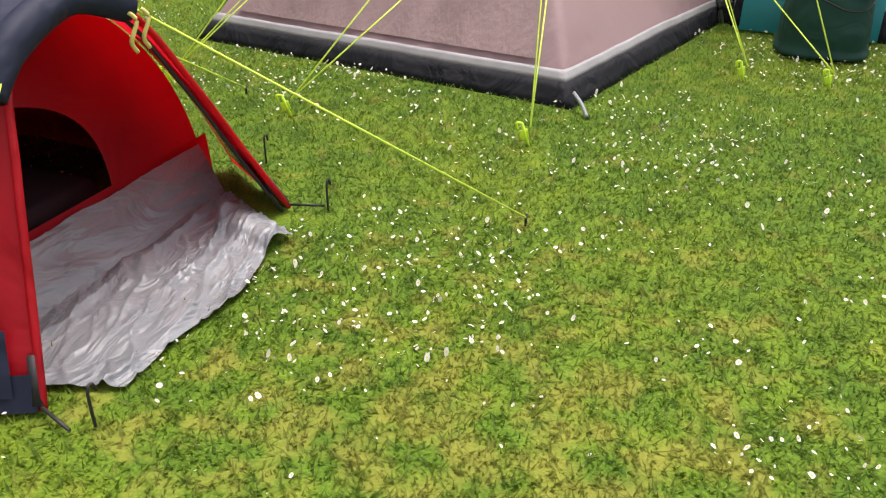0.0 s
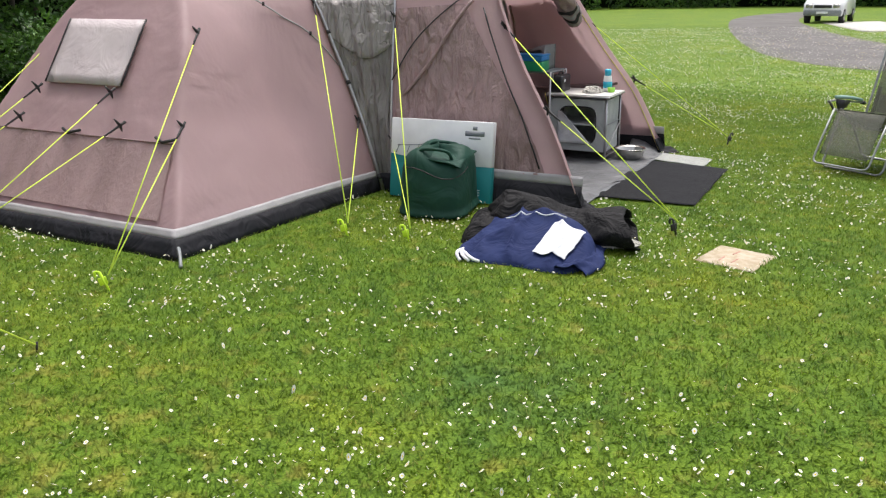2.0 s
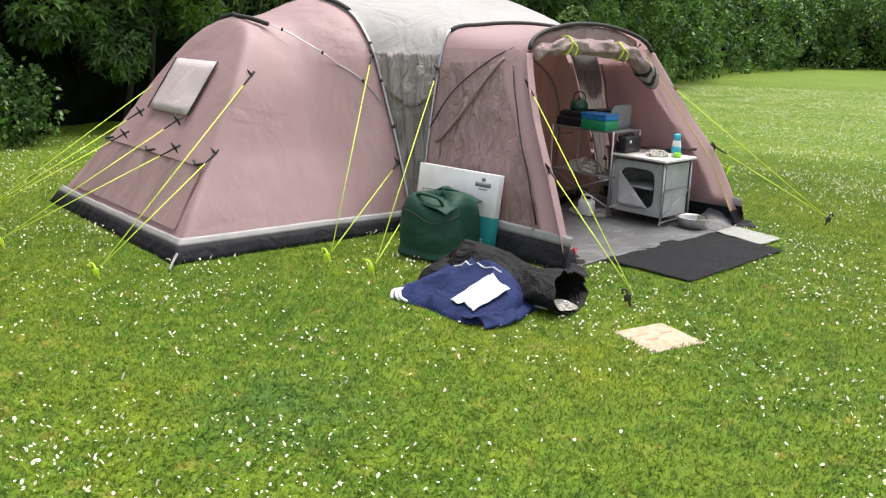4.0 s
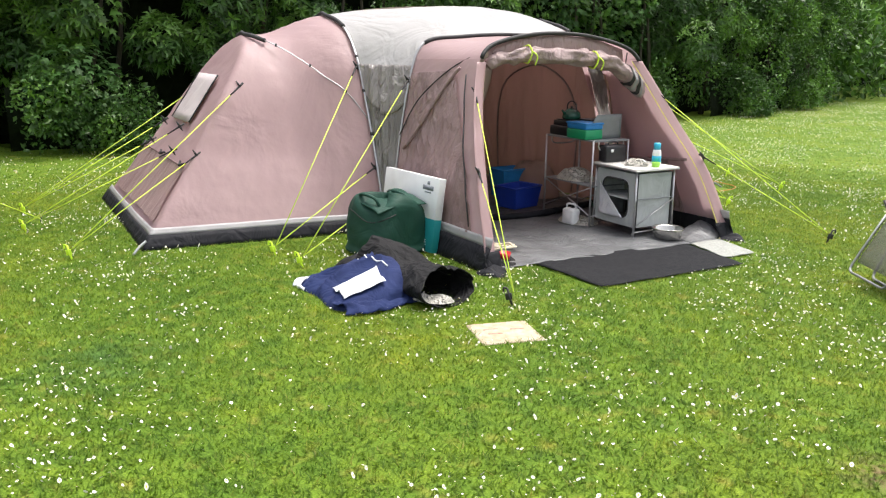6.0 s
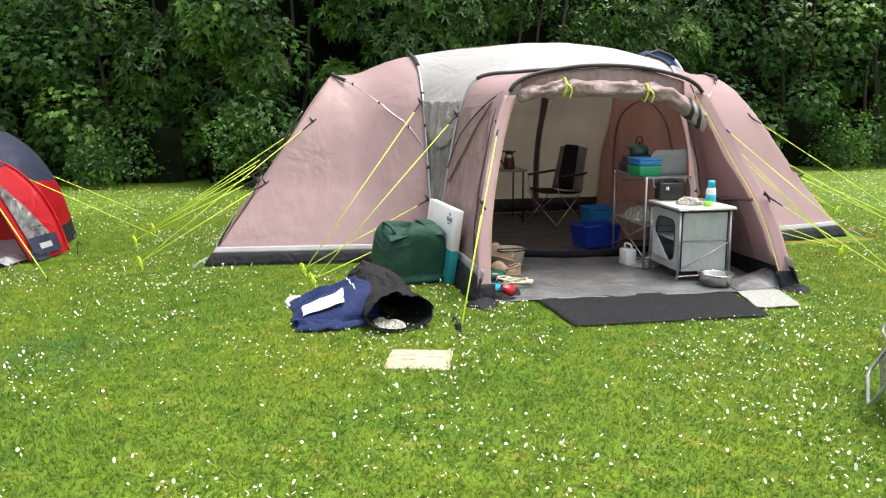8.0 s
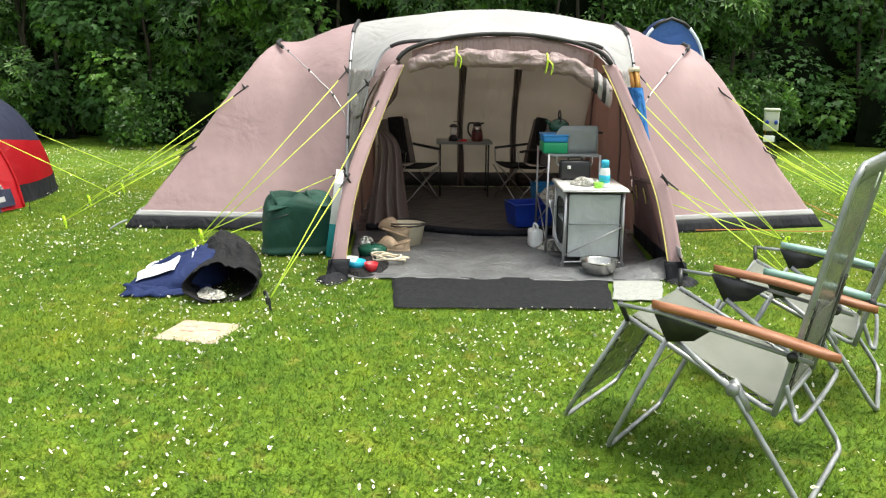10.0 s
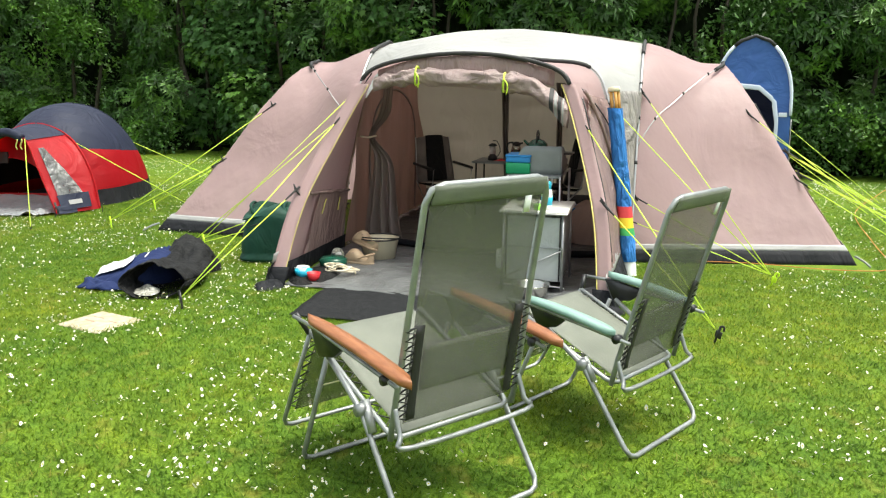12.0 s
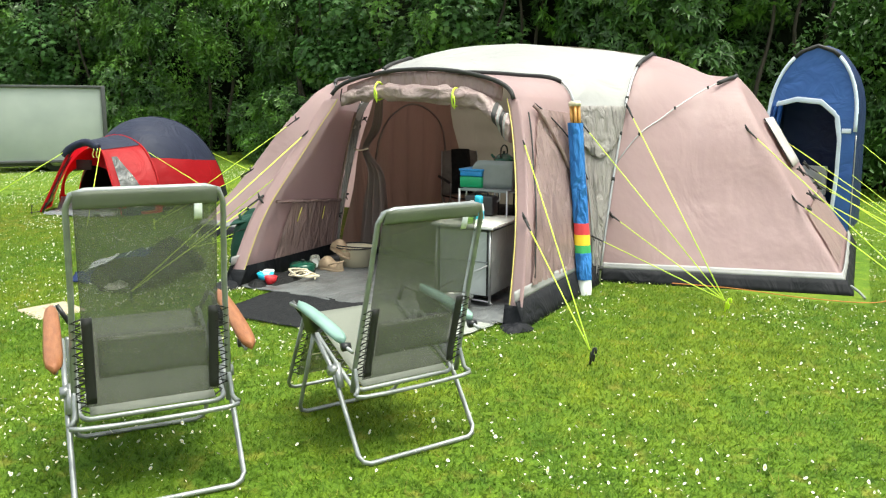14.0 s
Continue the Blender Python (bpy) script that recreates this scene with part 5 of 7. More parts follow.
def road():
    left = [(11.5, -4.0), (12.7, -1.2), (15.5, 0.6), (20, 1.9), (27, 3.4), (35, 4.8), (42, 5.6), (50, 5.2), (58, 3.0)]
    right = [(18.5, -6.0), (19.0, -4.0), (20.5, -2.6), (24, -1.3), (30, 0.3), (37, 1.7), (43, 2.3), (49.5, 2.0), (56.5, 0.0)]
    A, B = curve([(*p, 0) for p in left], 6), curve([(*p, 0) for p in right], 6)

    def f(a, b):
        i = a * (len(A) - 1)
        k = min(len(A) - 2, int(i))
        p = A[k].lerp(A[k + 1], i - k).lerp(B[k].lerp(B[k + 1], i - k), b)
        return p.x, p.y, 0.006 + 0.03 * math.sin(math.pi * b)

    thing("road", SITE, "worn grey asphalt campsite road", "road", kind="structure", mesh=sheet("road", f, 60, 8, ASPHALT))


road()


def van():
    ob = thing("van", pose(24.6, 38.9, 0, 0, 0, -38), "white people carrier parked by the campsite road", "van")
    bm = bmesh.new()
    side = [(-2.2, 0.35), (2.1, 0.35), (2.2, 0.6), (2.15, 0.95), (1.5, 1.12), (0.75, 1.75), (0.4, 1.86), (-2.0, 1.86), (-2.2, 1.6)]
    A = [bm.verts.new((-0.86 if z < 1.2 else -0.72, -x, z)) for x, z in side]
    B = [bm.verts.new((0.86 if z < 1.2 else 0.72, -x, z)) for x, z in side]
    bm.faces.new(A)
    bm.faces.new(B[::-1])
    for i in range(len(side)):
        bm.faces.new((A[i], B[i], B[(i + 1) % len(side)], A[(i + 1) % len(side)]))
    bmesh.ops.recalc_face_normals(bm, faces=bm.faces[:])
    bmesh.ops.bevel(bm, geom=bm.edges[:], offset=0.05, segments=2, affect="EDGES")
    part("body", bm, VAN_WHITE, ob)
    part("windscreen", mesh_from("windscreen", [(-0.72, -1.47, 1.17), (0.72, -1.47, 1.17), (0.64, -0.82, 1.72), (-0.64, -0.82, 1.72)], [(0, 1, 2, 3)], VAN_GLASS), VAN_GLASS, ob)
    for s in (-1, 1):
        part("side_window", mesh_from("side_window", [(s * 0.83, -1.0, 1.2), (s * 0.83, 1.8, 1.2), (s * 0.755, 1.7, 1.68), (s * 0.755, -0.6, 1.68)], [(0, 1, 2, 3)], VAN_GLASS), VAN_GLASS, ob)
        part("headlight", box((0.32, 0.06, 0.18), (s * 0.6, -2.18, 0.72), 0.03), STAINLESS, ob)
        for y in (-1.4, 1.35):
            wheel = part("wheel", tube([(s * 0.66, y, 0.33), (s * 0.88, y, 0.33)], 0.33, 20), TYRE, ob)
            part("rim", tube([(s * 0.8, y, 0.33), (s * 0.89, y, 0.33)], 0.2, 16), STAINLESS, wheel)
    part("grille", box((0.8, 0.05, 0.14), (0, -2.2, 0.72), 0.02), PLASTIC_BLACK, ob)
    part("bumper", box((1.7, 0.16, 0.26), (0, -2.16, 0.36), 0.06), PANEL_GREY, ob)
    part("number_plate", box((0.5, 0.02, 0.11), (0, -2.26, 0.45), 0.005), WHITE_PLASTIC, ob)


van()


# ---- things beside the porch ----
def crumple(name, mat, outline, height, seed, n=40, power=2.4):
    """A heap of soft cloth: outline(t) gives its edge, height(x, y) its top."""
    def f(a, b):
        t = 2 * math.pi * b
        e = outline(t)
        x, y = e[0] * a, e[1] * a
        z = height(x, y) * max(0.0, 1 - a ** power) ** 0.6
        z += 0.035 * wob(x, y, 0, 6.0, seed) * (1 - a ** 6) + 0.018 * wob(x, y, 0, 16.0, seed) * (1 - a ** 6)
        return x, y, max(0.004, z)
    return sheet(name, f, n, n * 2, mat)


def carry_bag():
    """The emptied black tent bag with the navy cloth thrown over its end."""
    bag = thing("tent_bag", site(-2.22, -0.14, 0, 15), "empty black tent bag lying open on the grass", "bag")

    def tube_bag(a, b):
        y = 0.52 - 1.06 * a
        t = 2 * math.pi * b
        k = a * a * (3 - 2 * a)
        wide = 0.19 + 0.07 * k + 0.02 * wob(a * 5, math.cos(t), math.sin(t), 2.0)
        tall = 0.155 - 0.03 * k + 0.02 * math.sin(2.4 * math.pi * a)
        closing = min(1.0, 0.35 + 6 * a)
        up = math.sin(t)
        x = 0.05 * math.sin(4 * a) + wide * closing * math.cos(t) * (1 - 0.18 * max(0, up))
        # slumped: the top sags and creases, the underside lies flat
        z = tall * (closing * (up if up > 0 else 0.9 * up) + 0.93)
        z += (0.045 * wob(x * 1.4, y, 0, 3.5, 4.0) + 0.022 * wob(x, y, t, 9.0) - 0.05 * k * math.exp(-((x - 0.05) / 0.08) ** 2)) * max(0, up)
        # the upper lip of the mouth stands back from the lower one
        y += 0.12 * k * (0.5 + 0.5 * math.sin(t)) + 0.035 * wob(t, a, 0, 2.0)
        return x, y, max(0.006, z)

    part("shell", sheet("shell", tube_bag, 54, 56, BLACK_CLOTH, 0.006), BLACK_CLOTH, bag, "crumpled black cloth")
    part("lining", crumple("lining", RAG, lambda t: (0.1 * math.cos(t), 0.16 * math.sin(t)), lambda x, y: 0.03, 2.0, 14), RAG, bag, "white lining showing at the mouth").matrix_local = pose(-0.11, -0.4, 0.03, 0, 0, 25)
    part("flap", crumple("flap", BLACK_CLOTH, lambda t: (0.27 * math.cos(t), (0.24 + 0.05 * math.sin(3 * t)) * math.sin(t)), lambda x, y: 0.2, 5.0, 26), BLACK_CLOTH, bag).matrix_local = pose(-0.02, 0.5, 0)
    cloth = thing("picnic_blanket", site(-2.6, -0.04, 0), "bunched navy and white blanket on the grass beside a black bag", "blanket")

    def out(t):
        k = 1 + 0.06 * math.sin(3 * t + 1) + 0.03 * math.sin(5 * t + 2)
        c, d = math.cos(t), math.sin(t)
        q = (abs(c) ** 4 + abs(d) ** 4) ** -0.25
        return 0.34 * k * q * c, 0.44 * k * q * d

    def rise(x, y):
        return 0.08 + 0.36 * (x + 0.3) - 0.05 * abs(y)

    def folds(x, y):
        """Long soft folds with sharp crests, running across the blanket."""
        return 0.05 * (1 - abs(wob(x * 0.8 + y, y * 2.4 - 0.6 * x, 0, 2.3, 3.0))) ** 6 + 0.016 * wob(x, y, 0, 8.0, 1.0) - 0.014

    def navy(a, b):
        t = 2 * math.pi * b
        e = out(t)
        x, y = e[0] * a, e[1] * a
        z = rise(x, y) * max(0.0, 1 - a ** 5) ** 0.5 + folds(x, y) * (1 - a ** 6)
        return x, y, max(0.004, z)

    part("navy_cloth", sheet("navy_cloth", navy, 44, 88, NAVY_CLOTH), NAVY_CLOTH, cloth)

    def patch(a, b):
        x, y = -0.24 + 0.31 * b, -0.33 + 0.22 * a - 0.04 * b
        x, y = x + 0.012 * wob(a * 2, b * 2, 0, 2.0), y + 0.014 * wob(b * 2, a * 2, 5, 2.0)
        r = min(1.0, (abs(x / 0.39) ** 2.4 + abs(y / 0.53) ** 2.4) ** (1 / 2.4))
        z = rise(x, y) * max(0.0, 1 - r ** 5) ** 0.5 + folds(x, y) * (1 - r ** 6)
        return x, y, max(0.012, z) + 0.015

    part("white_panel", sheet("white_panel", patch, 24, 24, WHITE_CLOTH, 0.003), WHITE_CLOTH, cloth, "white panel")
    def under(a, b):
        x, y = -0.3 + 0.62 * a, -0.5 + 0.24 * b
        roll_in = 0.05 * math.sin(math.pi * b) ** 0.6
        return x + 0.03 * math.sin(7 * b), y - 0.05 * math.sin(5 * a), 0.012 + roll_in * (0.7 + 0.8 * abs(wob(a, b, 0, 4.0))) + 0.02 * (1 - abs(wob(x * 2, y * 2, 0, 4.0, 6.0))) ** 5

    part("under_fold", sheet("under_fold", under, 40, 24, NAVY_CLOTH, 0.004), NAVY_CLOTH, cloth, "lower navy fold lying on the grass")
    part("white_piping", tube([(x, y, rise(x, y) * 0.97 + folds(x, y) + 0.006) for x, y in ((0.16 - 0.06 * k / 12, -0.2 + 0.42 * k / 12) for k in range(13))], 0.006, 6), WHITE_CLOTH, cloth)
    for i in range(3):
        part("white_strap", tube(curve([(-0.34 - 0.02 * i, 0.22 + 0.06 * i, 0.012), (-0.36, 0.27 + 0.05 * i, 0.035), (-0.32, 0.33 + 0.03 * i, 0.05), (-0.28 + 0.02 * i, 0.38, 0.05)], 5), 0.012, 6), WHITE_CLOTH, cloth)


carry_bag()


def duffel():
    ob = thing("holdall", site(-1.84, 1.06, 0, 12), "full dark green canvas holdall standing beside the tent", "bag")

    def body(a, b):
        t = 2 * math.pi * b
        c, s = math.cos(t), math.sin(t)
        k = (abs(c) ** 3.5 + abs(s) ** 3.5) ** (-1 / 3.5)
        prof = smooth_interp(a, (0, 0.08, 0.3, 0.6, 0.85, 0.97, 1), (0.0, 0.96, 1.03, 1.0, 0.86, 0.45, 0.0))
        zz = 0.48 * smooth_interp(a, (0, 0.08, 0.3, 0.6, 0.85, 0.97, 1), (0.0, 0.01, 0.2, 0.62, 0.96, 1.05, 1.03))
        x, y = 0.33 * k * c * prof, 0.27 * k * s * prof
        d = 0.022 * wob(x, y, zz, 4.0, 9.0) + 0.005 * wob(x, y, zz, 12.0)
        return x * (1 + d * 2) + 0.02 * zz, y * (1 + d * 2), max(0.004, zz * (1 + 0.1 * math.sin(3 * t)) + d * a)

    part("body", sheet("body", body, 40, 56, BAG_GREEN), BAG_GREEN, ob)
    part("top_flap", sheet("top_flap", lambda a, b: (-0.28 + 0.54 * a, -0.25 + 0.46 * b, 0.5 - 0.05 * (2 * b - 1) ** 2 + 0.025 * wob(a, b, 0, 3.0, 2.0) - 0.12 * max(0, 0.3 - a)), 20, 24, BAG_GREEN, 0.008), BAG_GREEN, ob)
    for x in (-0.2, 0.12):
        part("handle", tube(curve([(x, -0.16, 0.46), (x - 0.03, -0.12, 0.53), (x - 0.04, 0.06, 0.54), (x, 0.12, 0.47)], 6), 0.014, 6), BAG_GREEN, ob)
    part("zip", tube([body(0.7, 0.3 + 0.4 * k / 12) for k in range(13)], 0.005, 5), BLACK, ob)


duffel()


def letters(text, size, mat, parent, m):
    cu = bpy.data.curves.new("lettering", "FONT")
    cu.body, cu.size, cu.extrude, cu.resolution_u = text, size, 0.0004, 2
    tmp = bpy.data.objects.new("lettering", cu)
    me = bpy.data.meshes.new_from_object(tmp)
    bpy.data.objects.remove(tmp)
    me.materials.append(mat)
    ob = new("lettering", me)
    ob.parent = parent
    ob.matrix_local = m
    return ob


def table_box():
    # leans against the porch side, its long side along the wall
    ob = thing("cardboard_box", site(-1.57, 1.2, 0.0, -84) @ pose(0, 0, 0.01, -8, 0, 0), "flat white and teal cardboard box leaning on the tent", "box")
    # local x along the wall towards the front, y towards the tent, z up
    part("upper_card", box((0.92, 0.075, 0.37), (0, 0, 0.30), 0.003), CARD_WHITE, ob, "white upper half")

    part("lower_card", box((0.92, 0.075, 0.30), (0, 0, 0.0), 0.003), CARD_TEAL, ob, "teal lower half")

    part("teal_sweep", sheet("teal_sweep", lambda a, b: (-0.459 + 0.918 * a, -0.0395, 0.295 + 0.075 * (1 - a) ** 2 * b), 16, 3, CARD_TEAL), CARD_TEAL, ob)
    part("print_mark", box((0.17, 0.002, 0.04), (0.3, -0.039, 0.55), 0), CARD_GREY, ob, "grey printed mark")
    part("print_mark", box((0.1, 0.002, 0.012), (0.3, -0.039, 0.525), 0), CARD_GREY, ob)
    part("print_mark", box((0.04, 0.002, 0.03), (0.3, -0.039, 0.6), 0), CARD_GREY, ob)
    bm = tube([(-0.4, -0.04, 0.44), (-0.1, -0.04, 0.46)], 0.004, 5)
    for x in (-0.38, -0.28, -0.2, -0.12):
        tube([(x, -0.04, 0.45), (x - 0.03, -0.04, 0.38)], 0.003, 5, bm=bm)
    part("printed_drawing", bm, CARD_GREY, ob, "printed line drawing of a table")
    letters("TABLE", 0.07, CARD_WHITE, ob, pose(0.17, -0.0395, 0.06, 90))
    part("print_mark", box((0.12, 0.002, 0.05), (0.09, -0.039, 0.062), 0), CARD_WHITE, ob)


table_box()


def paving_slab():
    ob = thing("paving_slab", pose(4.475, 3.275, 0, 0, 0, 44), "pale sandstone paving slab sunk in the grass with faded paint", "paving slab")
    bm = box((0.42, 0.39, 0.06), (0, 0, -0.052), 0.01)
    part("slab", bm, SLAB_MAT, ob)
    for pts in ([(-0.13, 0.06, 0), (-0.03, 0.065, 0)], [(-0.12, -0.02, 0), (-0.02, -0.025, 0)], [(0.05, 0.04, 0), (0.14, 0.03, 0)]):
        part("paint_bar", tube([(x, y, 0.0045) for x, y, _ in curve(pts, 5)], 0.008, 5), SLAB_PAINT, ob, "faded red painted bar")


paving_slab()


def windbreak():
    ob = thing("windbreak", SITE, "rolled striped windbreak leaning on the tent", "windbreak")
    a, b = Vector((1.52, 1.3, 0.0)), Vector((1.28, 1.56, 1.66))

    def seg(t0, t1, r=0.068):
        def f(i, j):
            t = t0 + (t1 - t0) * i
            p = a.lerp(b, t)
            ang = 2 * math.pi * j
            rr = r * (1 + 0.07 * math.sin(3 * ang + 5 * t) + 0.1 * wob(math.cos(ang), math.sin(ang), t * 6, 2.0))
            return p.x + rr * math.cos(ang), p.y + rr * math.sin(ang), p.z
        return f

    for t0, t1, mat, label in ((0.08, 0.22, WIND_BLUE, "blue cloth"), (0.22, 0.26, WIND_GREEN, "green stripe"), (0.26, 0.315, WIND_YELLOW, "yellow stripe"), (0.315, 0.375, WIND_RED, "red stripe"),
                               (0.375, 0.9, WIND_BLUE, "blue cloth")):
        part("cloth", sheet("cloth", seg(t0, t1), 16, 28, mat), mat, ob, label)
    part("plastic_foot", sheet("plastic_foot", seg(0.0, 0.09, 0.06), 6, 16, WHITE_PLASTIC), WHITE_PLASTIC, ob, "pale plastic wrapping")
    for i in range(5):
        o = Vector((0.035 * math.cos(i * 1.26), 0.035 * math.sin(i * 1.26), 0))
        part("pole", tube([a.lerp(b, 0.86) + o, a.lerp(b, 1.0) + o], 0.015, 8), POLE_WOOD, ob, "orange wooden pole")
    part("cap", tube([a.lerp(b, 0.985), a.lerp(b, 1.01)], 0.055, 12), CREAM_TUB, ob)


windbreak()


# ---- porch kitchen ----
def camp_cabinet():
    ob = thing("camp_cabinet", site(0.75, 0.7, 0.012), "silver-grey fabric camping cupboard with pale top in the porch", "cupboard")
    W, D, H = 0.5, 0.62, 0.66
    part("top", box((W + 0.05, D + 0.05, 0.022), (0, 0, H), 0.006), TOP_WHITE, ob, "pale laminate top")
    part("top_rim", box((W + 0.06, D + 0.06, 0.014), (0, 0, H - 0.006), 0.004), STEEL, ob)
    for x in (-1, 1):
        for y in (-1, 1):
            part("leg", tube([(x * W / 2, y * D / 2, 0.0), (x * (W / 2 - 0.01), y * (D / 2 - 0.01), H)], 0.012, 8), STEEL, ob)
    # cloth body; the face towards -x has a rounded opening with its flap hanging
    z0, z1 = 0.1, H - 0.03
    part("side_cloth", sheet("side_cloth", lambda a, b: (-W / 2 + 0.015 + (W - 0.03) * a, -D / 2 + 0.012 + 0.012 * math.sin(3.1 * a) * math.sin(3.1 * b), z0 + (z1 - z0) * b), 12, 12, CABINET_CLOTH), CABINET_CLOTH, ob)
    part("side_cloth", sheet("side_cloth", lambda a, b: (-W / 2 + 0.015 + (W - 0.03) * a, D / 2 - 0.012, z0 + (z1 - z0) * b), 8, 8, CABINET_CLOTH), CABINET_CLOTH, ob)
    part("side_cloth", sheet("side_cloth", lambda a, b: (W / 2 - 0.012, -D / 2 + 0.015 + (D - 0.03) * a, z0 + (z1 - z0) * b), 8, 8, CABINET_CLOTH), CABINET_CLOTH, ob)
    part("shelf", box((W - 0.04, D - 0.04, 0.015), (0, 0, 0.36), 0.003), CABINET_CLOTH, ob)
    part("seam", tube([(-W / 2 + 0.01, -D / 2 + 0.004, 0.38), (W / 2 - 0.01, -D / 2 + 0.004, 0.38)], 0.005, 5), PANEL_GREY, ob)
    for x in (-1, 1):
        part("edge_binding", tube([(x * (W / 2 - 0.03), -D / 2 + 0.008, z0), (x * (W / 2 - 0.03), -D / 2 + 0.008, z1)], 0.007, 5), BLACK, ob, "dark edge binding")
    for y in (-1, 1):
        part("foot_bar", tube(curve([(-W / 2, y * D / 2, 0.012), (-W / 2 + 0.02, y * D / 2, 0.055), (W / 2 - 0.02, y * D / 2, 0.055), (W / 2, y * D / 2, 0.012)], 5), 0.008, 6), STEEL, ob)
    part("bottom", box((W - 0.03, D - 0.03, 0.015), (0, 0, z0), 0.003), CABINET_CLOTH, ob)

    def face(a, b):
        t = 2 * math.pi * b
        c, s = math.cos(t), math.sin(t)
        k = (abs(c) ** 5 + abs(s) ** 5) ** (-1 / 5)
        q = max(abs(c), abs(s))
        inn = Vector((0, 0.2 * k * c * 0.98, 0.19 * k * s))
        out = Vector((0, (D / 2 - 0.015) * c / q, (z1 - z0) / 2 * s / q))
        p = inn.lerp(out, a)
        return -W / 2 + 0.012, p.y, (z0 + z1) / 2 + p.z

    part("door_panel", sheet("door_panel", face, 4, 60, CABINET_CLOTH), CABINET_CLOTH, ob)
    part("zip", tube([face(0, k / 40) for k in range(40)], 0.006, 5, closed=True), BLACK, ob)
    flap = part("door_flap", sheet("door_flap", lambda a, b: (-W / 2 - 0.02 - 0.05 * a * b, 0.2 - 0.36 * b * (1 - 0.85 * a), 0.18 + 0.33 * a), 12, 12, WHITE_CLOTH, 0.003), WHITE_CLOTH, ob, "white lining of the open flap")
    for y, z in ((-1, 0), (1, 0)):
        part("brace", tube([(-W / 2 + 0.02, y * (D / 2 + 0.006), 0.12), (W / 2 - 0.02, y * (D / 2 + 0.006), 0.36)], 0.006, 6), STEEL, ob)


camp_cabinet()


def on_cabinet():
    z = 0.697
    bottle = thing("squeezy_bottle", site(0.84, 0.5, z), "white bottle with cyan cap and label", "bottle")
    part("body", lathe([(0.001, 0), (0.042, 0), (0.046, 0.02), (0.045, 0.12), (0.038, 0.155), (0.026, 0.17)], 20), WHITE_PLASTIC, bottle)
    part("label", lathe([(0.0468, 0.035), (0.0468, 0.07), (0.0464, 0.1)], 20), CYAN_PLASTIC, bottle, "cyan label")
    part("cap", lathe([(0.034, 0.155), (0.034, 0.215), (0.026, 0.225), (0.001, 0.227)], 16), CYAN_PLASTIC, bottle, "cyan cap")
    lime = thing("lime_pot", site(0.78, 0.44, z), "small lime green pot", "pot")
    part("pot", lathe([(0.001, 0), (0.035, 0), (0.04, 0.045), (0.036, 0.045), (0.03, 0.01), (0.001, 0.01)], 18), LIME_PLASTIC, lime)
    rag = thing("tea_towel", site(0.7, 0.62, z), "crumpled pale tea towel on the cupboard", "towel")
    part("cloth", crumple("cloth", RAG, lambda t: (0.13 * math.cos(t), (0.1 + 0.02 * math.sin(3 * t)) * math.sin(t)), lambda x, y: 0.05, 6.0, 20), RAG, rag)
    speaker = thing("black_case", site(0.66, 0.95, z), "small black plastic case", "case")
    part("body", box((0.27, 0.13, 0.17), (0, 0, 0), 0.018), PLASTIC_BLACK, speaker)
    part("mark", box((0.03, 0.004, 0.03), (-0.06, -0.067, 0.1), 0), WHITE_PLASTIC, speaker)
    part("handle", tube(curve([(-0.06, 0, 0.17), (-0.05, 0, 0.195), (0.05, 0, 0.195), (0.06, 0, 0.17)], 4), 0.008, 6), PLASTIC_BLACK, speaker)


on_cabinet()


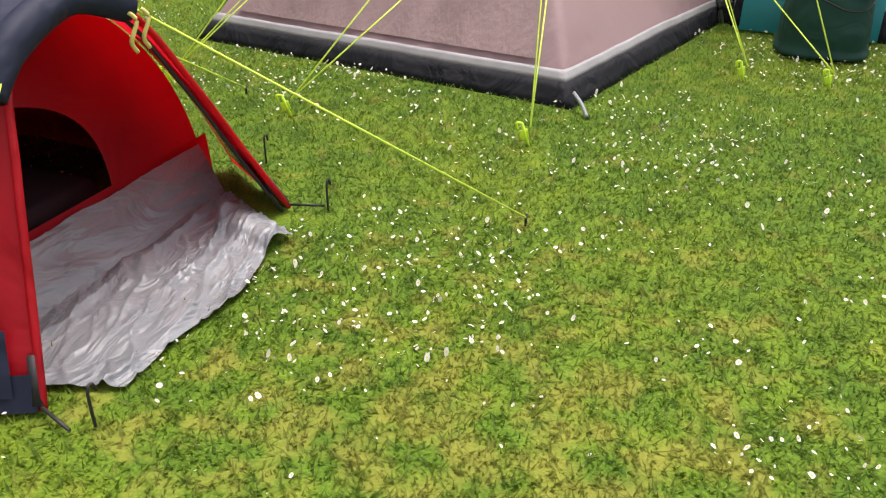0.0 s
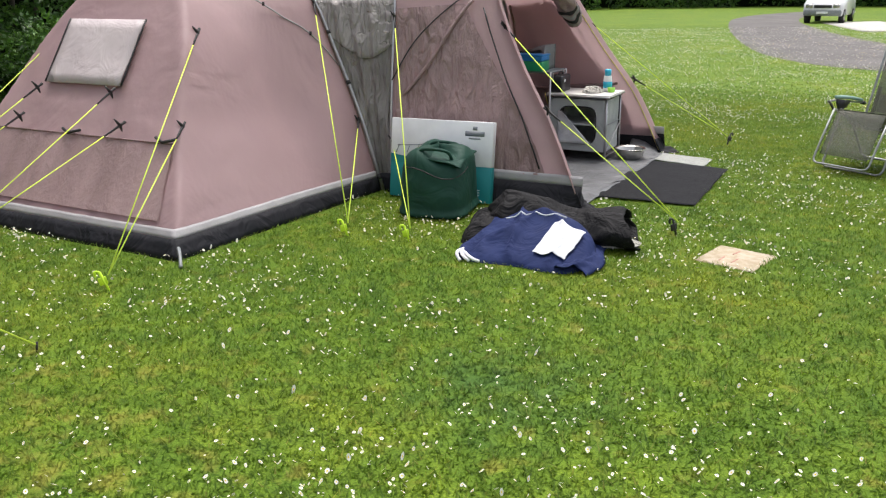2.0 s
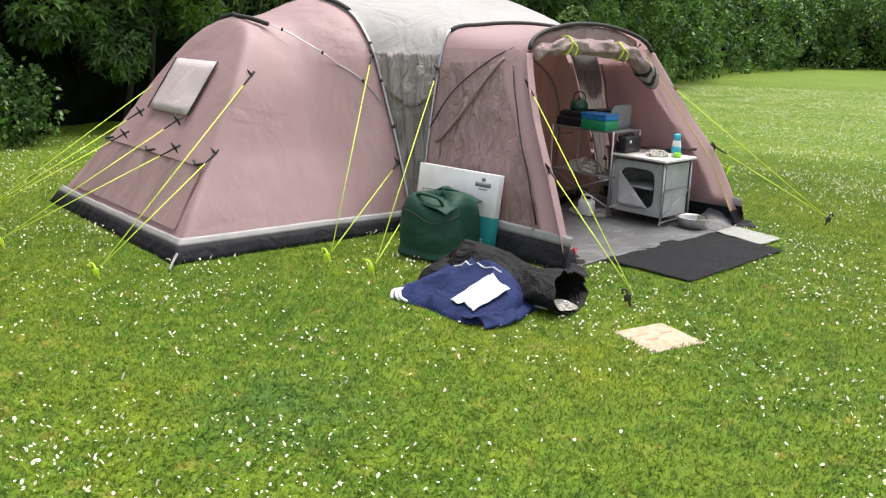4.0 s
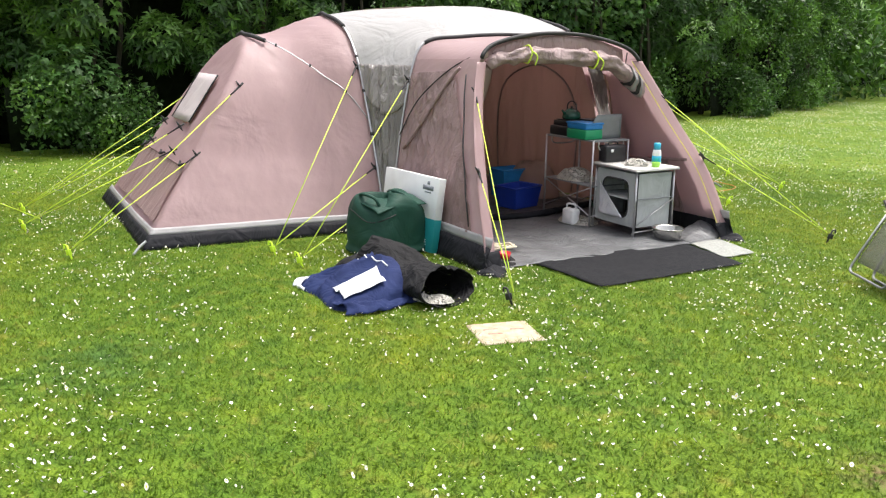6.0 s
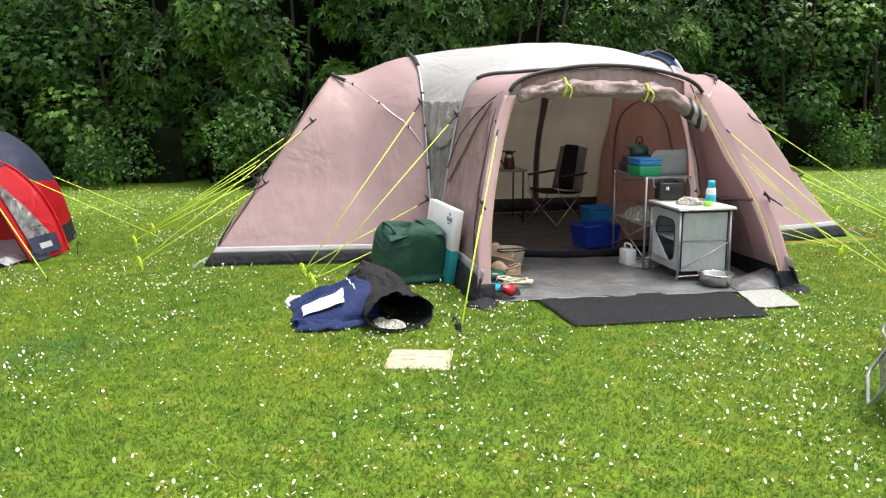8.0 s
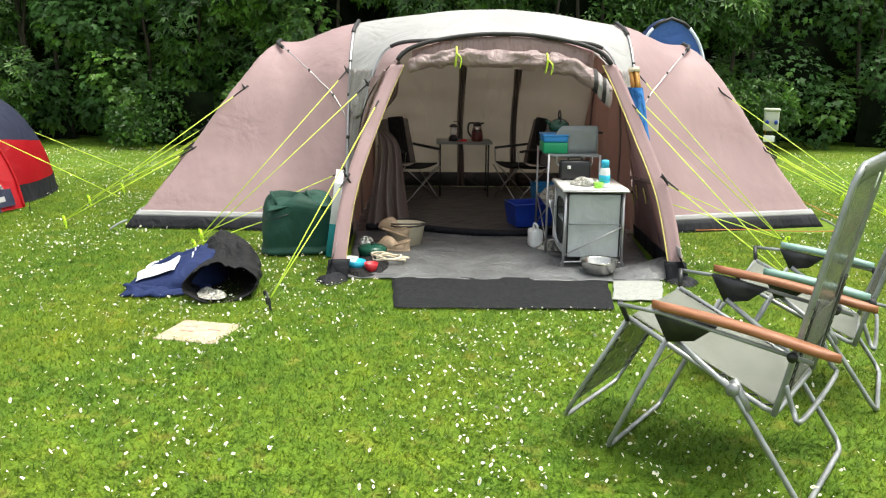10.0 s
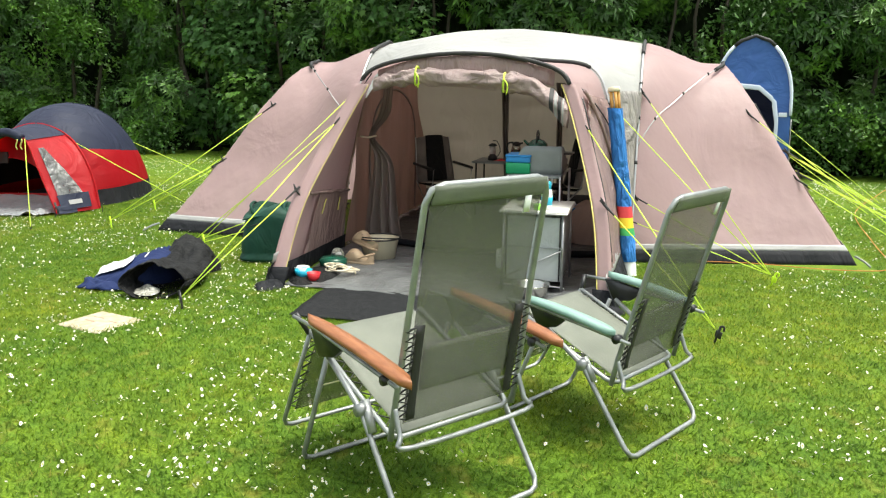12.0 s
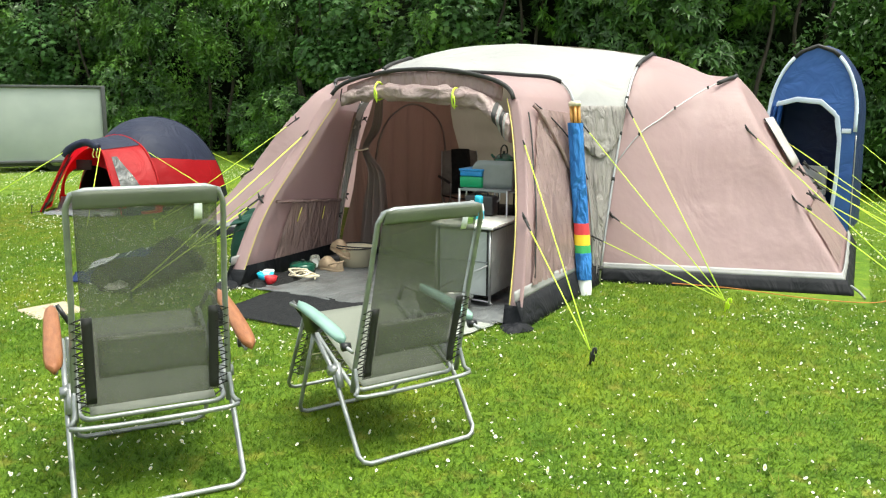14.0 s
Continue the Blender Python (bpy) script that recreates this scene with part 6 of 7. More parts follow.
def kitchen_stand():
    ob = thing("kitchen_stand", site(0.66, 1.38, 0.012), "folding aluminium kitchen stand with wire shelf", "camp kitchen")
    W, D, H = 0.46, 0.8, 0.9
    part("top", box((W, D, 0.02), (0, 0, H - 0.02), 0.004), PANEL_GREY, ob)
    for x in (-1, 1):
        for y in (-1, 1):
            part("leg", tube([(x * W / 2, y * D / 2, 0), (x * W / 2, y * D / 2, H)], 0.011, 8), STEEL, ob)
    for x in (-1, 1):
        part("brace", tube([(x * W / 2, -D / 2, 0.12), (x * W / 2, D / 2, 0.42)], 0.007, 6), STEEL, ob)
        part("brace", tube([(x * W / 2, D / 2, 0.12), (x * W / 2, -D / 2, 0.42)], 0.007, 6), STEEL, ob)
    part("shelf", box((W, D, 0.012), (0, 0, 0.42), 0.003), PANEL_GREY, ob)
    # folding wind shield, three panels
    def shield(a, b):
        """Rounded at its free upper corner."""
        x = -0.2 + 0.42 * a
        top = 0.25 * (1 - max(0.0, (0.3 - a) / 0.3) ** 2.4 * 0.75)
        return x, -0.3 + 0.03 * a, H + top * b

    part("wind_shield", sheet("wind_shield", shield, 24, 6, PANEL_GREY, 0.006), PANEL_GREY, ob, "grey metal wind shield with a rounded corner")
    part("wind_shield", sheet("wind_shield", lambda a, b: (0.225, -0.28 + 0.34 * a, H + (0.25 - 0.1 * a * a) * b), 12, 4, PANEL_GREY, 0.006), PANEL_GREY, ob, "grey metal wind shield")
    for y in (-1, 1):
        part("brace", tube(curve([(-0.16, y * D / 2, H - 0.02), (-0.13, y * D / 2, H - 0.1), (0.13, y * D / 2, H - 0.1), (0.16, y * D / 2, H - 0.02)], 5), 0.008, 6), STEEL, ob)
    part("foot_bar", tube([(-W / 2, -D / 2, 0.12), (W / 2, -D / 2, 0.12)], 0.008, 6), STEEL, ob)
    z = 0.012 + H
    stove = thing("gas_stove", site(0.66, 1.58, z), "black two-burner camping stove", "stove")
    part("body", box((0.42, 0.36, 0.1), (0, 0, 0), 0.012), PLASTIC_BLACK, stove)
    part("upper_case", box((0.36, 0.32, 0.055), (0, 0, 0.1), 0.01), PLASTIC_BLACK, stove)
    part("pan_lid", box((0.36, 0.2, 0.018), (0.12, -0.22, 0.165), 0.006), PLASTIC_BLACK, stove)
    part("grid", box((0.3, 0.28, 0.012), (0, 0, 0.155), 0.004), PLASTIC_BLACK, stove)
    for x in (-0.1, 0.1):
        part("knob", tube([(-0.18, x, 0.035), (-0.2, x, 0.035)], 0.018, 10), STEEL, stove)
    green = thing("storage_box", site(0.5, 1.22, z), "bright green lunch box", "box")
    part("body", box((0.22, 0.32, 0.1), (0, 0, 0), 0.012), BOX_GREEN, green)
    blue = thing("storage_box", site(0.5, 1.22, z + 0.101), "bright blue lunch box on a green one", "box")
    part("body", box((0.22, 0.32, 0.055), (0, 0, 0), 0.012), BOX_BLUE, blue)
    part("lid", box((0.235, 0.335, 0.018), (0, 0, 0.05), 0.006), BOX_BLUE, blue)
    kettle = thing("kettle", site(0.6, 1.58, z + 0.168), "dark green enamel camping kettle", "kettle")
    part("body", lathe([(0.001, 0), (0.09, 0), (0.1, 0.02), (0.092, 0.07), (0.06, 0.1), (0.03, 0.112), (0.001, 0.115)], 24), ENAMEL_GREEN, kettle)
    part("lid_knob", lathe([(0.01, 0.11), (0.018, 0.13), (0.001, 0.14)], 12), PLASTIC_BLACK, kettle)
    part("spout", tube([(-0.08, 0, 0.05), (-0.13, 0, 0.1)], 0.016, 8, taper=0.01), ENAMEL_GREEN, kettle)
    part("handle", tube(curve([(0, -0.08, 0.08), (0, -0.07, 0.16), (0, 0, 0.19), (0, 0.07, 0.16), (0, 0.08, 0.08)], 5), 0.008, 6), PLASTIC_BLACK, kettle)
    rag = thing("tea_towel", site(0.6, 1.45, 0.444), "heap of crumpled pale cloths on the shelf", "towel")
    part("cloth", crumple("cloth", RAG, lambda t: (0.18 * math.cos(t), (0.24 + 0.03 * math.sin(3 * t)) * math.sin(t)), lambda x, y: 0.11, 8.0, 26), RAG, rag)
    can = thing("water_carrier", site(0.36, 1.2, 0.02, 10), "small white plastic water carrier with handle", "container")
    part("body", box((0.12, 0.16, 0.17), (0, 0, 0), 0.025), WHITE_PLASTIC, can)
    part("handle", tube(curve([(0, -0.06, 0.165), (0, -0.05, 0.21), (0, 0.05, 0.21), (0, 0.06, 0.165)], 5), 0.011, 6), WHITE_PLASTIC, can)
    part("cap", lathe([(0.022, 0.17), (0.022, 0.195), (0.001, 0.197)], 12, (0.03, 0, 0)), PLASTIC_BLACK, can)
    tray = thing("folded_bag", site(0.5, 1.25, 0.02, 20), "flat pale bag of white and green cloth on the groundsheet", "bag")
    part("cloth", crumple("cloth", RAG, lambda t: (0.2 * math.cos(t), (0.24 + 0.03 * math.sin(2 * t)) * math.sin(t)), lambda x, y: 0.05, 4.0, 22), RAG, tray)


kitchen_stand()


def crate(m, size, mat, label):
    ob = thing("crate", m, label, "crate")
    x, y, z = size
    bm = bmesh.new()
    rings = []
    for k, h in ((0.84, 0.0), (1.0, z), (0.94, z), (0.8, 0.012)):
        rings.append([bm.verts.new((sx * x / 2 * k, sy * y / 2 * k, h)) for sx, sy in ((-1, -1), (1, -1), (1, 1), (-1, 1))])
    bm.faces.new(rings[0][::-1])
    for A, B in zip(rings, rings[1:]):
        for i in range(4):
            bm.faces.new((A[i], A[(i + 1) % 4], B[(i + 1) % 4], B[i]))
    bm.faces.new(rings[-1])
    me = finish(bm, "tub", mat, False)
    part("tub", me, mat, ob)
    rim = [(-x / 2, -y / 2, z), (x / 2, -y / 2, z), (x / 2, y / 2, z), (-x / 2, y / 2, z)]
    part("rim", tube(rim, 0.012, 6, closed=True), mat, ob)
    return ob


crate(site(0.42, 2.3, 0.02, 15), (0.46, 0.34, 0.24), PLASTIC_BLUE, "royal blue plastic crate on the tent floor")
crate(site(0.72, 2.95, 0.02, 5), (0.4, 0.3, 0.34), BOX_BLUE, "blue lidded storage tub inside the tent")
dark = thing("rucksack", site(1.05, 2.9, 0.02), "dark brown rucksack on the tent floor", "bag")
part("body", crumple("body", INNER_BROWN, lambda t: (0.3 * math.cos(t), 0.4 * math.sin(t)), lambda x, y: 0.42, 3.0, 24, 3.0), INNER_BROWN, dark)


def bowl():
    ob = thing("washing_up_bowl", site(0.77, 0.2, 0.016), "round stainless steel bowl on the groundsheet", "bowl")
    part("body", lathe([(0.001, 0), (0.09, 0), (0.13, 0.03), (0.148, 0.1), (0.158, 0.118), (0.155, 0.121), (0.142, 0.102), (0.122, 0.034), (0.085, 0.008), (0.001, 0.008)], 36), STAINLESS, ob)


bowl()


def fold_flap():
    ob = thing("groundsheet_corner", site(1.1, 0.22, 0.01), "turned-up corner of the porch groundsheet", "groundsheet")
    part("fold", sheet("fold", lambda a, b: (-0.25 + 0.5 * a, -0.24 + 0.3 * b + 0.06 * a, 0.012 + 0.11 * a * math.sin(1.6 * b) + 0.012 * wob(a, b, 0, 5.0)), 16, 14, FLOOR_GREY, 0.004), FLOOR_GREY, ob)


fold_flap()


# ---- shoes and odds by the porch's other side ----
def clog(m):
    ob = thing("clog", m @ Matrix.Scale(1.2, 4), "tan rubber clog on the groundsheet", "shoe", "clogs in the porch")

    def shell(a, b):
        t = math.pi * b
        y = -0.13 + 0.26 * a
        wd = 0.05 * (1 - abs(2 * a - 1) ** 4) ** 0.5 * (0.85 + 0.25 * a)
        top = 0.035 + (0.065 * math.sin(math.pi * min(1, max(0, (a - 0.35) / 0.62))) if a > 0.35 else 0.0) + (0.03 if a < 0.12 else 0)
        return -wd * math.cos(t), y, 0.012 + top * math.sin(t) ** 0.6

    part("upper", sheet("upper", shell, 20, 16, TAN_RUBBER, 0.004), TAN_RUBBER, ob)
    part("sole", sheet("sole", lambda a, b: (0.056 * (2 * b - 1) * (1 - abs(2 * a - 1) ** 4) ** 0.5, -0.135 + 0.27 * a, 0.004), 14, 6, TAN_RUBBER, 0.018), TAN_RUBBER, ob)
    for i in range(7):
        y, x = 0.03 + 0.035 * (i // 3), 0.028 * (i % 3 - 1)
        p = Vector(shell((y + 0.13) / 0.26, 0.5 + x * 9))
        part("vent_hole", lathe([(0.001, 0.003), (0.008, 0.002), (0.009, -0.004)], 8, (p.x, p.y, p.z)), INNER_BROWN, ob)
    part("strap", tube(curve([(-0.05, -0.02, 0.05), (-0.045, -0.1, 0.08), (0, -0.13, 0.085), (0.045, -0.1, 0.08), (0.05, -0.02, 0.05)], 4), 0.008, 5), TAN_RUBBER, ob)


clog(site(-0.97, 0.97, 0.02, 78))
clog(site(-0.98, 1.16, 0.15, 70) @ pose(0, 0, 0, 14, 8, 0))
tub = thing("tub", site(-0.87, 1.27, 0.02), "cream plastic tub with dark rim in the porch", "tub")
part("body", lathe([(0.001, 0), (0.15, 0), (0.185, 0.19), (0.2, 0.2), (0.18, 0.19), (0.145, 0.015), (0.001, 0.015)], 28), CREAM_TUB, tub)
part("rim", tube([(0.2 * math.cos(k * math.pi / 16), 0.2 * math.sin(k * math.pi / 16), 0.203) for k in range(32)], 0.008, 6, closed=True), BLACK, tub, "dark rim")
part("handle", tube(curve([(-0.2, 0, 0.2), (-0.1, -0.17, 0.225), (0.1, -0.17, 0.225), (0.2, 0, 0.2)], 6), 0.007, 6), BLACK, tub)
sandal = thing("sandal", site(-1.2, 1.02, 0.03, 35), "pale worn sandal standing on its side", "shoe")
part("sole", sheet("sole", lambda a, b: (0.045 * (2 * b - 1) * (1 - abs(2 * a - 1) ** 4) ** 0.5, -0.13 + 0.26 * a, 0.01 + 0.05 * a * a), 16, 6, WHITE_PLASTIC, 0.018), WHITE_PLASTIC, sandal)
for y in (-0.02, 0.06):
    part("strap", tube(curve([(-0.045, y, 0.03), (-0.03, y, 0.085), (0.03, y + 0.02, 0.085), (0.045, y + 0.02, 0.03)], 4), 0.012, 5), RAG, sandal)
rope = thing("rope_coil", site(-0.97, 0.52, 0.02), "loose coil of cream rope", "rope")
part("coil", tube(curve([((0.13 + 0.06 * math.sin(i * 1.7)) * math.cos(i * 1.1), (0.1 + 0.05 * math.cos(i * 2.3)) * math.sin(i * 1.1), 0.012 + 0.012 * (i % 3) + 0.002 * i) for i in range(22)], 4), 0.009, 6), CREAM_ROPE, rope)
for u, w, r, mat, label, cat in ((-1.24, 0.3, 0.08, CYAN_PLASTIC, "small cyan plastic bowl", "bowl"), (-1.11, 0.22, 0.06, RED_PLASTIC, "small red plastic pot", "pot"), (-1.3, 0.4, 0.07, WHITE_PLASTIC, "small white plastic pot", "pot")):
    pot = thing("pot" if cat == "pot" else "bowl", site(u, w, 0.02), label, cat)
    part("body", lathe([(0.001, 0), (r * 0.7, 0), (r, 0.07), (r * 0.94, 0.07), (r * 0.64, 0.01), (0.001, 0.01)], 20), mat, pot)
pan = thing("pan", site(-1.14, 0.74, 0.02), "dark green lidded pan", "pan")
part("body", lathe([(0.001, 0), (0.12, 0), (0.13, 0.08), (0.1, 0.1), (0.001, 0.115)], 24), ENAMEL_GREEN, pan)
part("lid_knob", lathe([(0.012, 0.112), (0.02, 0.13), (0.001, 0.135)], 10), PLASTIC_BLACK, pan)
heap = thing("dark_cloth", site(-1.17, 0.42, 0.008), "crumpled black cloth under the small pots", "cloth")
part("cloth", crumple("cloth", BLACK_CLOTH, lambda t: (0.2 * math.cos(t), 0.4 * math.sin(t)), lambda x, y: 0.05, 2.0, 26), BLACK_CLOTH, heap)
for s, w in ((-1, -0.05), (1, -0.02)):
    sod = thing("sod_cloth", site(s * 1.4, w, 0.002), "loose black mud flap at the porch foot", "mud flap")
    part("cloth", crumple("cloth", SKIRT, lambda t: (0.13 * math.cos(t), 0.12 * math.sin(t) * (1 + 0.3 * math.sin(3 * t))), lambda x, y: 0.05, s * 2.0, 18), SKIRT, sod)


# ---- inside the tent ----
def folding_chair(m):
    ob = thing("folding_chair", m, "black folding camping chair inside the tent", "chair", "folding chairs round the table")
    w = 0.27
    part("seat", sheet("seat", lambda a, b: (-w + 2 * w * a, -0.22 + 0.44 * b, 0.42 - 0.05 * math.sin(math.pi * a) + 0.04 * b), 10, 10, BLACK_CLOTH, 0.01), BLACK_CLOTH, ob)
    def back(a, b):
        return Vector(((-w + 2 * w * a) * (1 - 0.15 * b), -0.22 - 0.12 * b + 0.04 * math.sin(math.pi * a), 0.42 + 0.56 * b + 0.03 * math.sin(math.pi * a) * b))

    part("backrest", sheet("backrest", back, 12, 12, CHAIR_GREY, 0.012), CHAIR_GREY, ob, "grey-brown backrest cloth")
    part("back_pad", sheet("back_pad", lambda a, b: back(0.24 + 0.52 * a, 0.02 + 0.98 * b) + Vector((0, 0.012 + 0.025 * math.sin(math.pi * a) * (0.6 + 0.4 * math.sin(9 * b)), 0.01)), 10, 20, BLACK_CLOTH, 0.012), BLACK_CLOTH, ob, "black padded middle")
    for s in (-1, 1):
        part("leg", tube([(s * w, -0.24, 0.44), (s * w, 0.24, 0.0)], 0.009, 6), STEEL, ob)
        part("leg", tube([(s * w, 0.24, 0.62), (s * w, 0.22, 0.44), (s * w, -0.24, 0.0)], 0.009, 6), STEEL, ob)
        part("back_post", tube([(s * w, -0.22, 0.0 + 0.42), (s * w * 0.88, -0.34, 0.99)], 0.009, 6), STEEL, ob)
        part("armrest", tube([(s * (w + 0.02), -0.28, 0.66), (s * (w + 0.02), 0.22, 0.63)], 0.018, 6), BLACK, ob)
    part("front_leg", tube([(-w, 0.24, 0), (w, 0.26, 0.42)], 0.008, 6), STEEL, ob)
    part("front_leg", tube([(w, 0.24, 0), (-w, 0.26, 0.42)], 0.008, 6), STEEL, ob)
    return ob


folding_chair(site(-0.92, 3.95, 0.02, -138))
folding_chair(site(0.5, 4.05, 0.02, 118))


def camp_table():
    ob = thing("camping_table", site(-0.23, 4.4, 0.02), "grey folding camping table", "table")
    W, D, H = 0.72, 0.6, 0.7
    part("tabletop", box((W, D, 0.025), (0, 0, H - 0.025), 0.006), PANEL_GREY, ob)
    for x in (-1, 1):
        for y in (-1, 1):
            part("leg", tube([(x * (W / 2 - 0.05), y * (D / 2 - 0.04), 0), (x * (W / 2 - 0.05), y * (D / 2 - 0.04), H - 0.02)], 0.011, 8), BLACK, ob)
        part("stretcher", tube([(x * (W / 2 - 0.05), -D / 2 + 0.04, 0.06), (x * (W / 2 - 0.05), D / 2 - 0.04, 0.06)], 0.008, 6), BLACK, ob)
    jug = thing("coffee_jug", site(-0.06, 4.36, 0.72), "dark red and steel insulated jug with black handle", "jug")
    part("body", lathe([(0.001, 0), (0.075, 0), (0.078, 0.03), (0.07, 0.12)], 20), JUG_RED, jug, "dark red body")
    part("collar", lathe([(0.07, 0.12), (0.064, 0.165), (0.05, 0.2)], 20), STAINLESS, jug, "steel collar")
    part("lid", lathe([(0.052, 0.2), (0.055, 0.225), (0.03, 0.245), (0.001, 0.25)], 18), PLASTIC_BLACK, jug)
    part("spout", tube([(0.04, 0, 0.22), (0.085, 0, 0.235)], 0.016, 6, taper=0.01), PLASTIC_BLACK, jug)
    part("handle", tube(curve([(-0.04, 0, 0.235), (-0.11, 0, 0.22), (-0.115, 0, 0.12), (-0.07, 0, 0.05)], 5), 0.013, 6), PLASTIC_BLACK, jug)
    for u, mat in ((-0.37, PLASTIC_BLACK),):
        lamp = thing("lantern", site(u, 4.36, 0.72), "black camping lantern with white glass", "lantern")
        part("base", lathe([(0.001, 0), (0.065, 0), (0.06, 0.05), (0.035, 0.07), (0.035, 0.08)], 18), mat, lamp)
        part("glass", lathe([(0.035, 0.08), (0.042, 0.12), (0.035, 0.18)], 18), WHITE_PLASTIC, lamp, "white glass")
        part("cap", lathe([(0.05, 0.18), (0.06, 0.19), (0.03, 0.215), (0.001, 0.22)], 18), PLASTIC_BLACK, lamp)
        part("handle", tube(curve([(0.05, 0, 0.03), (0.1, 0, 0.12), (0.06, 0, 0.24), (0, 0, 0.25)], 5), 0.006, 6), PLASTIC_BLACK, lamp)
    odds = thing("cloth", site(-0.26, 4.28, 0.72), "small dark red cloth on the table", "cloth")
    part("cloth", crumple("cloth", RED_PLASTIC, lambda t: (0.08 * math.cos(t), 0.05 * math.sin(t)), lambda x, y: 0.03, 2.0, 12), RED_PLASTIC, odds)


camp_table()

# ---- hedge and distance ----
def leaves(rng, centres, normals, size, mat, name, shape=0.5):
    """Many folded leaves as one mesh."""
    n = len(centres)
    a = rng.normal(size=(n, 3))
    d = normals * 0.6 + a * 0.75
    d[:, 2] -= 0.25
    d /= np.linalg.norm(d, axis=1, keepdims=True)
    side = np.cross(d, rng.normal(size=(n, 3)))
    side /= np.linalg.norm(side, axis=1, keepdims=True) + 1e-9
    up = np.cross(side, d)
    L = (size * rng.uniform(0.6, 1.35, n))[:, None]
    W = L * shape
    base = centres
    mid = base + d * L * 0.45
    v = np.stack([base, mid + side * W * 0.5 + up * W * 0.14, base + d * L - up * L * 0.12, mid - side * W * 0.5 + up * W * 0.14], axis=1).reshape(-1, 3)
    idx = np.arange(n)[:, None] * 4
    tri = np.concatenate([idx + [0, 1, 2], idx + [0, 2, 3]], axis=1).reshape(-1, 3)
    return raw_mesh(name, v, tri, mat)


def unit(a):
    return a / (np.linalg.norm(a, axis=1, keepdims=True) + 1e-9)


def rosettes(rng, centres, normals, size, mat, name, shape=0.34):
    """Whorls of long leaves at the twig ends, as laurel bears them."""
    k, n = 7, len(centres)
    axis = unit(normals + rng.normal(0, 0.35, (n, 3)) + np.array((0, -0.25, 0.35)))
    p = unit(np.cross(axis, rng.normal(size=(n, 3))))
    q = np.cross(axis, p)
    verts = []
    for i in range(k):
        t = 2 * math.pi * i / k + rng.uniform(-0.35, 0.35, n)
        out = p * np.cos(t)[:, None] + q * np.sin(t)[:, None]
        lift = rng.uniform(0.0, 0.75, n)[:, None]
        d = unit(out + axis * lift)
        side = np.cross(d, axis)
        L = (size * rng.uniform(0.65, 1.25, n))[:, None]
        up = np.cross(side, d)
        base = centres + d * L * 0.08
        mid, far = base + d * L * 0.42, base + d * L
        far = far - up * L * 0.1 - np.array((0, 0, 1)) * L * 0.16
        W = L * shape * 0.5
        verts.append(np.stack([base, mid + side * W + up * W * 0.3, far, mid - side * W + up * W * 0.3], axis=1))
    v = np.concatenate(verts).reshape(-1, 3)
    idx = np.arange(n * k)[:, None] * 4
    return raw_mesh(name, v, np.concatenate([idx + [0, 1, 2], idx + [0, 2, 3]], axis=1).reshape(-1, 3), mat)


def broad_leaves(rng, centres, normals, size, mat, name, shape=1.0):
    """Five-lobed leaves held out flat in layers, as sycamore bears them."""
    n = len(centres)
    face = unit(normals * 0.55 + rng.normal(0, 0.32, (n, 3)) + np.array((0, -0.15, 0.75)))
    tip = unit(np.cross(np.cross(face, normals + rng.normal(0, 0.4, (n, 3)) + np.array((0, -0.3, -0.3))), face))
    side = np.cross(tip, face)
    L = (size * rng.uniform(0.55, 1.2, n))[:, None]
    outline = ((0.0, -0.08, 0), (0.42, -0.12, -0.05), (0.3, 0.18, 0.04), (0.58, 0.5, -0.06), (0.2, 0.5, 0.03), (0.0, 1.0, -0.16),
               (-0.2, 0.5, 0.03), (-0.58, 0.5, -0.06), (-0.3, 0.18, 0.04), (-0.42, -0.12, -0.05))
    ring = [centres + L * (side * a + tip * b + face * h) for a, b, h in outline]
    v = np.stack([centres + tip * L * 0.22] + ring, axis=1).reshape(-1, 3)
    m = len(outline)
    idx = np.arange(n)[:, None] * (m + 1)
    tri = np.concatenate([idx + [0, 1 + i, 1 + (i + 1) % m] for i in range(m)], axis=1).reshape(-1, 3)
    return raw_mesh(name, v, tri, mat)


def raw_mesh(name, v, tri, mat):
    me = bpy.data.meshes.new(name)
    me.vertices.add(len(v))
    me.vertices.foreach_set("co", np.ascontiguousarray(v, dtype=np.float32).ravel())
    k = tri.shape[1]
    me.loops.add(tri.size)
    me.loops.foreach_set("vertex_index", np.ascontiguousarray(tri, dtype=np.int32).ravel())
    me.polygons.add(len(tri))
    me.polygons.foreach_set("loop_start", np.arange(len(tri), dtype=np.int32) * k)
    me.update(calc_edges=True)
    me.materials.append(mat)
    return me


HEDGE_LINE = [(-40, 0), (-32, 6), (-25, 9.5), (-18, 11.3), (-11.5, 11.3), (-7.5, 10.4), (-4, 9.5), (0, 9.6), (4, 10.3), (9, 10.5), (13.5, 10.9), (18, 12.1), (23, 13.8), (31, 17.2), (40, 20.5), (52, 22), (64, 18), (70, 6), (74, -12), (76, -34)]


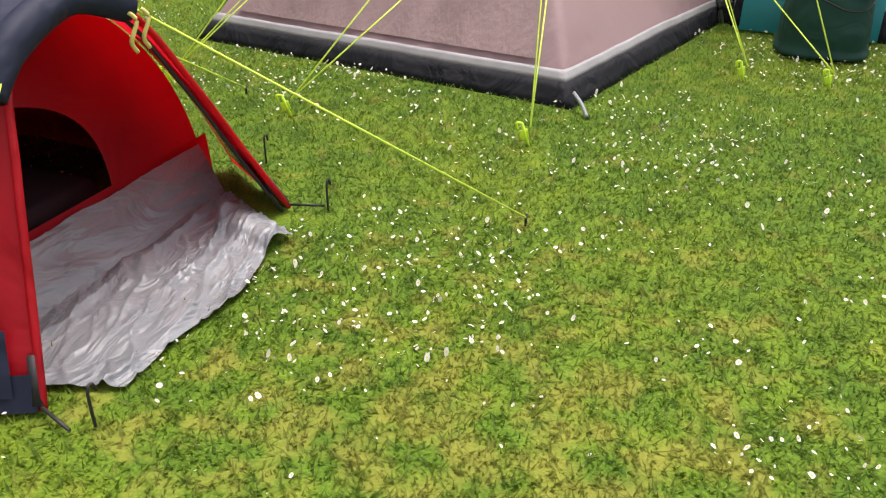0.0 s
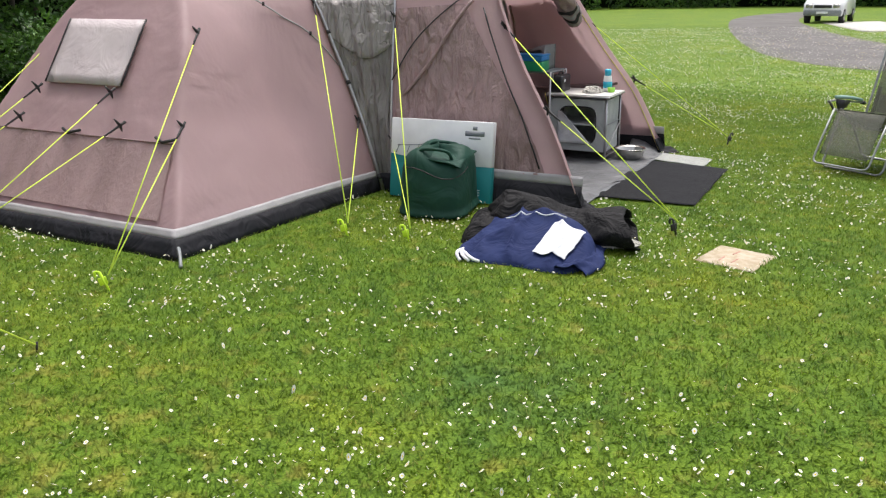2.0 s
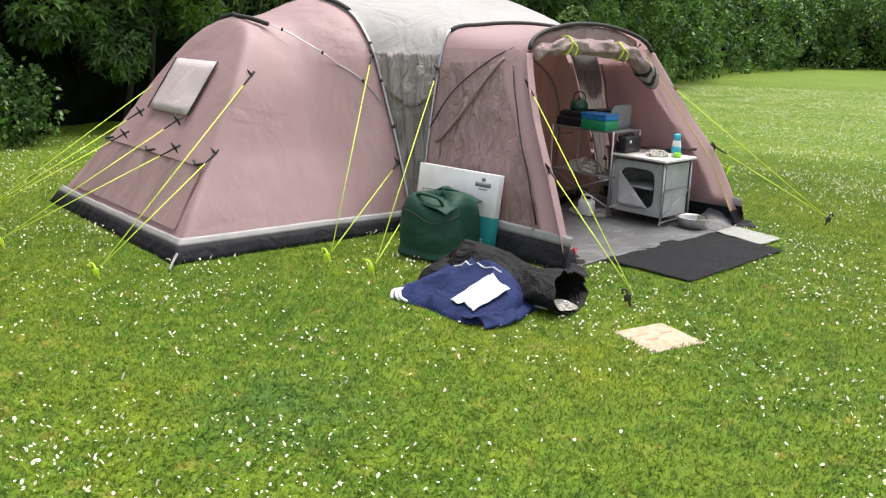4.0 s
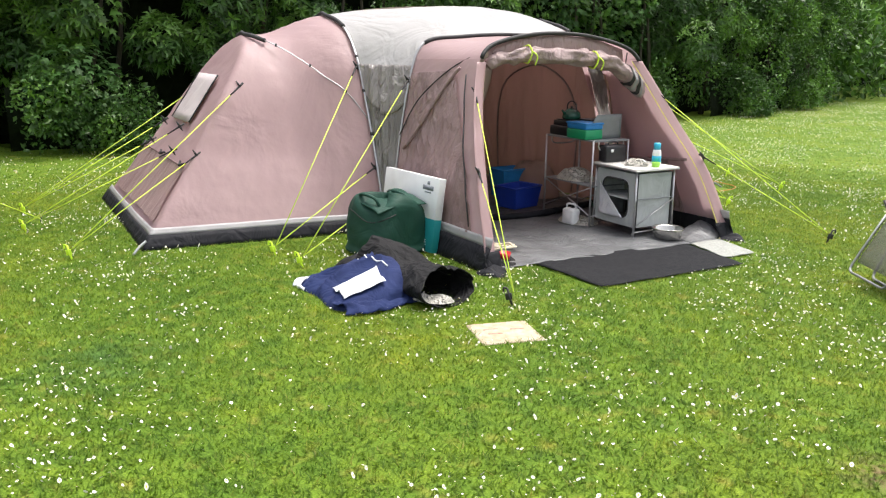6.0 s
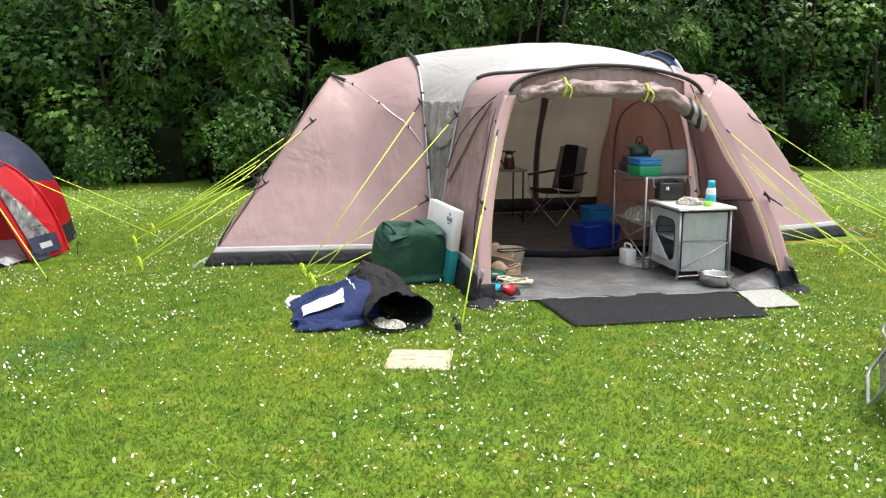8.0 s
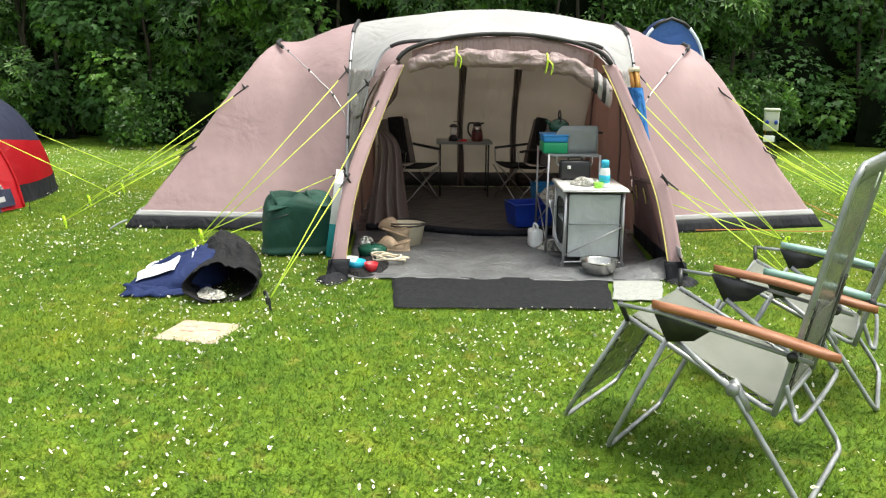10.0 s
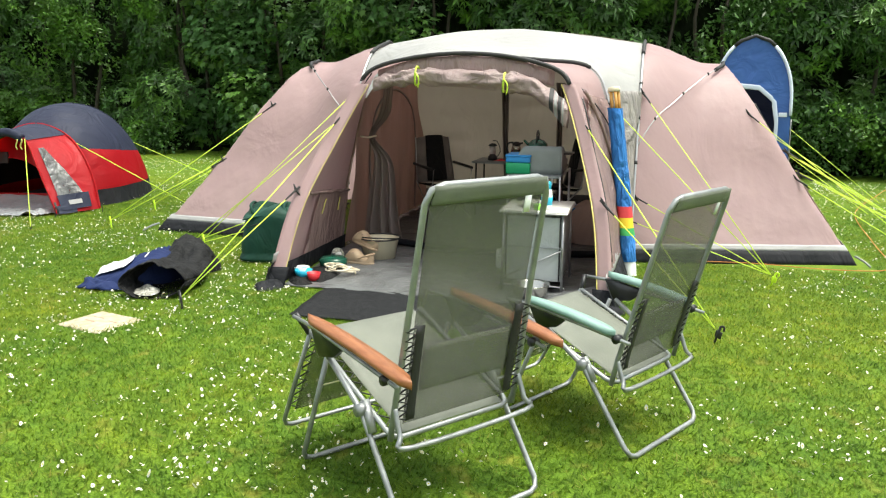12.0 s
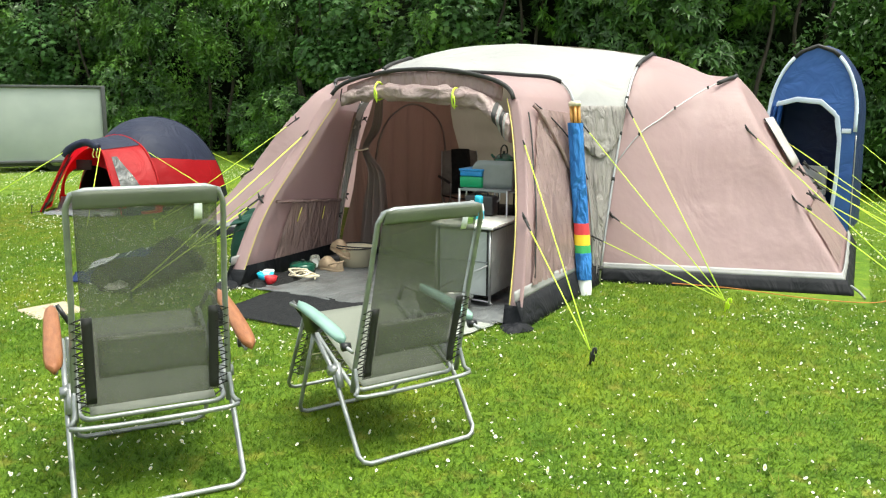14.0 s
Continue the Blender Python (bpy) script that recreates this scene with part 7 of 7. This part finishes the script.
def bush(rng, u, w, along, radius, height, light, count, size, shape, label, leaf, trunks=True):
    name = "bush"
    ob = thing(name, site(u, w, 0, along), label, "bush", "bushes of the hedge")
    # an uneven near-black sheet behind the leaves, the hedge's inner shade painted into it
    lobes = [(rng.uniform(-0.5, 0.5) * radius * 1.5, rng.uniform(0.05, 1.25) * radius, rng.uniform(0.06, 1.0) * height, rng.uniform(0.3, 0.62) * radius) for _ in range(15)]
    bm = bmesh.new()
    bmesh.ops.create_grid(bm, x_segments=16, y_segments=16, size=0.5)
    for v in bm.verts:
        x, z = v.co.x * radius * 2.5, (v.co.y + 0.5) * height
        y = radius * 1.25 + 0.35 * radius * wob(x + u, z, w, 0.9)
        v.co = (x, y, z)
    part("shade_sheet", bm, HEDGE_SHADE, ob)
    if trunks:
        for _ in range(2):
            x = rng.uniform(-0.8, 0.8) * radius
            pts = [(x, radius * 0.75, 0)]
            for k in range(1, 6):
                pts.append((pts[-1][0] + rng.uniform(-0.25, 0.25), radius * 0.75 - 0.06 * k + rng.uniform(-0.1, 0.1), height * 0.17 * k))
            part("stem", tube(curve(pts, 4), 0.06, 7, taper=0.015), BARK, ob)
    # foliage on the lobes, facing out
    per = max(1, count // len(lobes))
    c, nrm = [], []
    for x, y, z, r in lobes:
        d = rng.normal(size=(per, 3))
        d /= np.linalg.norm(d, axis=1, keepdims=True)
        d[:, 1] = -np.abs(d[:, 1]) * 0.9 + 0.12
        rad = r * rng.uniform(0.6, 1.08, per) ** 0.5
        c.append(np.array((x, y, z)) + d * rad[:, None])
        nrm.append(d)
    c, nrm = np.concatenate(c), np.concatenate(nrm)
    ok = c[:, 2] > 0.08
    c, nrm = c[ok], nrm[ok]
    sprig = np.array([noise.noise(Vector((p[0] * 1.3 + u, p[1] * 1.3, p[2] * 1.3 + w))) for p in c])
    fresh = sprig > (0.0 if light else 0.22)
    build = {"laurel": rosettes, "broad": broad_leaves, "fine": leaves}[leaf]
    if (~fresh).sum():
        main = LEAF_BROAD if leaf == "broad" else LEAF_DARK
        part("foliage", build(rng, c[~fresh], nrm[~fresh], size, main, "foliage", shape), None, ob, "dark green leaves")
    if fresh.sum() > 20:
        part("fresh_foliage", build(rng, c[fresh], nrm[fresh], size, LEAF_LIGHT, "fresh_foliage", shape), None, ob, "fresh light green leaves")
    return ob


def hedge():
    rng = np.random.default_rng(5)
    k = 0
    for (u0, w0), (u1, w1) in zip(HEDGE_LINE, HEDGE_LINE[1:]):
        length = math.hypot(u1 - u0, w1 - w0)
        far = max(abs(u0), abs(u1)) > 26
        mid = max(u0, u1) > 11
        step = 5.0 if far else 2.2
        n = max(1, round(length / step))
        ang = math.degrees(math.atan2(w1 - w0, u1 - u0))
        for i in range(n):
            t = (i + 0.5) / n
            u, w = u0 + (u1 - u0) * t, w0 + (w1 - w0) * t
            light = (k * 7 + k // 3) % 5 in (1, 3) or u > 13 and k % 4 != 0
            leaf = "fine" if far else ("laurel", "broad", "laurel", "broad", "laurel", "fine")[(k * 5 + k // 4) % 6]
            if u > 13 and not far:
                leaf = "fine"
            size, shape, count = {"laurel": (0.16, 0.36, 2000), "broad": (0.15, 1.0, 4200), "fine": (0.3, 0.5, 4200) if far else (0.13, 0.45, 9000)}[leaf]
            words = {"laurel": "tall dense laurel bush with whorls of glossy leaves", "broad": "tall sycamore bush with broad lobed leaves in layers",
                     "fine": "tall dense bush with fresh green leaves" if light else "tall dense evergreen bush with small leaves"}[leaf]
            bush(rng, u, w + 0.2, ang, step * 0.72, rng.uniform(5.2, 6.6), light, count, size, shape, words, leaf, not far)
            if not far and k % 2 == 0:
                # low ivy and bramble at its foot
                bush(rng, u + rng.uniform(-0.5, 0.5), w - 0.35, ang, 1.0, 1.1, k % 4 == 0, 3000, 0.09, 0.6, "low ivy and bramble at the foot of the hedge", "fine", False)
            k += 1


hedge()


# ---- grass and daisies ----
def lawn_cover():
    rng = np.random.default_rng(11)

    def free(p):
        """True off the tents, mats and slab; p in the large tent's axes."""
        u, w = p[:, 0], p[:, 1]
        a = np.abs(u)
        tent_in = (a < 3.78) & (w > 2.0) & (w < 5.0) | (a < 1.42) & (w > 0.0) & (w < 3.0)
        mats = (u > -0.9) & (u < 0.75) & (w > -0.79) & (w < 0.1) | (u > 0.76) & (u < 1.2) & (w > -0.56) & (w < 0.0)
        return ~(tent_in | mats)

    inv = np.array(SITE.inverted())

    def spots(n, x0, x1, y0, y1):
        xy = np.stack([rng.uniform(x0, x1, n), rng.uniform(y0, y1, n)], axis=1)
        h = np.concatenate([xy, np.zeros((n, 1)), np.ones((n, 1))], axis=1)
        loc = (h @ inv.T)[:, :2]
        ok = free(loc)
        sx, sy = xy[:, 0] - 4.475, xy[:, 1] - 3.275
        ok &= ~((np.abs(sx * 0.719 + sy * 0.695) < 0.19) & (np.abs(-sx * 0.695 + sy * 0.719) < 0.175))
        ok &= ~((xy[:, 0] < -0.6) & (xy[:, 0] > -1.6) & (np.abs((xy[:, 1] - 1.8) * 0.93 + (xy[:, 0] + 0.875) * 0.37) < 0.66) & (((xy[:, 0] + 0.875) * -0.93 + (xy[:, 1] - 1.8) * 0.37) > -0.2))
        return xy[ok]

    def blades(xy, height, width, name):
        n = len(xy)
        ang = rng.uniform(0, 2 * math.pi, n)
        lean = rng.uniform(0.5, 2.4, n)
        h = height * rng.uniform(0.5, 1.3, n)
        dx, dy = np.cos(ang), np.sin(ang)
        b = np.concatenate([xy, np.zeros((n, 1))], axis=1)
        side = np.stack([-dy, dx, np.zeros(n)], axis=1) * (width * rng.uniform(0.6, 1.4, n))[:, None]
        tip = b + np.stack([dx * h * lean, dy * h * lean, h], axis=1)
        v = np.stack([b - side, b + side, tip], axis=1).reshape(-1, 3)
        return raw_mesh(name, v, np.arange(3 * n).reshape(-1, 3), GRASS_BLADE)

    def falloff(xy, r0, r1):
        """Chance to keep a spot: all within r0 of the lawn's middle, none past r1."""
        r = np.hypot(xy[:, 0] - 4.5, xy[:, 1] - 4.2)
        return np.clip((r1 - r) / (r1 - r0), 0, 1)

    near = spots(1450000, -4.5, 13.5, -4.0, 13.0)
    near = near[rng.uniform(0, 1, len(near)) < falloff(near, 5.5, 9.5)]
    thing("grass", Matrix(), "short mown grass blades on the lawn", "grass", kind="stuff", mesh=blades(near, 0.022, 0.0032, "grass"))
    n = 360000
    rad, ang = 5.5 + 30 * rng.uniform(0, 1, n) ** 1.2, rng.uniform(0, 2 * math.pi, n)
    ring = np.stack([4.5 + rad * np.cos(ang), 4.2 + rad * np.sin(ang)], axis=1)
    loc = (np.concatenate([ring, np.zeros((n, 1)), np.ones((n, 1))], axis=1) @ inv.T)[:, :2]
    ring = ring[(rng.uniform(0, 1, n) > falloff(ring, 5.5, 9.5)) & free(loc) & (loc[:, 1] < 14 + 0.2 * np.abs(loc[:, 0]))]
    thing("grass", Matrix(), "short mown grass further off on the lawn", "grass", kind="stuff", mesh=blades(ring, 0.024, 0.007, "grass"))

    def daisies(xy, size, name, k=7):
        n = len(xy)
        z = rng.uniform(0.012, 0.04, n)
        s = size * (0.4 + 0.8 * rng.uniform(0, 1, n) ** 1.5)
        tx, ty = rng.normal(0, 0.55, n), rng.normal(0, 0.55, n)
        ring = []
        for i in range(k):
            t = 2 * math.pi * i / k
            c, q = math.cos(t), math.sin(t)
            rr = s * rng.uniform(0.75, 1.1, n)
            ring.append(np.stack([xy[:, 0] + c * rr, xy[:, 1] + q * rr, z + (tx * c + ty * q) * s + 0.15 * s], axis=1))
        mid = np.stack([xy[:, 0], xy[:, 1], z], axis=1)
        v = np.stack([mid] + ring, axis=1).reshape(-1, 3)
        idx = np.arange(n)[:, None] * (k + 1)
        tri = np.concatenate([idx + [0, 1 + i, 1 + (i + 1) % k] for i in range(k)], axis=1).reshape(-1, 3)
        me = raw_mesh(name, v, tri, PETAL)
        r2 = s * 0.36
        hub = [np.stack([xy[:, 0] + math.cos(t) * r2, xy[:, 1] + math.sin(t) * r2, z + 0.16 * s + (tx * math.cos(t) + ty * math.sin(t)) * r2], axis=1) for t in (0, 1.57, 3.14, 4.71)]
        hv = np.stack(hub, axis=1).reshape(-1, 3)
        hi = np.arange(n)[:, None] * 4
        return me, raw_mesh(name + "_centres", hv, np.concatenate([hi + [0, 1, 2], hi + [0, 2, 3]], axis=1).reshape(-1, 3), POLLEN)

    def clustered(xy, keep, scale, contrast=1.1):
        d = np.array([noise.noise(Vector((x * scale, y * scale, 2.0))) + 0.5 * noise.noise(Vector((x * scale * 3.3, y * scale * 3.3, 5.0))) for x, y in xy])
        return xy[rng.uniform(0, 1, len(xy)) < np.clip(keep + contrast * d, 0.05, 1)]

    for area, count, size, k in (((-3, 12.5, -0.8, 11), 64000, 0.0091, 7), ((-12, 34, -3, 34), 420000, 0.012, 5)):
        xy = spots(count, *area)
        if k == 5:
            xy = xy[~((xy[:, 0] > -3) & (xy[:, 0] < 12.5) & (xy[:, 1] > -0.8) & (xy[:, 1] < 11))]
            loc = (np.concatenate([xy, np.zeros((len(xy), 1)), np.ones((len(xy), 1))], axis=1) @ inv.T)[:, :2]
            xy = xy[(loc[:, 1] < 9.8 + 0.35 * np.clip(loc[:, 0] - 9, 0, 40)) & (loc[:, 1] > -6)]
        xy = clustered(xy, 0.33, 0.8, 1.1 if k == 7 else 0.6)
        petals, centres = daisies(xy, size, "daisies", k)
        ob = thing("daisies", Matrix(), "white daisies scattered over the lawn", "daisy", kind="stuff", mesh=petals)
        part("flower_centre", centres, None, ob)


lawn_cover()
